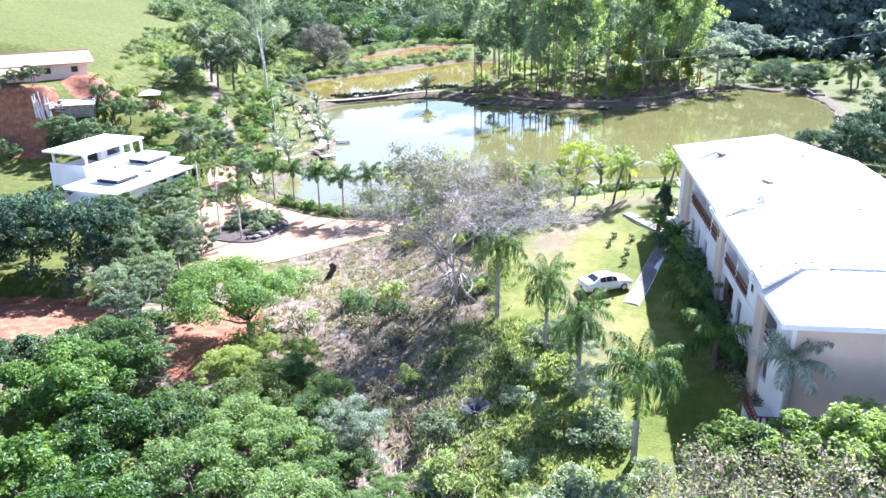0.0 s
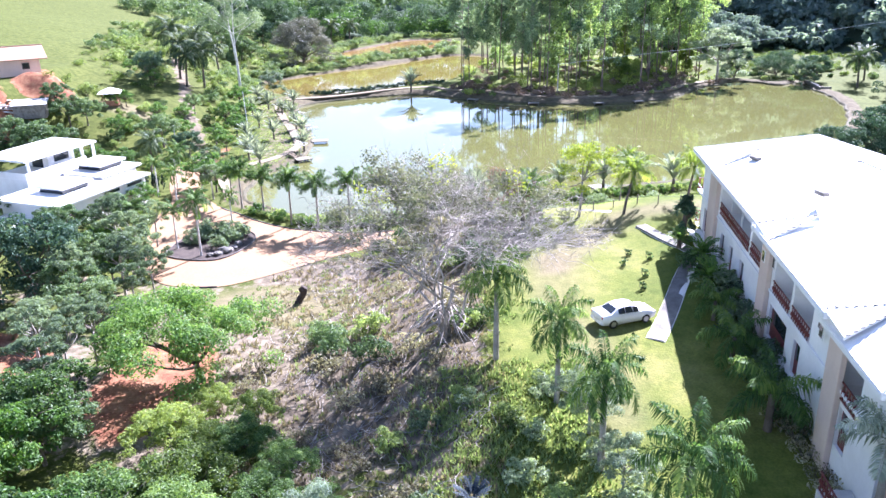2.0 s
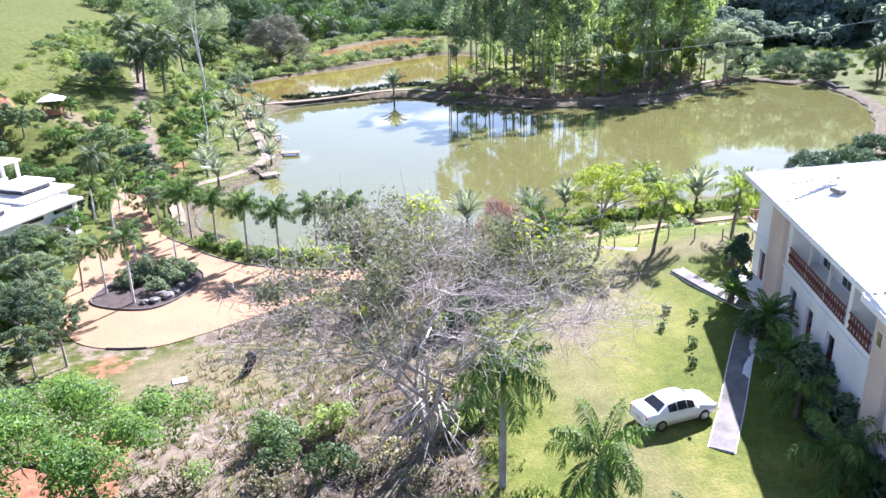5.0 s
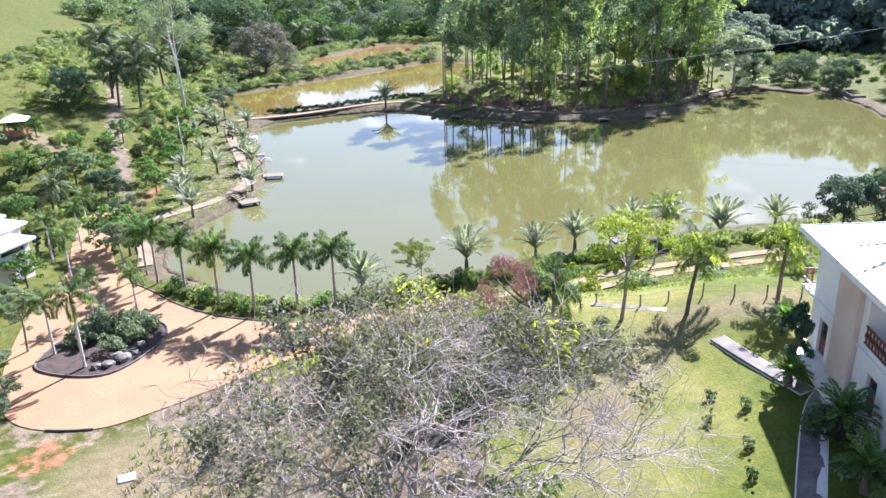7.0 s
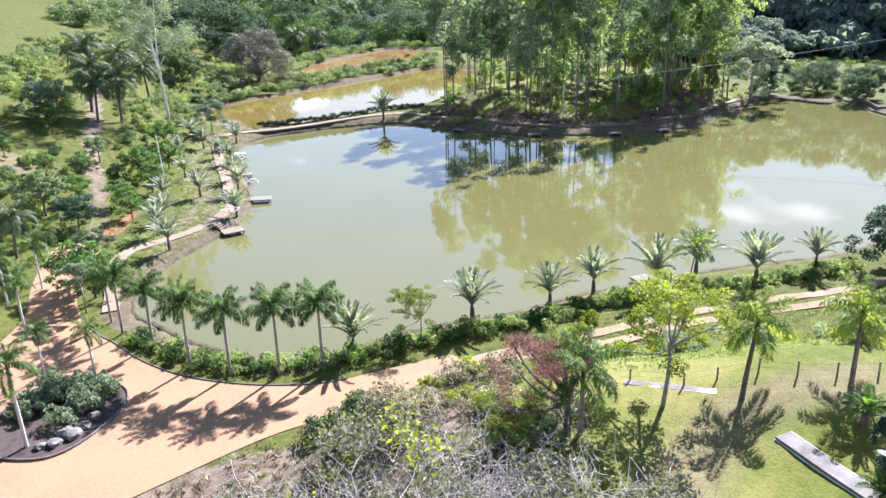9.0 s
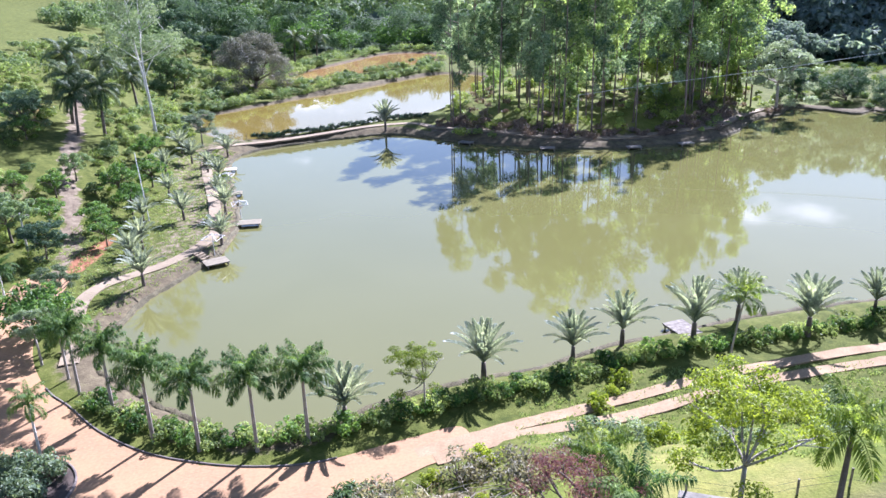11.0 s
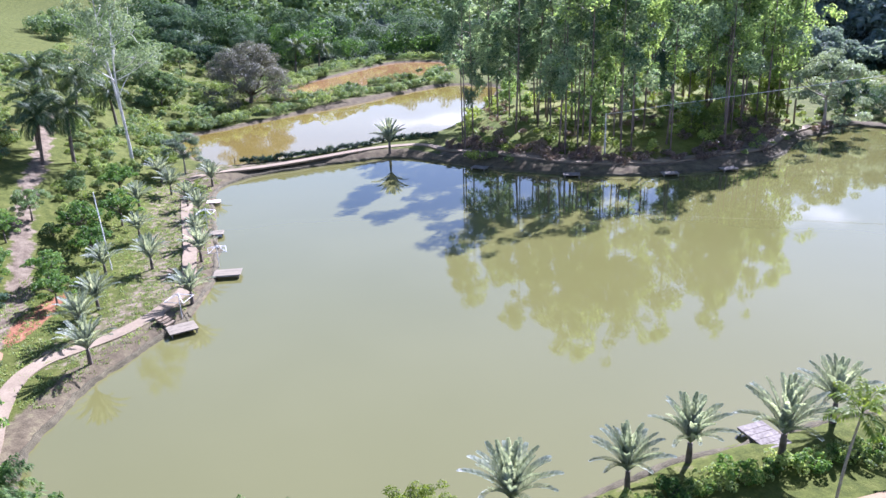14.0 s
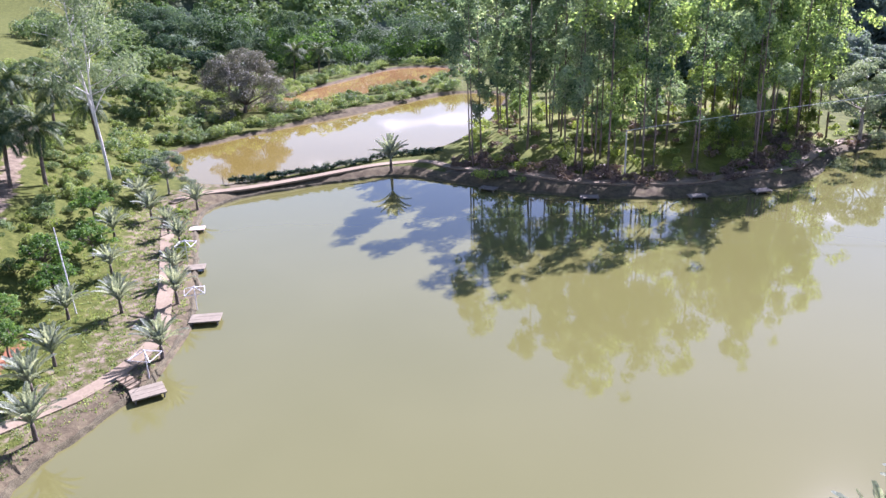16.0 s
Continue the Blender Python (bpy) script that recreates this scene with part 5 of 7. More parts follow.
# ---- car ----
def car():
    x, y = 13.05, 63.3
    b = thing("car", "white four-door saloon car parked on the lawn", "car", (x, y, ground_z(x, y) + 0.02), rz=20)
    # stations along the length, from tail to nose: x, half width, sill, belt, roof, roof half width
    prof = [(-2.2, 0.74, 0.42, 0.86, 0.9, 0.66), (-2.1, 0.82, 0.3, 0.98, 1.0, 0.72), (-1.5, 0.87, 0.24, 1.0, 1.05, 0.74), (-0.95, 0.88, 0.22, 0.98, 1.36, 0.62), (-0.4, 0.88, 0.22, 0.96, 1.46, 0.6),
            (0.2, 0.88, 0.22, 0.95, 1.45, 0.6), (0.65, 0.88, 0.22, 0.94, 1.3, 0.64), (1.15, 0.87, 0.22, 0.93, 0.98, 0.74), (1.75, 0.84, 0.24, 0.84, 0.88, 0.7), (2.1, 0.76, 0.3, 0.72, 0.76, 0.62), (2.25, 0.62, 0.42, 0.6, 0.62, 0.5)]
    v, f = [], []
    for px, w, sill, belt, roof, rw in prof:
        v += [(px, -w * 0.94, sill), (px, -w, (sill + belt) / 2), (px, -w * 0.96, belt), (px, -rw, roof - 0.04), (px, -rw * 0.6, roof), (px, rw * 0.6, roof), (px, rw, roof - 0.04), (px, w * 0.96, belt), (px, w, (sill + belt) / 2), (px, w * 0.94, sill)]
    k = 10
    for i in range(len(prof) - 1):
        f += [(i * k + j, (i + 1) * k + j, (i + 1) * k + (j + 1) % k, i * k + (j + 1) % k) for j in range(k)]
    f += [tuple(range(k)), tuple(range((len(prof) - 1) * k + k - 1, (len(prof) - 1) * k - 1, -1))]
    body = part("body", Geo().add(v, f), CAR_WHITE, b, smooth=True)

    for j, s in ((2, -1), (6, 1)):
        for i in (3, 4, 5):
            q = np.array([v[i * k + j], v[(i + 1) * k + j], v[(i + 1) * k + j + 1], v[i * k + j + 1]], float)
            c = q.mean(0)
            q = c + (q - c) * np.array([0.93, 1, 0.8]) + np.array([0, s * 0.025, 0.012])
            part("side_window", Geo().slab(q, 0.01), GLASS, body)
    for i in (2, 6):
        q = np.array([v[i * k + 3], v[(i + 1) * k + 3], v[(i + 1) * k + 6], v[i * k + 6]], float)
        c = q.mean(0)
        q = c + (q - c) * 0.86 + np.array([0, 0, 0.05])
        part("rear_window" if i == 2 else "windscreen", Geo().slab(q, 0.015), GLASS, body)
    tyre = Geo().tube([(0, -0.1, 0), (0, -0.085, 0), (0, 0.085, 0), (0, 0.1, 0)], (0.27, 0.32, 0.32, 0.27), 20).mesh("tyre", RUBBER, True)
    rim = Geo().tube([(0, -0.11, 0), (0, 0.11, 0)], 0.2, 14)
    for i in range(5):
        a = i * 2 * math.pi / 5
        rim.box((0.1 * math.cos(a), 0, 0.1 * math.sin(a)), (0.05, 0.24, 0.05))
    rim = rim.mesh("rim", ALLOY)
    for wx in (-1.32, 1.3):
        for s in (-1, 1):
            t = part("tyre", tyre, None, b, m=pose(wx, s * 0.79, 0.31))
            part("rim", rim, None, t)
    for s in (-1, 1):
        part("tail_light", Geo().box((-2.12, s * 0.6, 0.84), (0.12, 0.32, 0.16), s * 12, 0.03), LAMP_RED, b)
        part("headlight", Geo().box((2.06, s * 0.6, 0.66), (0.22, 0.3, 0.12), s * -20, 0.03), LAMP_CLEAR, b)
        part("mirror", Geo().box((0.72, s * 0.98, 0.99), (0.14, 0.2, 0.13), 0, 0.03), CAR_WHITE, b)
    part("bumper", Geo().box((-2.18, 0, 0.45), (0.14, 1.5, 0.2), 0, 0.05), CAR_WHITE, b)
    part("number_plate", Geo().box((-2.26, 0, 0.62), (0.02, 0.4, 0.12)), WHITE_METAL, b)
    return b


car()


# ---- jetties ----
def jetty(x, y, rz, lx, ly, z=0.42, mat=None, label="pale concrete fishing jetty on short posts over the water"):
    b = thing("jetty", label, "jetty", (x, y, z), "jetties along the pond", rz=rz)
    n = max(3, int(ly / 0.55))
    for i in range(n):
        part("plank", Geo().box((0, -ly / 2 + ly * (i + 0.5) / n, 0), (lx, ly / n - 0.015, 0.1), 0, 0.012), mat or JETTY, b)
    for sx in (-0.42, 0.42):
        part("beam", Geo().box((sx * lx, 0, -0.13), (0.12, ly, 0.14)), WOOD_GREY, b)
        for sy in (-0.42, 0.42):
            part("post", Geo().tube([(sx * lx, sy * ly, -1.2), (sx * lx, sy * ly, -0.2)], 0.07, 6), WOOD_GREY, b)
    return b


jetty(-22.2, 134.7, 30, 2.5, 1.9)
jetty(-21.4, 147.5, 6, 2.8, 1.8)
jetty(-26.2, 160.4, 10, 2.2, 1.6)
jetty(-29.8, 173.6, 10, 1.8, 1.4, 0.42, WALL_BEIGE, "small yellow-edged fishing jetty by the pond corner")
jetty(21.3, 115.6, 20, 2.0, 2.8, 0.45, WOOD_GREY, "weathered grey fishing jetty on the near shore")
for jx, jy, ja in ((6.6, 187.0, -28), (19.5, 181.2, -4), (33.2, 180.0, 3), (42.0, 181.4, 12)):
    jetty(jx, jy, ja, 2.4, 1.5, 0.4, WOOD_GREY, "dark weathered timber fishing jetty under the trees")


def spillway():
    b = thing("spillway", "pale concrete spillway slab at the end of the lake", "spillway", (87.6, 197.8, 0.55), rz=84)
    part("slab", Geo().slab([(-4.6, 1.1, 0.1), (-4.6, -1.3, -0.35), (4.6, -1.3, -0.2), (4.6, 1.1, 0.45)], 0.3), CONCRETE, b)
    part("kerb", Geo().box((0, 1.25, 0.1), (9.4, 0.25, 0.7), 0, 0.03), STONE, b)
    part("headwall", Geo().box((-4.9, 0, -0.1), (0.4, 2.8, 0.9), 0, 0.04), STONE, b)


spillway()


def shade_frame(x, y, rz):
    b = thing("shade_frame", "bare white metal parasol frame beside a jetty", "parasol frame", (x, y, ground_z(x, y)), "parasol frames", rz=rz)
    part("pole", Geo().tube([(0, 0, -0.2), (0, 0, 2.6)], 0.045, 6), WHITE_METAL, b)
    for i in range(4):
        a = i * math.pi / 2 + 0.4
        part("rib", Geo().tube([(0, 0, 2.5), (1.3 * math.cos(a), 1.3 * math.sin(a), 2.05)], 0.035, 5), WHITE_METAL, b)
    ring = [(1.3 * math.cos(i * math.pi / 2 + 0.4), 1.3 * math.sin(i * math.pi / 2 + 0.4), 2.05) for i in range(5)]
    part("ring", Geo().tube(ring, 0.032, 5), WHITE_METAL, b)


for q in ((-22.9, 137.0, 10), (-23.0, 150.2, 40), (-27.4, 162, 20)):
    shade_frame(*q)


def garden_steps(x, y, rz):
    """Four concrete treads from the footpath down to a jetty."""
    b = thing("garden_steps", "short flight of concrete garden steps down to a jetty", "steps", (x, y, 0.45), rz=rz)
    for i in range(4):
        part("tread", Geo().box((-0.34 * i, 0, 0.09 + 0.15 * i), (0.36, 1.1, 0.18), 0, 0.015), CONCRETE_PATH, b)


garden_steps(-23.5, 135.4, -27)


# ---- palms ----
FOX = [frond_mesh("frond", LEAF_PALM, 11 + i, 2.4, r, a, 56, 0.55, 0.038, 0.55, 1.5, 0.6, 0.0) for i, (r, a) in enumerate(((1.35, 1.1), (0.95, 1.45), (0.5, 1.55)))]
QUEEN = [frond_mesh("frond", LEAF_PALM, 21 + i, 2.7, r, a, 46, 0.64, 0.036, 0.75, 0.7, 0.5, 0.1) for i, (r, a) in enumerate(((1.25, 1.4), (0.85, 1.9), (0.3, 2.1)))]
TRI = [frond_mesh("frond", LEAF_PALM_GREY, 31 + i, 2.7, r, a, 50, 0.42, 0.036, 0.12, 0.1, 0.85, 0.7) for i, (r, a) in enumerate(((1.45, 0.35), (1.22, 0.7), (1.0, 1.0)))]
COCO = [frond_mesh("frond", LEAF_COCO, 41 + i, 4.0, r, a, 34, 0.85, 0.06, 0.55, 0.2, 0.5, -0.1) for i, (r, a) in enumerate(((1.2, 1.2), (0.7, 1.7), (0.05, 1.5)))]
GOLD = [frond_mesh("frond", LEAF_PALM_YELLOW, 51 + i, 2.2, r, a, 28, 0.6, 0.05, 0.4, 0.5, 0.55, 0.15) for i, (r, a) in enumerate(((1.25, 1.2), (0.85, 1.6), (0.4, 1.6)))]
QUEEN_Y = [frond_mesh("frond", LEAF_PALM_YELLOW, 81 + i, 2.6, r, a, 40, 0.66, 0.036, 0.6, 0.6, 0.5, 0.1) for i, (r, a) in enumerate(((1.25, 1.2), (0.9, 1.7), (0.4, 1.9)))]
SILVER_FROND = [frond_mesh("frond", LEAF_PALM_GREY, 101 + i, 2.3, r, a, 44, 0.55, 0.036, 0.6, 0.6, 0.5, 0.1) for i, (r, a) in enumerate(((1.3, 1.2), (0.9, 1.6), (0.45, 1.7)))]
CYC = [frond_mesh("frond", LEAF_DEEP, 61 + i, 1.3, r, a, 24, 0.28, 0.03, 0.1, 0.1, 0.6, 0.3) for i, (r, a) in enumerate(((1.2, 1.0), (0.8, 1.3), (0.35, 1.1)))]
DRIVE_FROND = [frond_mesh("frond", LEAF_PALM, 91 + i, 2.2, r, a, 44, 0.5, 0.03, 0.6, 0.5, 0.55, 0.1) for i, (r, a) in enumerate(((1.25, 1.4), (0.85, 1.9), (0.35, 2.1)))]
SPIKE = [frond_mesh("frond", LEAF_BLUE, 71, 1.1, 0.9, 0.5, 8, 0.2, 0.05, 0.1, 0.0, 0.9, 0.0)]

place(palm("foxtail_palm", "slender palm with a bushy plumed crown beside the driveway", 1, 4.9, 0.11, 20, FOX, BARK_PALE, shaft=0.5),
      [(-25.5, 108.2, 0.9), (-22.2, 105.9, 0.95), (-18.0, 101.8, 1), (-14.6, 100.5, 1.0), (-10.8, 100.2, 1.02), (-7.6, 100.9, 1.04), (-27.3, 110.5, 0.8)], 2, group="row of palms on the dam")
place(palm("driveway_palm", "tall palm with a whitewashed trunk standing in the driveway", 3, 5.2, 0.1, 14, DRIVE_FROND, BARK_WHITE, shaft=0.5),
      [(-26.0, 91.9, 1.08), (-24.7, 100.3, 0.76), (-29.3, 94.2, 0.86), (-29.0, 101.3, 0.68), (-32.8, 92, 1.0), (-37.4, 121.8, 0.9), (-33.8, 108.5, 0.9), (-38.5, 115, 0.85), (-37.2, 119, 0.8)], 3, group="palms round the driveway")
place(palm("triangle_palm", "silvery arching palm with a stout short trunk on the pond bank", 5, 1.25, 0.15, 27, TRI, BARK, belly=1.15, low=1),
      [(4.3, 108.3, 1.30), (11.3, 110.6, 1.12), (15.7, 113.2, 1.18), (21.4, 113.2, 1.36), (26.4, 117.0, 1.24), (30.8, 113.6, 1.42), (-5.4, 103.0, 1.2), (38, 117, 1.0),
       (-27.6, 128.4, 1.05), (-22.9, 140.2, 1.05), (-29.8, 149.4, 1.0), (-30.7, 134.3, 1.05), (-34.3, 148.3, 0.95), (-25.0, 150.8, 1.0), (-29.8, 167, 0.95), (-32, 181.3, 1.0),
       (-7.4, 197.2, 1.4), (-34.5, 159, 0.9), (-38, 169, 1.0), (-36.5, 177, 1.0), (-31.5, 139.5, 1.0), (-32.6, 171.5, 0.9), (-27.2, 157.2, 0.9), (-39.5, 182, 1.1)], 4, group="palms round the pond")
place(palm("queen_palm", "feathery palm with arching green fronds on the lawn's edge", 7, 5.1, 0.15, 15, QUEEN, BARK_PALE, shaft=0.4, low=8, dead=1),
      [(3.7, 58.4, 1.05), (7.0, 53.4, 0.95), (8.5, 47.4, 1.0), (10.8, 40.6, 1.1)], 5, group="palms on the lawn")
place(palm("queen_palm", "silvery palm with arching fronds at the end of the building", 17, 5.1, 0.15, 17, SILVER_FROND, BARK_PALE, shaft=0.4, low=6), [(19.4, 41.2, 1.12, 20)], 14)
place(palm("queen_palm", "young palm with fresh yellow-green fronds by the fence", 8, 3.3, 0.12, 14, QUEEN_Y, BARK, shaft=0.4, lean=2.1),
      [(17.4, 83.8, 1.0, 56), (23.3, 83.9, 0.98, 60), (9.5, 86.6, 0.8, 200)], 6, group="palms by the fence")
place(palm("slim_palm", "slim leaning young palm beside the sandy track", 15, 5.7, 0.07, 11, GOLD, BARK_PALE, shaft=0.3, lean=0.7), [(22.7, 108.9, 1.0, 10)], 12)
place(palm("slim_palm", "short leafy palm among the reddish shrubs", 16, 3.4, 0.12, 14, QUEEN, BARK_PALE, shaft=0.4, low=8), [(8.4, 81.9, 1.0, 60)], 13)
place(palm("golden_palm", "clump palm with yellow-green fronds beside the lawn", 9, 1.2, 0.1, 16, GOLD, BARK, low=5),
      [(27.6, 90.6, 0.9), (5.4, 82.4, 1.0), (4.6, 81.0, 0.8), (-28.5, 164, 0.8), (-33, 176, 0.9)], 7, group="golden palms")
place(palm("garden_palm", "dark drooping palm planted against the building", 14, 1.9, 0.16, 11, QUEEN, BARK, low=12),
      [(18.2, 50.0, 1.25), (18.6, 57.0, 1.0), (19.2, 62.6, 0.8)], 11, group="palms beside the building")
place(palm("coconut_palm", "tall coconut palm with long drooping fronds", 10, 6.5, 0.2, 24, COCO, BARK, lean=0.6, low=12),
      [(-50, 179, 1.05), (-52.5, 175.5, 0.95), (-55.5, 181, 1.15), (-58, 200, 1.1), (-61, 196, 1.2), (-54, 205, 1.0), (-48, 262, 1.2), (-40, 300, 1.2), (-34, 305, 1.1), (96, 196, 1.0), (102, 205, 1.0), (108, 200, 1.1), (-44, 128, 0.7)], 8, group="coconut palms")
place(palm("cycad", "dark green cycad with stiff fronds on the lawn", 12, 0.9, 0.2, 24, CYC, BARK),
      [(22.3, 80.6, 1.1), (20.6, 70.2, 1.4), (20.0, 66.4, 1.4), (20.2, 75.0, 1.0)], 9, group="cycads")
place(palm("agave", "blue-grey agave rosette among the slope's shrubs", 13, 0.1, 0.12, 26, SPIKE, BARK), [(1.7, 45.4, 1.1), (19.3, 60.5, 0.9)], 10)

# ---- trees ----
def filled(seed, n, x0, x1, y0, y1):
    """Free places on land, off the paths and buildings."""
    r = random.Random(seed)
    out = []
    while len(out) < n:
        x, y = r.uniform(x0, x1), r.uniform(y0, y1)
        house = math.hypot(x + 47, y - 109) < 13
        road = float(from_line(HILL_PATH, x, y)) < 3.2
        if at(TO_LAKE, x, y) > 9 and at(TO_DRIVE, x, y) > 2.5 and at(TO_POND, x, y) > 3 and at(TO_BROWN, x, y) > 3 and not house and not road:
            out.append((x, y))
    return out


BIG = tree("broadleaf_tree", "large deep green broadleaf tree in the valley scrub", "tree", 101, 6.8, 4.3, 9500, 0.145, LEAF_BRIGHT, clumps=52, crown_z=4.3, tall=0.6, squash=0.45)
place(BIG, [(-25, 45, 1.05), (-19.5, 40.5, 1.0), (-31, 40, 1.1), (-18, 33, 1.05), (-26, 35, 1.1), (-34, 47, 1.0), (-22, 37, 0.9), (-29, 31, 1.0), (-24.5, 48.4, 0.9)], 11, group="deep green trees on the slope")
VALLEY = tree("broadleaf_tree", "leafy mid-green broadleaf tree in the valley scrub", "tree", 116, 6.4, 4.2, 9500, 0.13, LEAF_VALLEY, clumps=60, crown_z=3.9, tall=0.62, squash=0.5)
place(VALLEY, [(-26.6, 53.2, 0.8), (-24.0, 53.4, 0.9), (-14, 37.5, 0.95), (-9.8, 40.5, 0.75), (-8, 35, 0.75), (-16.8, 43.6, 0.85), (-12.6, 43.4, 0.7), (-7.2, 38.4, 0.55), (-5.0, 34.6, 0.55), (-5.4, 39.8, 0.42), (-3.2, 37.0, 0.4), (-11.4, 51.2, 0.50), (-8.4, 48.8, 0.45), (-8.8, 45.4, 0.50), (-6.2, 45.9, 0.40)], 34, group="green trees on the slope")
LIMEB = tree("broadleaf_tree", "sunlit yellow-green broadleaf tree in the valley scrub", "tree", 115, 6.4, 4.2, 9000, 0.135, LEAF_SUNNY, clumps=64, crown_z=3.8, tall=0.6)
place(LIMEB, [(-13.4, 47.0, 0.75), (-11.6, 50.8, 0.5), (-16.2, 52.4, 0.6), (-14.6, 56.7, 0.42), (-11.5, 55.5, 0.40), (-13.7, 51.6, 0.50)], 28, group="sunlit trees on the slope")
ARCH = tree("arching_tree", "dense deep green tree arching over a bare earth path", "tree", 112, 6.5, 4.8, 22000, 0.095, LEAF_DEEP, clumps=90, crown_z=3.2, tall=0.5, trunk_r=0.2, shift=-0.9)
place(ARCH, [(-17.0, 61.8, 1.25, 10)], 26)
MIDT = tree("broadleaf_tree", "spreading mid-green broadleaf tree", "tree", 102, 7.0, 3.9, 5600, 0.165, LEAF_MID, clumps=56, crown_z=4.3, tall=0.65)
place(MIDT, [(-28, 51.5, 0.8), (-30.5, 49.5, 0.9), (-23.5, 52, 0.75), (-40, 92, 0.75), (-44, 96, 0.5), (-34, 84, 0.8), (-37, 100, 0.55), (-52, 98, 0.6), (-41, 104, 0.35), (-56, 122, 1.0), (-60, 128, 1.1), (-46, 140, 0.9), (-33, 76.5, 0.75), (-29.5, 73.5, 0.7), (-40.6, 78.8, 1.1),
             (-46, 158, 0.6), (-63, 141, 0.7)] + filled(62, 3, -80, -52, 215, 290) + [(-66, 131, 0.9), (-73.6, 138.4, 0.55), (-76.4, 138.0, 0.45), (-60.5, 139.4, 0.85), (-58.6, 141.4, 0.7), (-64, 246, 1.3), (-70, 262, 1.3), (-58, 232, 1.0), (-76, 232, 0.9)], 12, group="trees about the valley")
DARK = tree("dark_tree", "dense dark green tree with a rounded crown", "tree", 103, 8.0, 4.4, 6500, 0.18, LEAF_DARK, clumps=56, crown_z=4.3, tall=1.0, spray=(0.15, 0.25))
place(DARK, [(-44, 77, 1.15), (-37.2, 78.4, 1.08), (-48, 74.5, 1.05), (-50, 84, 1.0), (-51, 75, 1.0), (-38, 86, 0.75), (44.8, 116.5, 0.85), (50, 117, 0.9), (56, 121, 1.0), (66, 127.5, 1.15), (75, 136.5, 1.2), (62, 122, 1.1), (82, 143, 1.3), (89, 152, 1.4), (95, 162, 1.4), (98, 172, 1.3), (99, 182, 1.2), (88, 142, 1.4),
             (95, 158, 1.5), (-72, 300, 1.3), (-80, 315, 1.4), (-62, 290, 1.2), (-58, 170, 0.9), (-41, 137, 0.6), (73, 212, 1.0), (86, 201, 0.8), (90, 205, 0.9)], 13, group="dark trees")
LIMET = tree("lime_tree", "leafy lime-green tree below the building", "tree", 113, 6.5, 2.5, 3000, 0.15, LEAF_LIME, clumps=40, crown_z=4.7, tall=0.75, spray=(0.15, 0.26))
place(LIMET, [(15.2, 36.4, 0.9), (17.6, 35.8, 1.0), (20.2, 35.2, 1.0), (22.8, 35.6, 1.05), (25.4, 35.4, 1.1), (28.2, 35.2, 1.1), (31, 35, 1.1)], 27, group="lime-green trees below the building")
YEL = tree("yellow_tree", "broad airy tree with bright yellow-green leaves on the lawn", "tree", 104, 7.0, 2.9, 6500, 0.085, LEAF_YELLOW, BARK_PALE, clumps=44, trunk_r=0.1, crown_z=4.6, tall=0.95, spray=(0.14, 0.26), squash=0.5, shift=1.5)
place(YEL, [(13.2, 83.9, 1.12, 57), (-0.1, 104.4, 0.7, 120)], 14, group="yellow-green trees")
SILV = tree("silver_tree", "pale grey-green willowy tree by the water", "tree", 105, 9.0, 4.2, 10500, 0.125, LEAF_WILLOW, BARK_PALE, clumps=58, crown_z=5.2, tall=1.0)
place(SILV, [(66.2, 204.6, 1.7), (-37.5, 187, 0.8), (-5.6, 42.5, 0.55), (8.4, 50.4, 0.5), (9.2, 45.2, 0.42)], 15)
DOME = tree("domed_bush", "broad domed dark green bush at the end of the lake", "bush", 114, 7.4, 6.4, 12000, 0.16, LEAF_DARK, clumps=80, crown_z=2.6, tall=0.85, trunk_r=0.2, spray=(0.15, 0.24))
place(DOME, [(84.6, 214.5, 1.0, 40)], 29)
RED = tree("red_tree", "thin tree with dusky maroon foliage", "tree", 106, 6.0, 2.4, 6500, 0.062, LEAF_RED, BARK, clumps=40, crown_z=3.1, tall=0.95, spray=(0.12, 0.26), aspect=0.3, low=0.1, squash=1.0, shift=-1.4)
place(RED, [(7.6, 81.6, 1.15, -15)], 16)
ROUND = tree("round_tree", "broad rounded tree with dark brownish foliage by the ponds", "tree", 107, 11, 7.0, 26000, 0.14, LEAF_BROWN, BARK, clumps=80, crown_z=4.4, tall=0.95, trunk_r=0.3, spray=(0.16, 0.25))
place(ROUND, [(-40.5, 245, 1.32, 0)], 17)
SHRUBT = tree("citrus_tree", "compact glossy green garden tree", "tree", 109, 3.6, 1.8, 1700, 0.12, LEAF_DEEP, clumps=26, trunk_r=0.08, crown_z=2.0, tall=0.8, spray=(0.18, 0.3))
place(SHRUBT, [(x, y) for x, y in filled(61, 6, -66, -46, 126, 200)] + [(-37, 152, 1.3), (-40, 157, 1.5), (-38, 163, 1.4), (-41, 171, 1.4), (-36, 141, 1.1), (-39, 146, 1.2), (-33.5, 118, 1.5), (-31, 116.4, 1.6), (-44, 145, 1.2), (-46, 152, 1.1), (-52, 128, 1.2),
               (-48, 128, 1.2), (-37.8, 108, 1.2), (-35.5, 90, 1.3), (-32, 83, 1.3), (-53, 140, 1.2)], 19, group="garden trees")


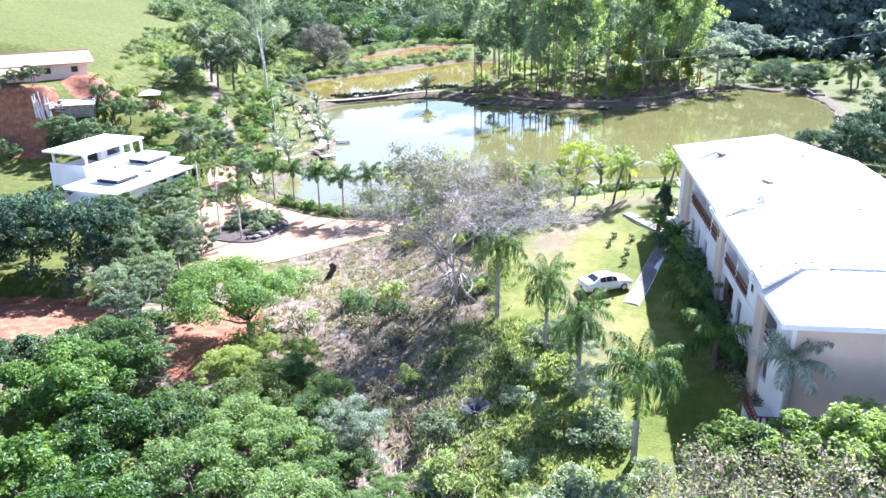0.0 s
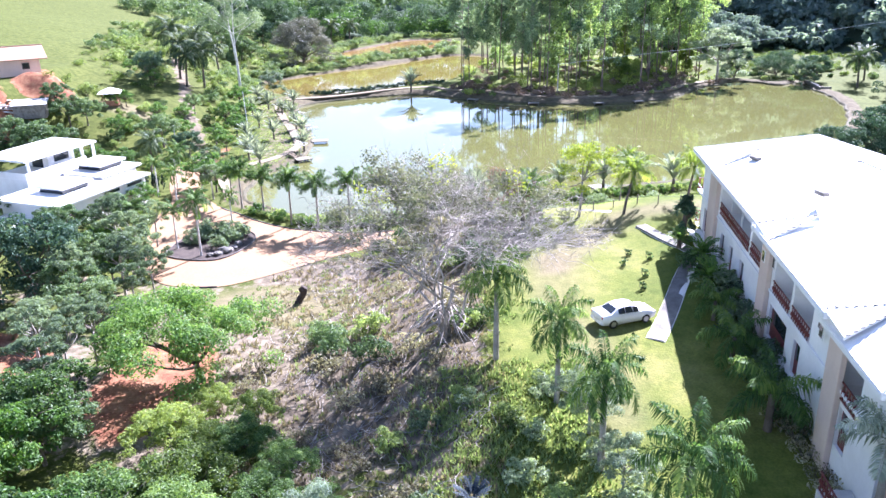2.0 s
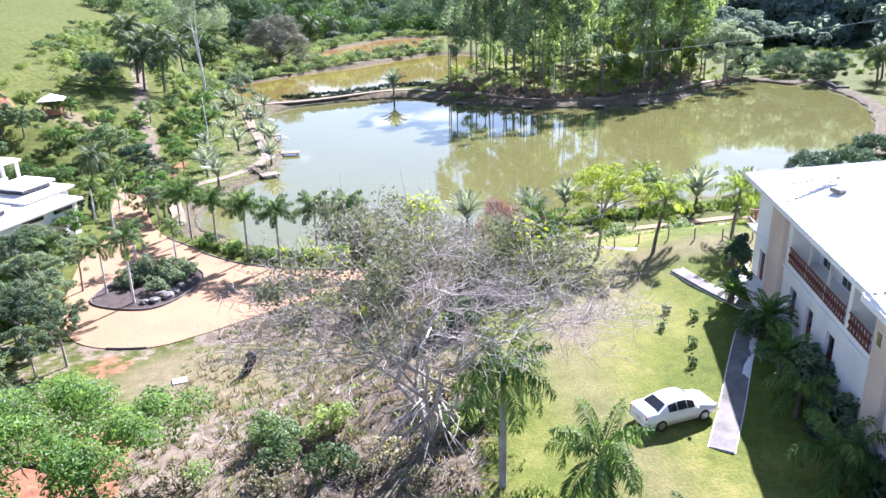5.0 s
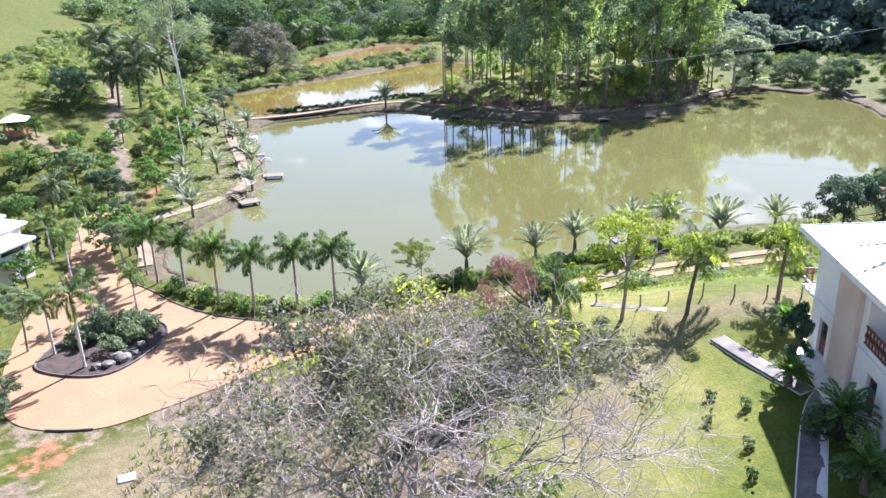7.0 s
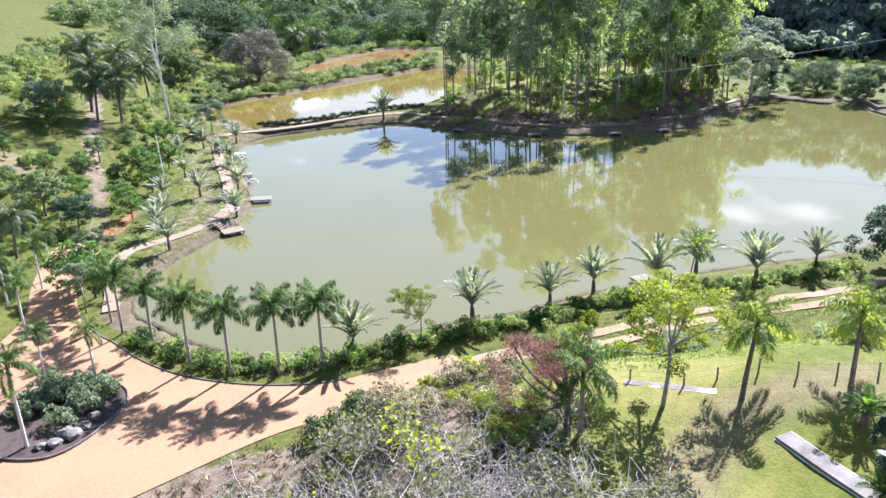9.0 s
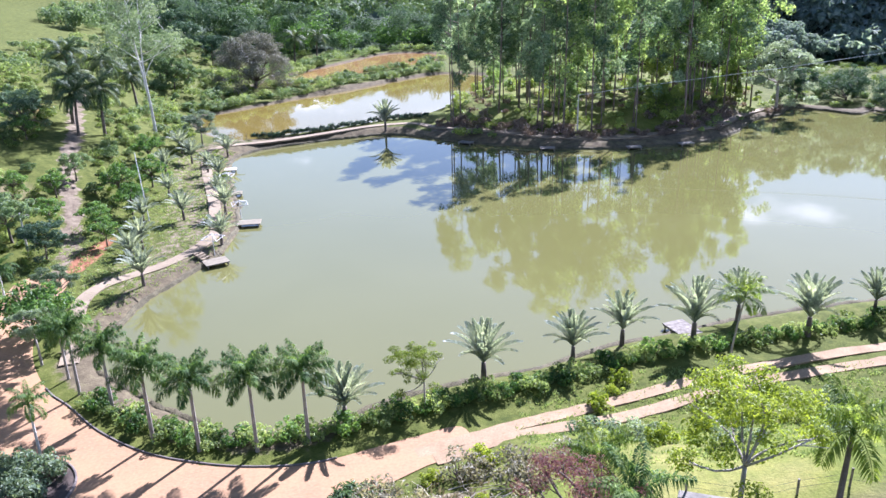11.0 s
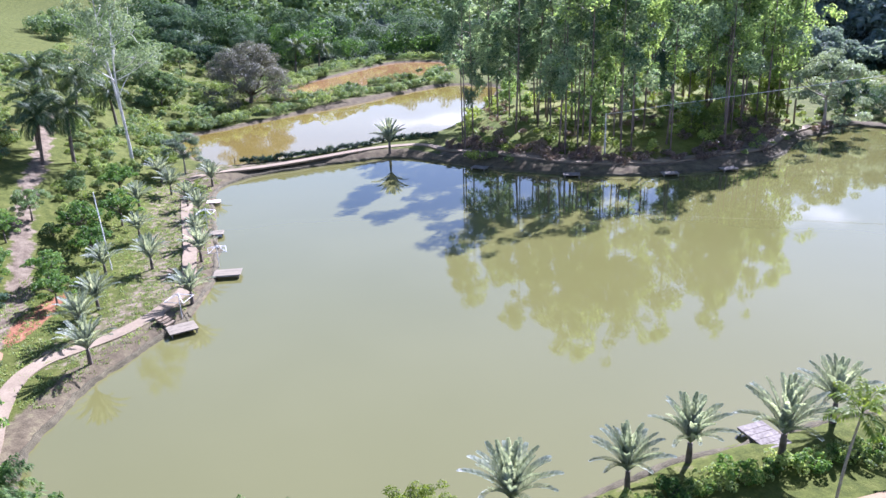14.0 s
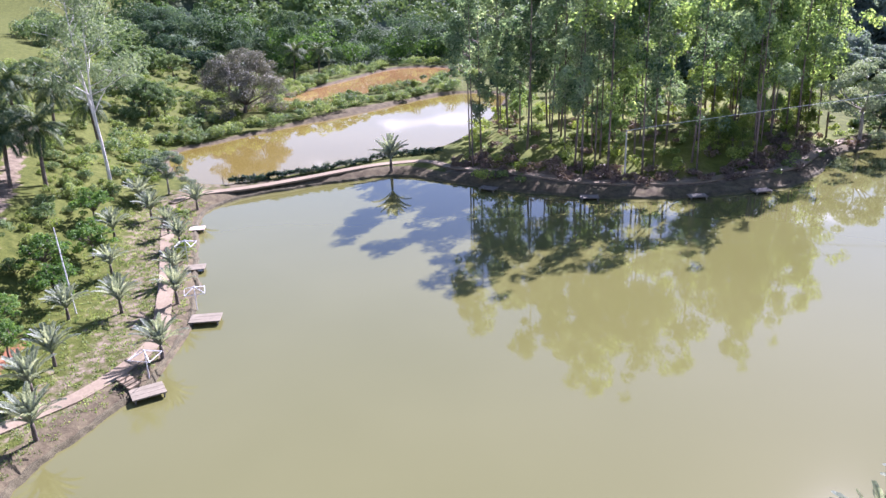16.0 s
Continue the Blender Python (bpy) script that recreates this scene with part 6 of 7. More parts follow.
CYPR = tree("cypress", "dark narrow conifer beside the concrete walk", "tree", 110, 5.0, 0.75, 2800, 0.11, LEAF_DARK, clumps=30, trunk_r=0.08, crown_z=2.4, tall=3.2, spray=(0.25, 0.42), squash=1.2)
place(CYPR, [(20.9, 76.2, 1.0)], 24)
CORNER = tree("cypress", "dark narrow conifer at the corner of the white house", "tree", 117, 3.4, 0.42, 1500, 0.11, LEAF_DARK, clumps=22, trunk_r=0.06, crown_z=1.7, tall=3.6, spray=(0.25, 0.42), squash=1.2)
place(CORNER, [(-40.6, 116.6, 1.0), (-40.0, 117.6, 0.8), (-39.3, 117.0, 0.95), (-39.0, 118.4, 0.7), (-40.4, 118.8, 0.85)], 46, group="conifers by the white house")
FEATH = tree("feathery_tree", "feathery blue-green tree with drooping branches beside the driveway", "tree", 111, 7.5, 2.8, 4200, 0.15, LEAF_FEATH, BARK_PALE, clumps=36, trunk_r=0.12, crown_z=4.9, tall=0.85, aspect=0.3)
place(FEATH, [(-25.6, 64.6, 0.8), (-26.5, 58.5, 0.8), (-31.5, 87, 1.0), (-34.5, 91.5, 1.0), (-30, 81, 0.95), (-36.5, 96, 0.7), (-33, 78, 0.9), (-38.5, 101, 0.6), (-27.5, 77, 0.7), (-30.5, 113, 0.75), (-32.5, 121, 0.8), (-28.5, 63, 0.85), (-23, 66, 0.75), (-26, 61, 0.8), (-31, 66.5, 0.8), (-29.8, 84.2, 0.9), (-31.8, 95, 0.8), (-27.0, 80.5, 0.75)], 25, group="feathery trees by the driveway")


# ---- bare tree on the slope ----
def bare_tree(x, y, seed=7):
    rng = np.random.default_rng(seed)
    b = thing("bare_tree", "half-dead spreading tree with grey bare branches and scattered olive leaves", "tree", (x, y, ground_z(x, y) - 0.1))
    g = Geo()
    tips = []

    def grow(p, d, l, r, depth):
        d = d / np.linalg.norm(d)
        q = p + d * l
        mid = (p + q) / 2 + rng.normal(0, 0.08 * l, 3)
        g.tube([p, mid, q], (r, r * 0.86, r * 0.72), 6 if r > 0.06 else 3, r > 0.06)
        if depth <= 2:
            tips.append(q)
            for _ in range(2):
                e = q + (d * 0.5 + rng.normal(0, 0.55, 3)) * rng.uniform(0.5, 1.1)
                g.tube([q, (q + e) / 2 + rng.normal(0, 0.06, 3), e], (0.012, 0.009, 0.005), 3, False)
        if depth == 0:
            return
        for _ in range(3 if depth in (5, 3) else 2):
            nd = d * 0.7 + rng.normal(0, 0.5, 3)
            nd[2] = max(nd[2], 0.3) if depth >= 4 else max(nd[2], -0.05) * 0.7
            grow(q, nd, l * rng.uniform(0.68, 0.86), max(r * rng.uniform(0.55, 0.72), 0.013), depth - 1)

    for i in range(8):
        a = i * 0.785 + rng.uniform(-0.25, 0.25)
        lean = 0.17 if i % 2 else 0.36
        grow(np.array([0.35 * math.cos(a), 0.35 * math.sin(a), -0.2]), np.array([lean * math.cos(a) - 0.05, lean * math.sin(a) + 0.04, 1.0]), 3.9, 0.13, 6)
    for i in range(38):
        a = rng.uniform(0, 6.28)
        p = np.array([0.5 * math.cos(a), 0.5 * math.sin(a), rng.uniform(0.8, 3.2)])
        e = p + np.array([math.cos(a) - 0.2, math.sin(a) - 0.35, -0.75]) * rng.uniform(1.2, 3.0)
        q, w = limb(rng, p, e, 0.055, 0.012, 0.25)
        g.tube(q, w, 5)
    part("trunk", g, BARK_MAUVE, b, "mauve-grey bare boughs and twigs", smooth=True)
    t = np.array(tips)
    high = t[t[:, 2] > np.quantile(t[:, 2], 0.3)]
    odds = np.where((high[:, 0] < -1.0) | (high[:, 1] > 0.5), 1.0, 0.16)
    keep = high[rng.choice(len(high), 85, replace=False, p=odds / odds.sum())]
    n = rng.integers(110, 260, len(keep))
    p = np.repeat(keep, n, axis=0) + rng.normal(0, 0.42, (n.sum(), 3)) * np.array([1, 1, 0.7])
    c = Geo()
    cards(c, rng, p, rng.normal(size=p.shape) + np.array([0, 0, 0.8]), 0.105, 0.5)
    part("foliage", c, LEAF_OLIVE, b)
    y2 = high[high[:, 1] > 0.5]
    y2 = y2[rng.choice(len(y2), 7, replace=False)]
    p = np.repeat(y2, 60, axis=0) + rng.normal(0, 0.42, (len(y2) * 60, 3))
    c = Geo()
    cards(c, rng, p, rng.normal(size=p.shape) + np.array([0, 0, 0.8]), 0.14, 0.5)
    part("yellow_foliage", c, LEAF_YELLOW, b, "yellow-green leaf clumps")
    return b


def dead_tree(seed, h=6.5):
    """A small leafless tree: a spray of forking pale stems with a few dry leaves."""
    rng = np.random.default_rng(seed)
    b = thing("dead_tree", "small dry tree of tangled straw-coloured branches with olive leaves", "tree")
    g = Geo()
    tips = []

    def grow(p, d, l, r, depth):
        d = d / np.linalg.norm(d)
        q = p + d * l
        g.tube([p, (p + q) / 2 + rng.normal(0, 0.08 * l, 3), q], (r, r * 0.85, r * 0.7), 5 if r > 0.04 else 3, False)
        if depth <= 2:
            tips.append(q)
        for _ in range((3 if depth in (4, 2) else 2) if depth else 0):
            grow(q, d * 0.7 + rng.normal(0, 0.5, 3), l * rng.uniform(0.65, 0.85), max(r * rng.uniform(0.58, 0.74), 0.021), depth - 1)

    for i in range(4):
        a = i * 1.6 + rng.uniform(-0.4, 0.4)
        grow(np.array([0.1 * math.cos(a), 0.1 * math.sin(a), -0.2]), np.array([0.3 * math.cos(a), 0.3 * math.sin(a), 1.0]), h * 0.33, 0.07, 5)
    part("trunk", g, BARK_DEAD, b, "straw-coloured stems and twigs", smooth=True)
    t = np.array(tips)
    for name, mat, n in (("foliage", LEAF_DRY, 4), ("green_foliage", LEAF_VALLEY, 2)):
        k = t[rng.random(len(t)) < 0.75]
        p = np.repeat(k, n, axis=0) + rng.normal(0, 0.26, (len(k) * n, 3))
        c = Geo()
        cards(c, rng, p, rng.normal(size=p.shape) + np.array([0, 0, 0.9]), 0.11, 0.5)
        part(name, c, mat, b)
    return b


place(dead_tree(71), [(11.2, 32.6, 0.8), (13.0, 32.4, 0.95), (15.2, 31.8, 1.0), (17.6, 31.2, 1.0), (12.0, 30.4, 0.9), (19.8, 31.2, 1.0), (14.2, 34.2, 0.9), (17.0, 33.6, 0.95)], 41, group="dry trees below the building")


bare_tree(0.5, 62.8)


# ---- eucalyptus grove ----
def eucalyptus(seed, h, wide=1.0, leaves=2300, bark=None, girth=0.16, bare=0.17, leaf=None, name="eucalyptus", label="tall slender eucalyptus with a bare pale trunk and airy crown"):
    rng = np.random.default_rng(seed)
    ob = thing(name, label, "tree")
    g = Geo()
    k = 7
    t = np.linspace(0, 1, k)
    bend = rng.normal(0, 0.35, 2)
    pts = np.column_stack([bend[0] * np.sin(t * 2), bend[1] * t, -0.3 + h * 0.97 * t])
    g.tube(pts, np.linspace(girth, 0.03, k), 6)
    blobs = []
    for i in range(9):
        u = ((i + rng.uniform(0, 1)) / 9) ** 0.85
        a = rng.uniform(0, 6.28)
        zz = h * (bare + (1 - bare) * u)
        q = wide * (0.6 + 2.4 * math.sin(math.pi * min(1, 0.15 + 0.9 * u))) * rng.uniform(0.4, 1.0)
        c = np.array([q * math.cos(a), q * math.sin(a), zz])
        root = np.array([np.interp(u * 0.9 + 0.08, t, pts[:, 0]), np.interp(u * 0.9 + 0.08, t, pts[:, 1]), zz - 1.6])
        p2, q2 = limb(rng, root, c, 0.05, 0.015, 0.1, 3)
        g.tube(p2, q2, 4)
        for j in range(3):
            e = c + rng.normal(0, 0.85, 3)
            blobs.append((*e, rng.uniform(0.75, 1.5)))
            p2, q2 = limb(rng, c, e, 0.02, 0.01, 0.1, 3)
            g.tube(p2, q2, 3)
    part("trunk", g, bark or BARK_EUC, ob, smooth=True)
    c = Geo()
    p, d = shell(rng, blobs, leaves, 0.35, squash=1.0, loose=0.4)
    cards(c, rng, p, d, 0.27, 0.5)
    part("crown", c, leaf or LEAF_EUC, ob)
    return ob


rr = random.Random(12)
grove = []
while len(grove) < 76:
    x, y = rr.uniform(4, 66), rr.uniform(186, 238)
    s = at(TO_LAKE, x, y)
    if y > 226 or s < 4.5 or at(TO_POND, x, y) < 3 or any(math.hypot(x - a, y - b) < 2.1 for a, b, *_ in grove):
        continue
    if x > 48 and y < 200 or x < 9 and y > 205 or (x > 27 and x < 41 and y > 201) or math.hypot(x - 41, (y - 201) * 0.6) < 6:
        continue
    grove.append((x, y, rr.uniform(0.8, 1.15), rr.uniform(0, 360)))
shade = [q for q in grove if q[0] < 22 + 3 * math.sin(q[1])]
light = [q for q in grove if q not in shade]
for i in range(2):
    place(eucalyptus(200 + i, 27, 1.2, 2300, bare=0.32, leaf=LEAF_EUC_BLUE), shade[i::2], 20 + i, group="eucalyptus grove")
for i in range(3):
    place(eucalyptus(202 + i, 27, 1.15, 2000, bare=(0.36, 0.3, 0.24)[i], leaf=(LEAF_EUC, LEAF_EUC_BLUE, LEAF_EUC)[i]), light[i::3], 22 + i, group="eucalyptus grove")

UNDER = [tree("grove_sapling", label, "tree", 120 + i, 8.5, 2.3, 2600, 0.17, leaf, BARK_EUC, clumps=34, trunk_r=0.07, crown_z=4.6, tall=1.5, spray=(0.2, 0.34), squash=1.1)
         for i, (leaf, label) in enumerate(((LEAF_EUC, "leafy green sapling between the eucalyptus trunks"), (LEAF_SUNNY, "sunlit yellow-green sapling between the eucalyptus trunks")))]
rr = random.Random(14)
spots = []
while len(spots) < 90:
    x, y = rr.uniform(10, 64), rr.uniform(192, 262)
    if at(TO_LAKE, x, y) > 7 and at(TO_POND, x, y) > 3 and not (x < 24 and y < 205):
        spots.append((x, y, rr.uniform(0.45, 1.0), rr.uniform(0, 360)))
place(UNDER[0], spots[0::2], 27, group="saplings in the grove")
place(UNDER[1], [q for q in spots[1::2] if q[0] > 26], 28, group="saplings in the grove")


def tall_tree(seed=231, h=29.0):
    """A tall pale tree: two stems from one root, long rising branches, thin tufts of leaf at their ends."""
    rng = np.random.default_rng(seed)
    ob = thing("tall_tree", "tall pale-trunked forked tree with a thin open crown", "tree")
    g, blobs = Geo(), []
    for k, (tx, ty, top) in enumerate(((-2.0, 1.0, h), (0.6, -0.8, h * 0.88))):
        t = np.linspace(0, 1, 9)
        pts = np.column_stack([tx * t ** 1.2 + 0.25 * np.sin(t * 7 + k), ty * t + 0.2 * np.cos(t * 6 + k), -0.4 + top * t])
        g.tube(pts, np.linspace(0.25 - 0.05 * k, 0.045, 9), 8)
        for i in range(11):
            u = 0.42 + 0.56 * (i + rng.uniform(0, 0.8)) / 11
            a = i * 2.4 + k
            root = np.array([np.interp(u, t, pts[:, j]) for j in range(3)])
            reach = (1.1 - u) * 7.0 * rng.uniform(0.7, 1.15) + 1.2
            tip = root + np.array([reach * math.cos(a), reach * math.sin(a), reach * rng.uniform(0.5, 1.0)])
            p, q = limb(rng, root, tip, 0.1 * (1.25 - u), 0.025, 0.1)
            g.tube(p, q, 5)
            for _ in range(4):
                e = p[rng.integers(2, 5)] + rng.normal(0, 1.1, 3)
                p2, q2 = limb(rng, p[3], e, 0.035, 0.012, 0.12, 3)
                g.tube(p2, q2, 3)
                blobs.append((*e, rng.uniform(0.7, 1.5)))
    part("trunk", g, BARK_WHITE, ob, smooth=True)
    c = Geo()
    p, d = shell(rng, blobs, 11000, 0.1, squash=1.1)
    cards(c, rng, p, d, 0.19, 0.45)
    part("crown", c, LEAF_FEATH, ob)
    return ob


place(tall_tree(), [(-43.7, 183.0, 1.0, 0)], 30)


# ---- shrubs, hedges and grass ----
B_MID = bush("shrub", "leafy green shrub on the slope", "shrub", 301, 1.2, 1.4, 1000, 0.1, LEAF_MID)
B_BRI = bush("shrub", "bright green leafy shrub", "shrub", 302, 1.2, 1.3, 1000, 0.1, LEAF_FRESH)
B_GREY = bush("shrub", "pale grey-green leafy shrub", "shrub", 303, 1.2, 1.4, 1000, 0.1, LEAF_GREY)
B_DARK = bush("shrub", "bluish green planted shrub", "shrub", 304, 1.1, 1.3, 900, 0.1, LEAF_FEATH)
B_DRY = bush("dry_shrub", "dry twiggy olive-brown shrub", "shrub", 305, 1.2, 1.2, 330, 0.11, LEAF_DRY, twigs=13)
B_YEL = bush("shrub", "yellow-green shrub with small leaves", "shrub", 306, 1.0, 1.1, 520, 0.12, LEAF_YELLOW)


def scatter(seed, n, x0, x1, y0, y1, ok=None):
    r = random.Random(seed)
    out = []
    while len(out) < n:
        x, y = r.uniform(x0, x1), r.uniform(y0, y1)
        if at(TO_LAKE, x, y) < 0.8 or at(TO_DRIVE, x, y) < 0.5 or at(TO_POND, x, y) < 0.6 or at(TO_BROWN, x, y) < 0.6:
            continue
        if ok is None or ok(x, y):
            out.append((x, y))
    return out


def off_clearing(x, y):
    """Clear of the bare earth below the driveway."""
    return not (x < -5.5 and y > 66) and math.hypot(x + 0.3, y - 62.6) > 1.5


def off_agave(x, y):
    return math.hypot(x - 1.7, y - 45.4) > 2.6


def off_path(x, y):
    return float(from_line(HILL_PATH, x, y)) > 2.5


place(B_MID, [(-79, 130.4, 1.6), (-76.4, 128.8, 1.8), (-73.4, 128.0, 1.5), (-67.6, 130.4, 1.7), (-65.6, 132.0, 1.5), (-81.4, 131.2, 1.8)] + scatter(51, 5, -16, 3, 50, 84, off_clearing) + scatter(2, 20, -62, -42, 122, 185, off_path) + [(19.8, 58), (20, 62.5), (19.5, 54), (19.2, 50), (20, 70), (-8.5, 66, 1.3), (-9.4, 67.6, 1.1), (-8.0, 64, 1.2), (-4.8, 92.6, 1.5), (-3.4, 93.2, 1.3), (-6.4, 91.2, 1.2)], 31, 0.7, 1.3, "green shrubs")
place(B_BRI, scatter(54, 4, -16, 3, 50, 84, off_clearing) + scatter(3, 7, -3, 8, 34, 54, off_agave) + scatter(65, 8, -22, -8, 44, 53) + scatter(4, 20, -64, -42, 125, 190, off_path), 32, 0.8, 1.4, "bright shrubs")
place(B_GREY, scatter(52, 12, 8, 31, 93, 104) + scatter(5, 14, -1, 9, 34, 56, off_agave) + [(9.6, 44.5, 1.2), (10.4, 42.4, 1.1), (8.6, 42.2, 1.3), (11.4, 39.0, 1.0), (24.5, 37.4, 1.7), (19.6, 42.2, 1.1), (6.4, 81.4, 1.0), (5.2, 83.0, 0.9), (8.8, 83.6, 0.9), (7, 38, 1.1), (5, 35, 1.4), (9, 37, 1.2)], 33, 0.7, 1.3, "grey-green shrubs")
place(B_DRY, scatter(6, 24, -14, 2.5, 46, 86, off_clearing) + [(2, 92, 1.2), (-2, 90, 1.4), (5, 90, 1.3), (-5, 88.5, 1.2), (0, 87, 1.3), (8, 91.5, 1.2)] + scatter(16, 16, -6, 8, 83, 92.5)
      + [(19.3, y) for y in (44, 45.6, 47.4, 49, 51)], 34, 0.6, 1.2, "dry shrubs")
place(B_DARK, [(-25.5 + 2.8 * math.cos(i * 0.7) * (0.5 + 0.5 * (i % 2)), 97.0 + 2.4 * math.sin(i * 0.7) * (0.5 + 0.5 * (i % 2)), 1.35) for i in range(6)] + [(-24.6, 94.6, 1.2), (-23.6, 96.4, 1.3), (-27.4, 96.2, 1.2)] + [(19.5 + 0.09 * (y - 50) + 0.4 * math.sin(y * 1.7), y, 1.35 + 0.35 * math.sin(y * 2.3)) for y in (53.5, 55.5, 57, 59, 61, 62.5, 64, 66)], 35, 0.8, 1.1, "planted dark shrubs")
place(B_YEL, scatter(53, 10, 8, 31, 93, 104) + scatter(7, 10, -6, 9, 84, 94) + scatter(8, 8, 9, 32, 96, 108), 36, 0.5, 1.0, "yellow-green shrubs")


def brush(name, label, seed, spots, mat, l, thick=0.03, n=5, heap_up=0.0):
    """Fallen twigs and branches lying about."""
    rng = np.random.default_rng(seed)
    g = Geo()
    for x, y, *more in spots:
        for _ in range(n):
            a = rng.uniform(0, 6.28)
            px, py = x + rng.normal(0, 0.7), y + rng.normal(0, 0.7)
            ll = l * rng.uniform(0.4, 1.3)
            e = (px + ll * math.cos(a), py + ll * math.sin(a))
            up = rng.uniform(0, 1) * heap_up
            p, w = limb(rng, (px, py, ground_z(px, py) + 0.05 + up * 0.6), (*e, ground_z(*e) + rng.uniform(0.05, 0.5) + up), thick, thick * 0.4, 0.12, 4)
            g.tube(p, w, 3, False)
    return single(name, g, mat, label, "brush", kind="stuff")


brush("fallen_brush", "pale dry twigs and fallen branches over the slope", 601, scatter(61, 240, -13, 3, 44, 88), BARK_PALE, 1.3)
brush("dead_brush", "tangle of bare grey branches among the shrubs", 602, scatter(63, 18, -4, 4, 84, 92) + scatter(64, 14, -6, 2, 36, 41), BARK_DEAD, 2.2, 0.035, 6)
brush("brush_pile", "long heap of cut grey branches on the edge of the lawn", 603, [(2.4 + 0.45 * i, 77.6 - 0.12 * i + 0.3 * math.sin(i * 2.0)) for i in range(11)], BARK_MAUVE, 1.7, 0.038, 22, 0.8)
brush("red_brush", "dry mauve-grey stems standing under the maroon tree", 604, scatter(66, 34, 3.0, 8, 78.5, 84.5), BARK_MAUVE, 1.7, 0.022, 9, 1.4)
SAPLING = bush("sapling", "young planted sapling on the lawn", "shrub", 307, 0.45, 1.1, 160, 0.1, LEAF_MID, clumps=8)
place(SAPLING, [(15.6, 68.2, 0.8), (16.3, 70.4, 0.9), (15.0, 72.6, 0.8), (15.9, 74.8, 0.8), (17.4, 73.6, 0.9), (5.6, 78.6, 1.0), (4.4, 80.4, 1.2)], 39, group="saplings on the lawn")
sheet("planting_bed", BED, 0.42, MULCH, "dark mulched planting bed in the middle of the driveway", "planting bed")
edge = Geo()
for (ax, ay), (bx, by) in zip(BED, np.roll(BED, -1, axis=0)):
    edge.box(((ax + bx) / 2, (ay + by) / 2, 0.42), (math.hypot(bx - ax, by - ay) + 0.03, 0.14, 0.2), math.degrees(math.atan2(by - ay, bx - ax)), 0.03)
single("bed_kerb", edge, KERB, "dark kerb round the planting bed", "kerb", kind="structure")

# hedge between the pond and the track
hedge = []
for i, (x, y) in enumerate(smooth_open([(-24, 106.6), (-18, 103.0), (-13, 101.2), (-7, 102.0), (-1, 104.2), (5, 106.2), (11, 108.4), (18, 111.2), (26, 113.2), (34, 114.6), (42, 117.2)], 7)):
    hedge.append((x, y + 0.3 * math.sin(i * 2.1), 0.82 + 0.24 * math.sin(i * 1.7), i * 50))
place(bush("hedge_shrub", "clipped hedge shrub between the pond and the track", "hedge", 310, 1.2, 1.15, 620, 0.12, LEAF_FRESH), hedge[0::2], 37, group="hedge by the pond")
place(bush("hedge_shrub", "deep green hedge shrub between the pond and the track", "hedge", 311, 1.2, 1.1, 620, 0.12, LEAF_DEEP), hedge[1::2], 38, group="hedge by the pond")

# far woods and scrub
rr = random.Random(21)
far = [(rr.uniform(-75, 95), rr.uniform(316, 345), rr.uniform(4, 9.5), rr.uniform(7, 17)) for _ in range(80)]
far += [(rr.uniform(-105, -30), rr.uniform(332, 420), rr.uniform(5, 9), rr.uniform(9, 16)) for _ in range(60)]
far += [(rr.uniform(-260, 330), rr.uniform(345, 560), rr.uniform(7, 12), rr.uniform(10, 17)) for _ in range(300)]
far += [(rr.uniform(62, 270), rr.uniform(270, 350), rr.uniform(5, 9), rr.uniform(8, 14)) for _ in range(230)]
far += [(rr.uniform(128, 270), rr.uniform(205, 285), rr.uniform(5, 9), rr.uniform(8, 14)) for _ in range(130)]
far += [(rr.uniform(-20, 130), rr.uniform(330, 400), rr.uniform(6, 10), rr.uniform(10, 15)) for _ in range(70)]
far += [(rr.uniform(56, 142), rr.uniform(266, 322), rr.uniform(4, 7.5), rr.uniform(6, 12)) for _ in range(150)]
far += [(rr.uniform(112, 220), rr.uniform(120, 205), rr.uniform(5, 9), rr.uniform(8, 14)) for _ in range(80)]
far = [q for q in far if not (q[0] < -108 and q[1] < 440)]
near = [q for q in far if q[1] < 350 and q[0] < 110]
woods("woodland", "dark dense forest behind the ponds", 401, [q for i, q in enumerate(near) if q[0] < 58 and i % 5 < 2], LEAF_DARK, 1500, 0.23)
woods("woodland", "deep green trees at the edge of the forest", 417, [q for i, q in enumerate(near) if q[0] < 58 and i % 5 in (2, 3)], LEAF_WOOD, 1500, 0.22)
woods("woodland", "sunlit mid-green trees at the edge of the forest", 418, [q for i, q in enumerate(near) if q[0] < 58 and i % 5 == 4], LEAF_DEEP, 1500, 0.21)
# the next two stands carry the painted haze in their leaf colour
woods("woodland", "dark forest on the slope behind the reed field, bluish haze put into its leaf colour", 416, [q for q in near if q[0] >= 58], LEAF_FAR_HAZY, 1100, 0.34)
woods("woodland", "forest on the far hills, bluish haze put into its leaf colour", 412, [q for q in far if q not in near and q[0] >= 58], LEAF_FAR_HAZY, 280, 0.72)
woods("woodland", "dark dense forest on the far hills", 419, [q for q in far if q not in near and q[0] < 58], LEAF_WOOD, 420, 0.5)


def below_meadow(x, y):
    return x > -79 - 0.26 * (y - 195) and off_path(x, y)


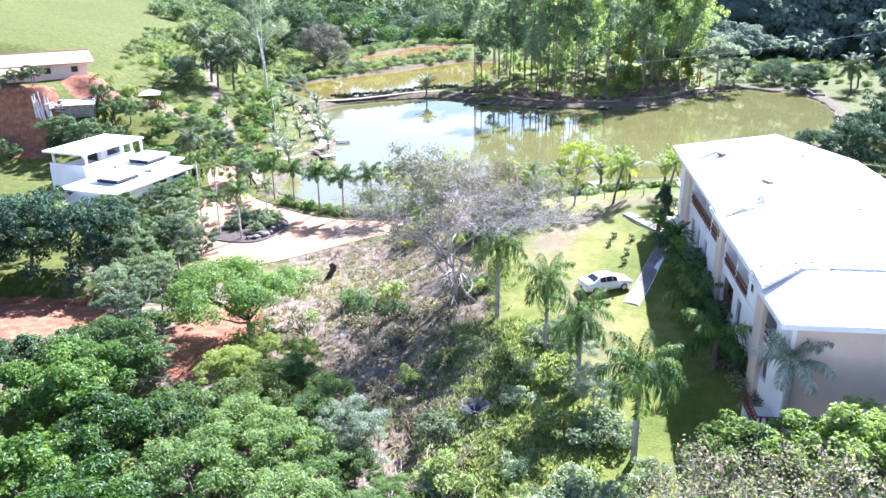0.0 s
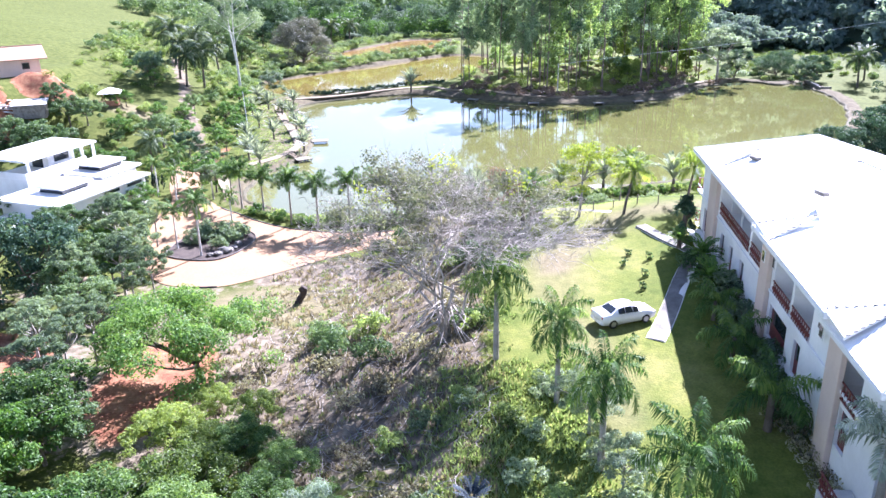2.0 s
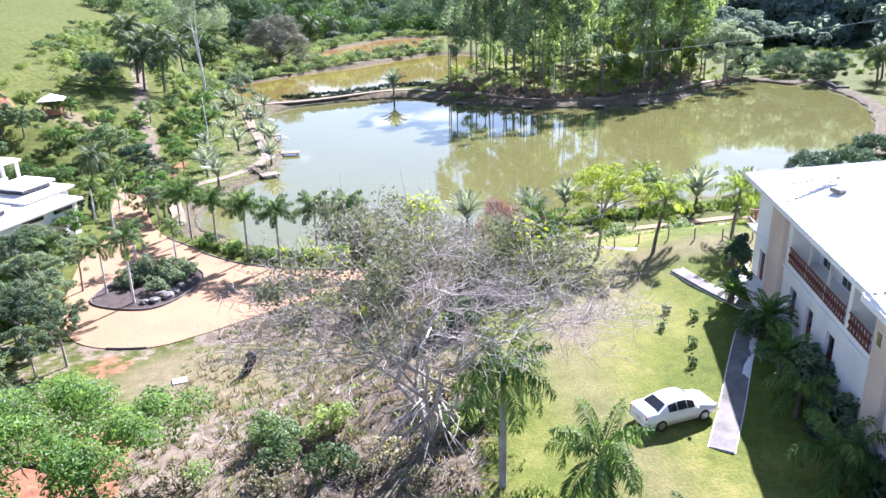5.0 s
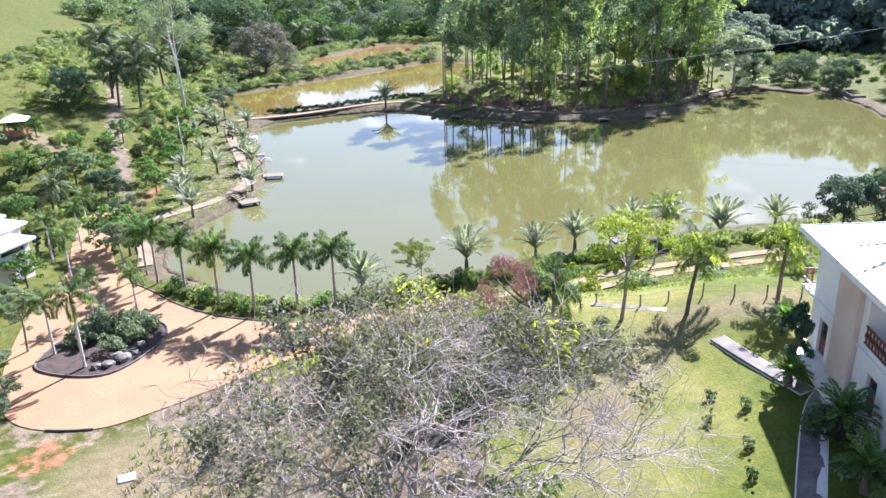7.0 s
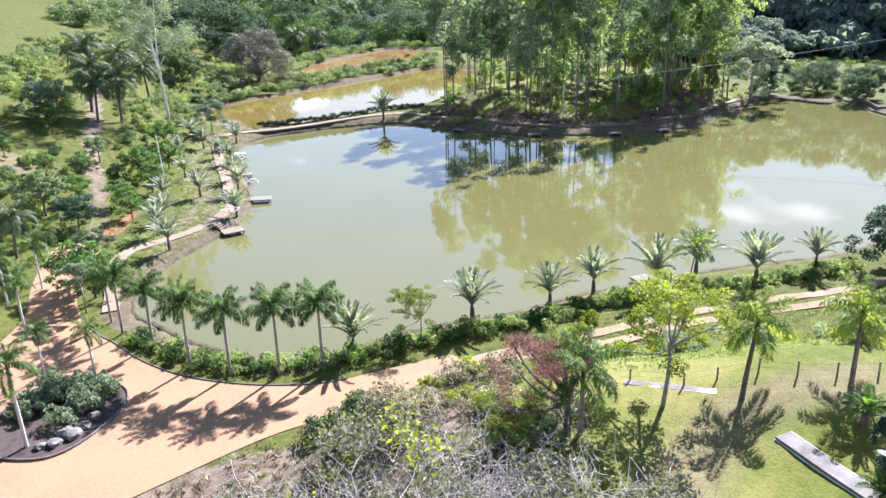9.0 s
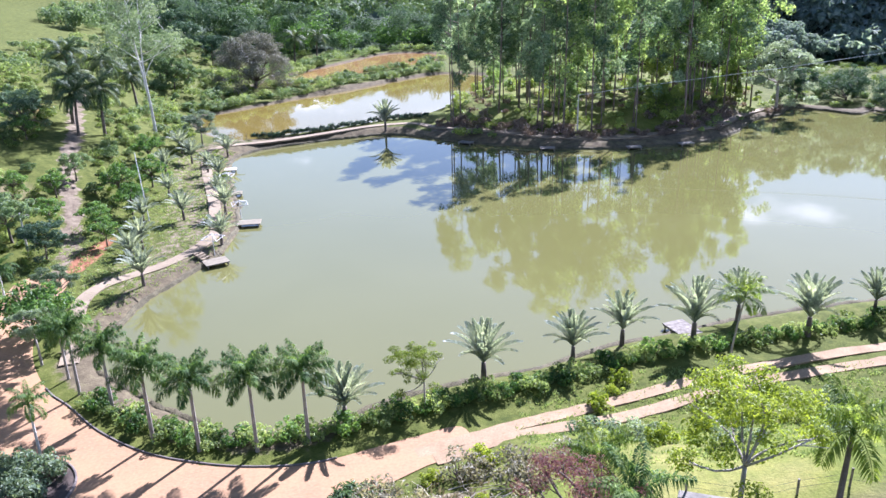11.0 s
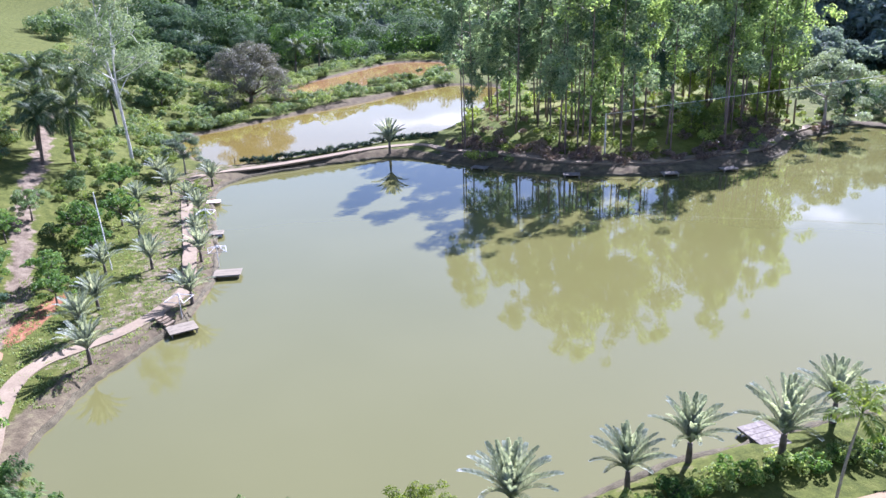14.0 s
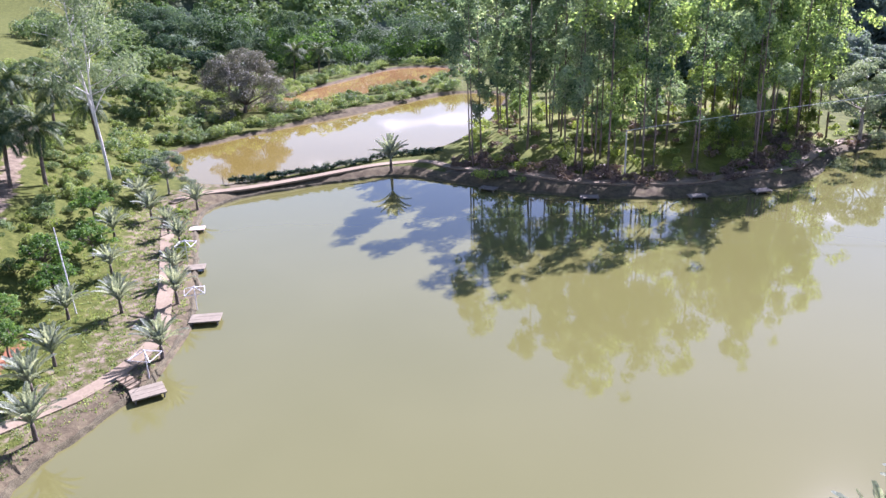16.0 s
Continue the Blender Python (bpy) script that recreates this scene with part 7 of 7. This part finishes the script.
mid = [(x, y, rr.uniform(1.2, 2.8), rr.uniform(1.6, 3.6)) for x, y in scatter(22, 110, -110, -44, 178, 330, below_meadow)]
grove_edge = [(rr.uniform(-112, -62), rr.uniform(285, 345), rr.uniform(3.0, 6.0), rr.uniform(4.0, 8.0)) for _ in range(42)]
woods("woodland", "mixed green trees at the edge of the hillside meadow", 410, grove_edge, LEAF_MID, 520, 0.32)
mid += [(x, y, rr.uniform(0.7, 1.8), rr.uniform(0.8, 2.0)) for x, y in scatter(26, 90, -85, -42, 186, 262, below_meadow)]
mid += [(x, y, rr.uniform(1.0, 2.4), rr.uniform(1.4, 3.0)) for x, y in scatter(23, 50, -50, 10, 262, 318)]
mid += [(x, y, rr.uniform(0.6, 1.3), rr.uniform(0.7, 1.5)) for x, y in scatter(24, 40, 68, 112, 204, 222)]
hedgerow = [(x, y, rr.uniform(1.6, 3.0), rr.uniform(2.2, 4.0)) for x, y in scatter(29, 26, 88, 135, 264, 273)]
woods("hedgerow", "dark hedgerow along the back of the reed field", 413, hedgerow, LEAF_DARK, 240, 0.36, category="hedge")
field = [(x, y, rr.uniform(0.8, 1.8), rr.uniform(0.4, 0.9)) for x, y in scatter(30, 170, 74, 138, 219, 266)]
woods("reed_field", "low yellow-green reeds over the flat field behind the lake", 414, field, LEAF_SUNNY, 170, 0.18, category="reeds")
woods("scrub", "green scrub and bushes over the valley slopes", 402, mid[0::2], LEAF_MID, 420, 0.2, category="scrub")
woods("scrub", "fresh light green scrub over the valley slopes", 406, mid[1::2], LEAF_FRESH, 420, 0.2, category="scrub")
low = [(x, y, rr.uniform(0.5, 1.2), rr.uniform(0.4, 0.9)) for x, y in scatter(27, 560, -85, -40, 124, 300, lambda x, y: below_meadow(x, y) and not (x < -66 and y < 142))]
woods("low_scrub", "low fresh green weeds over the valley floor", 407, low, LEAF_SUNNY, 220, 0.13, category="scrub")
dike = []
for pts in ([(-47, 217), (-40, 226), (-30, 236), (-20, 248), (-8, 260), (4, 271)], [(-40, 246), (-28, 247), (-20, 258), (-8, 272), (2, 281)], [(-38, 258), (-30, 285), (-18, 312), (5, 313)]):
    for x, y in smooth_open(pts, 9):
        dike.append((x + rr.uniform(-1.5, 1.5), y + rr.uniform(-1.5, 1.5), rr.uniform(0.9, 1.8), rr.uniform(1.0, 2.2)))
dike = [(x, y, r * rr.uniform(0.8, 1.6), h * rr.uniform(0.7, 1.4)) for x, y, r, h in dike]
woods("dike_scrub", "low green scrub along the dikes between the ponds", 403, dike[0::2], LEAF_MID, 520, 0.17, category="scrub")
woods("dike_scrub", "fresh light green scrub along the dikes between the ponds", 411, dike[1::2], LEAF_FRESH, 520, 0.17, category="scrub")
reeds = [(x, y, rr.uniform(0.4, 0.8), rr.uniform(0.7, 1.2)) for x, y in smooth_open([(-30, 191.4), (-23, 194.2), (-15, 198.4), (-7, 204.2), (0, 206)], 16)]
woods("reeds", "dark reeds along the back of the causeway", 404, reeds, LEAF_DARK, 160, 0.16, category="reeds", squash=1.4)
under = [(x, y, rr.uniform(0.6, 1.4), rr.uniform(0.6, 1.5)) for x, y in scatter(28, 90, 2, 58, 182, 200, lambda x, y: 3.6 < at(TO_LAKE, x, y) < 8)]
woods("undergrowth", "purple-brown thicket on the bank beneath the eucalyptus grove", 409, under, LEAF_LITTER, 150, 0.2, category="undergrowth")
under = [(x, y, rr.uniform(0.5, 1.3), rr.uniform(0.6, 1.6)) for x, y in scatter(25, 330, 4, 68, 185, 236)]
woods("undergrowth", "reddish-brown undergrowth beneath the eucalyptus grove", 405, under[0::3], LEAF_LITTER, 110, 0.24, category="undergrowth")
woods("undergrowth", "fresh green undergrowth beneath the eucalyptus grove", 408, under[1::3], LEAF_FRESH, 110, 0.24, category="undergrowth")
woods("undergrowth", "sunlit yellow-green saplings beneath the eucalyptus grove", 415, [(x, y, r * 1.3, h * 2.0) for x, y, r, h in under[2::3]], LEAF_SUNNY, 150, 0.22, category="undergrowth")


def grass(name, label, seed, spots, mat, h, blades=9):
    """Tufts of blades over a stretch of ground."""
    rng = np.random.default_rng(seed)
    xy = np.repeat(np.asarray(spots, float)[:, :2], blades, axis=0)
    n = len(xy)
    xy = xy + rng.normal(0, 0.16, xy.shape)
    z = at(MESH_Z, xy[:, 0], xy[:, 1])
    a = rng.uniform(0, 6.28, n)
    lean = rng.uniform(0.2, 0.9, n)
    hh = h * rng.uniform(0.5, 1.3, n)
    b = np.column_stack([xy, z - 0.03])
    d = np.column_stack([np.cos(a) * lean, np.sin(a) * lean, np.ones(n)]) * hh[:, None]
    s = np.column_stack([-np.sin(a), np.cos(a), np.zeros(n)]) * 0.05
    v = np.stack([b - s, b + s, b + d * 0.6 + s * 0.7, b + d, b + d * 0.6 - s * 0.7], 1).reshape(-1, 3)
    g = Geo().add(v, [(5 * i, 5 * i + 1, 5 * i + 2, 5 * i + 3, 5 * i + 4) for i in range(n)])
    return single(name, g, mat, label, "grass", kind="stuff")


grass("dry_grass", "dry straw-coloured grass tufts over the slope", 501, scatter(41, 1500, -17, 4, 36, 93), GRASS_DRY, 0.36)
grass("green_grass", "green weeds and grass tufts over the slope and banks", 502, scatter(42, 900, -18, 6, 34, 95) + scatter(45, 900, 0, 9, 34, 58), GRASS_GREEN, 0.26)
grass("long_grass", "long pale green grass beside the lawn", 504, scatter(46, 900, -2, 8.5, 33, 58), GRASS_GREEN, 0.34, 9)
grass("short_grass", "short green grass tufts on the pond banks and verges", 503, scatter(43, 2200, 6, 40, 89, 109) + scatter(44, 2600, -42, -22, 122, 184), GRASS_GREEN, 0.17)


# ---- fence ----
def fence():
    b = thing("wire_fence", "wire fence of weathered posts across the slope", "fence")
    pts = smooth_open([(12.2, 86.9), (14.9, 85.7), (16.9, 86.1), (19.2, 86.1), (21.0, 85.2), (23.1, 85.0), (25.5, 85.1), (28.6, 85.3), (36, 85.8)], 2)
    rng = random.Random(4)
    tops = []
    for x, y in pts[::2]:
        z = ground_z(x, y)
        h = rng.uniform(0.8, 1.0)
        part("post", Geo().tube([(x, y, z - 0.2), (x + rng.uniform(-0.05, 0.05), y, z + h)], 0.055, 6), WOOD_GREY, b)
        tops.append((x, y, z))
    for h in (0.42, 0.78):
        part("wire", Geo().tube([(x, y - 0.06, z + h) for x, y, z in tops], 0.008, 3), IRON, b)


fence()


def rock(x, y, r, seed):
    """One rough boulder."""
    rng = np.random.default_rng(seed)
    bm = bmesh.new()
    bmesh.ops.create_icosphere(bm, subdivisions=2, radius=r)
    for v in bm.verts:
        v.co = v.co * (1 + rng.normal(0, 0.12)) * 1.0
        v.co.z *= 0.6
    me = bpy.data.meshes.new("rock")
    bm.to_mesh(me)
    bm.free()
    me.materials.append(STONE)
    ob = new("rock", me)
    ob.matrix_basis = pose(x, y, 0.42 + r * 0.25, 0, 0, seed * 40)
    return tagged(ob, "rough grey boulder in the driveway planting bed", "rock", "rocks in the bed")


for i, (x, y, r) in enumerate(((-24.2, 92.0, 0.5), (-23.4, 92.9, 0.62), (-23.0, 94.0, 0.45), (-25.0, 91.7, 0.4), (-22.8, 95.2, 0.5), (-24.0, 93.2, 0.55))):
    rock(x, y, r, i + 1)


def causeway_fence():
    b = thing("causeway_fence", "row of low weathered posts along the causeway", "fence")
    for x, y in smooth_open([(-31, 190.8), (-23, 194.9), (-15, 199.0), (-7, 204.0), (-1, 205.4)], 4):
        z = ground_z(x, y)
        part("post", Geo().tube([(x, y, z - 0.2), (x + 0.04, y, z + 1.15)], 0.06, 6), WOOD_GREY, b)


causeway_fence()


def stump():
    b = thing("tree_stump", "dark charred tree stump on bare earth", "stump", (-13.0, 78.4, ground_z(-13.0, 78.4)))
    rng = np.random.default_rng(9)
    g = Geo().tube([(-0.15, 0, -0.2), (0.05, 0, 0.35), (0.35, 0.05, 0.9), (0.4, 0, 1.35), (0.2, 0, 1.6)], (0.42, 0.3, 0.32, 0.4, 0.22), 9)
    g.v[0] += rng.normal(0, 0.04, g.v[0].shape)
    part("trunk", g, MULCH, b)


stump()
single("concrete_cover", Geo().box((0, 0, 0.06), (1.0, 0.8, 0.12), 0, 0.02), CONCRETE, "pale concrete inspection cover on bare earth", "cover", loc=(-17.6, 77.3, ground_z(-17.6, 77.3)), rz=20)


# ---- power line ----
def power_pole(x, y, h, arm, label):
    b = thing("power_pole", label, "power pole", (x, y, ground_z(x, y)), "power poles")
    part("pole", Geo().tube([(0, 0, -0.3), (0, 0, h)], (0.13, 0.08), 8), CONCRETE, b)
    if arm:
        part("crossarm", Geo().box((0, 0, h - 0.3), (1.8, 0.1, 0.1), 10), WOOD_GREY, b)
    return b


power_pole(-43.2, 137.7, 5.0, True, "concrete power pole with a crossarm among the trees")
single("slim_pole", Geo().tube([(0, 0, -0.3), (-0.5, 0.2, 8.5)], (0.07, 0.05), 6), WHITE_METAL, "slim white metal pole on the pond bank", "pole", loc=(-34.1, 149.5, ground_z(-34.1, 149.5)))
power_pole(25.4, 187.4, 6.4, False, "slim pole at the edge of the grove")
single("power_cable", Geo().tube([(25.4 + 16 * t, 187.4 + 0.8 * t, ground_z(25.4, 187.4) + 6.3 + 1.7 * t - 0.5 * math.sin(t * 0.6) ** 2) for t in np.linspace(0, 6, 20)], 0.035, 4), WHITE_METAL, "pale power cable over the valley", "cable")
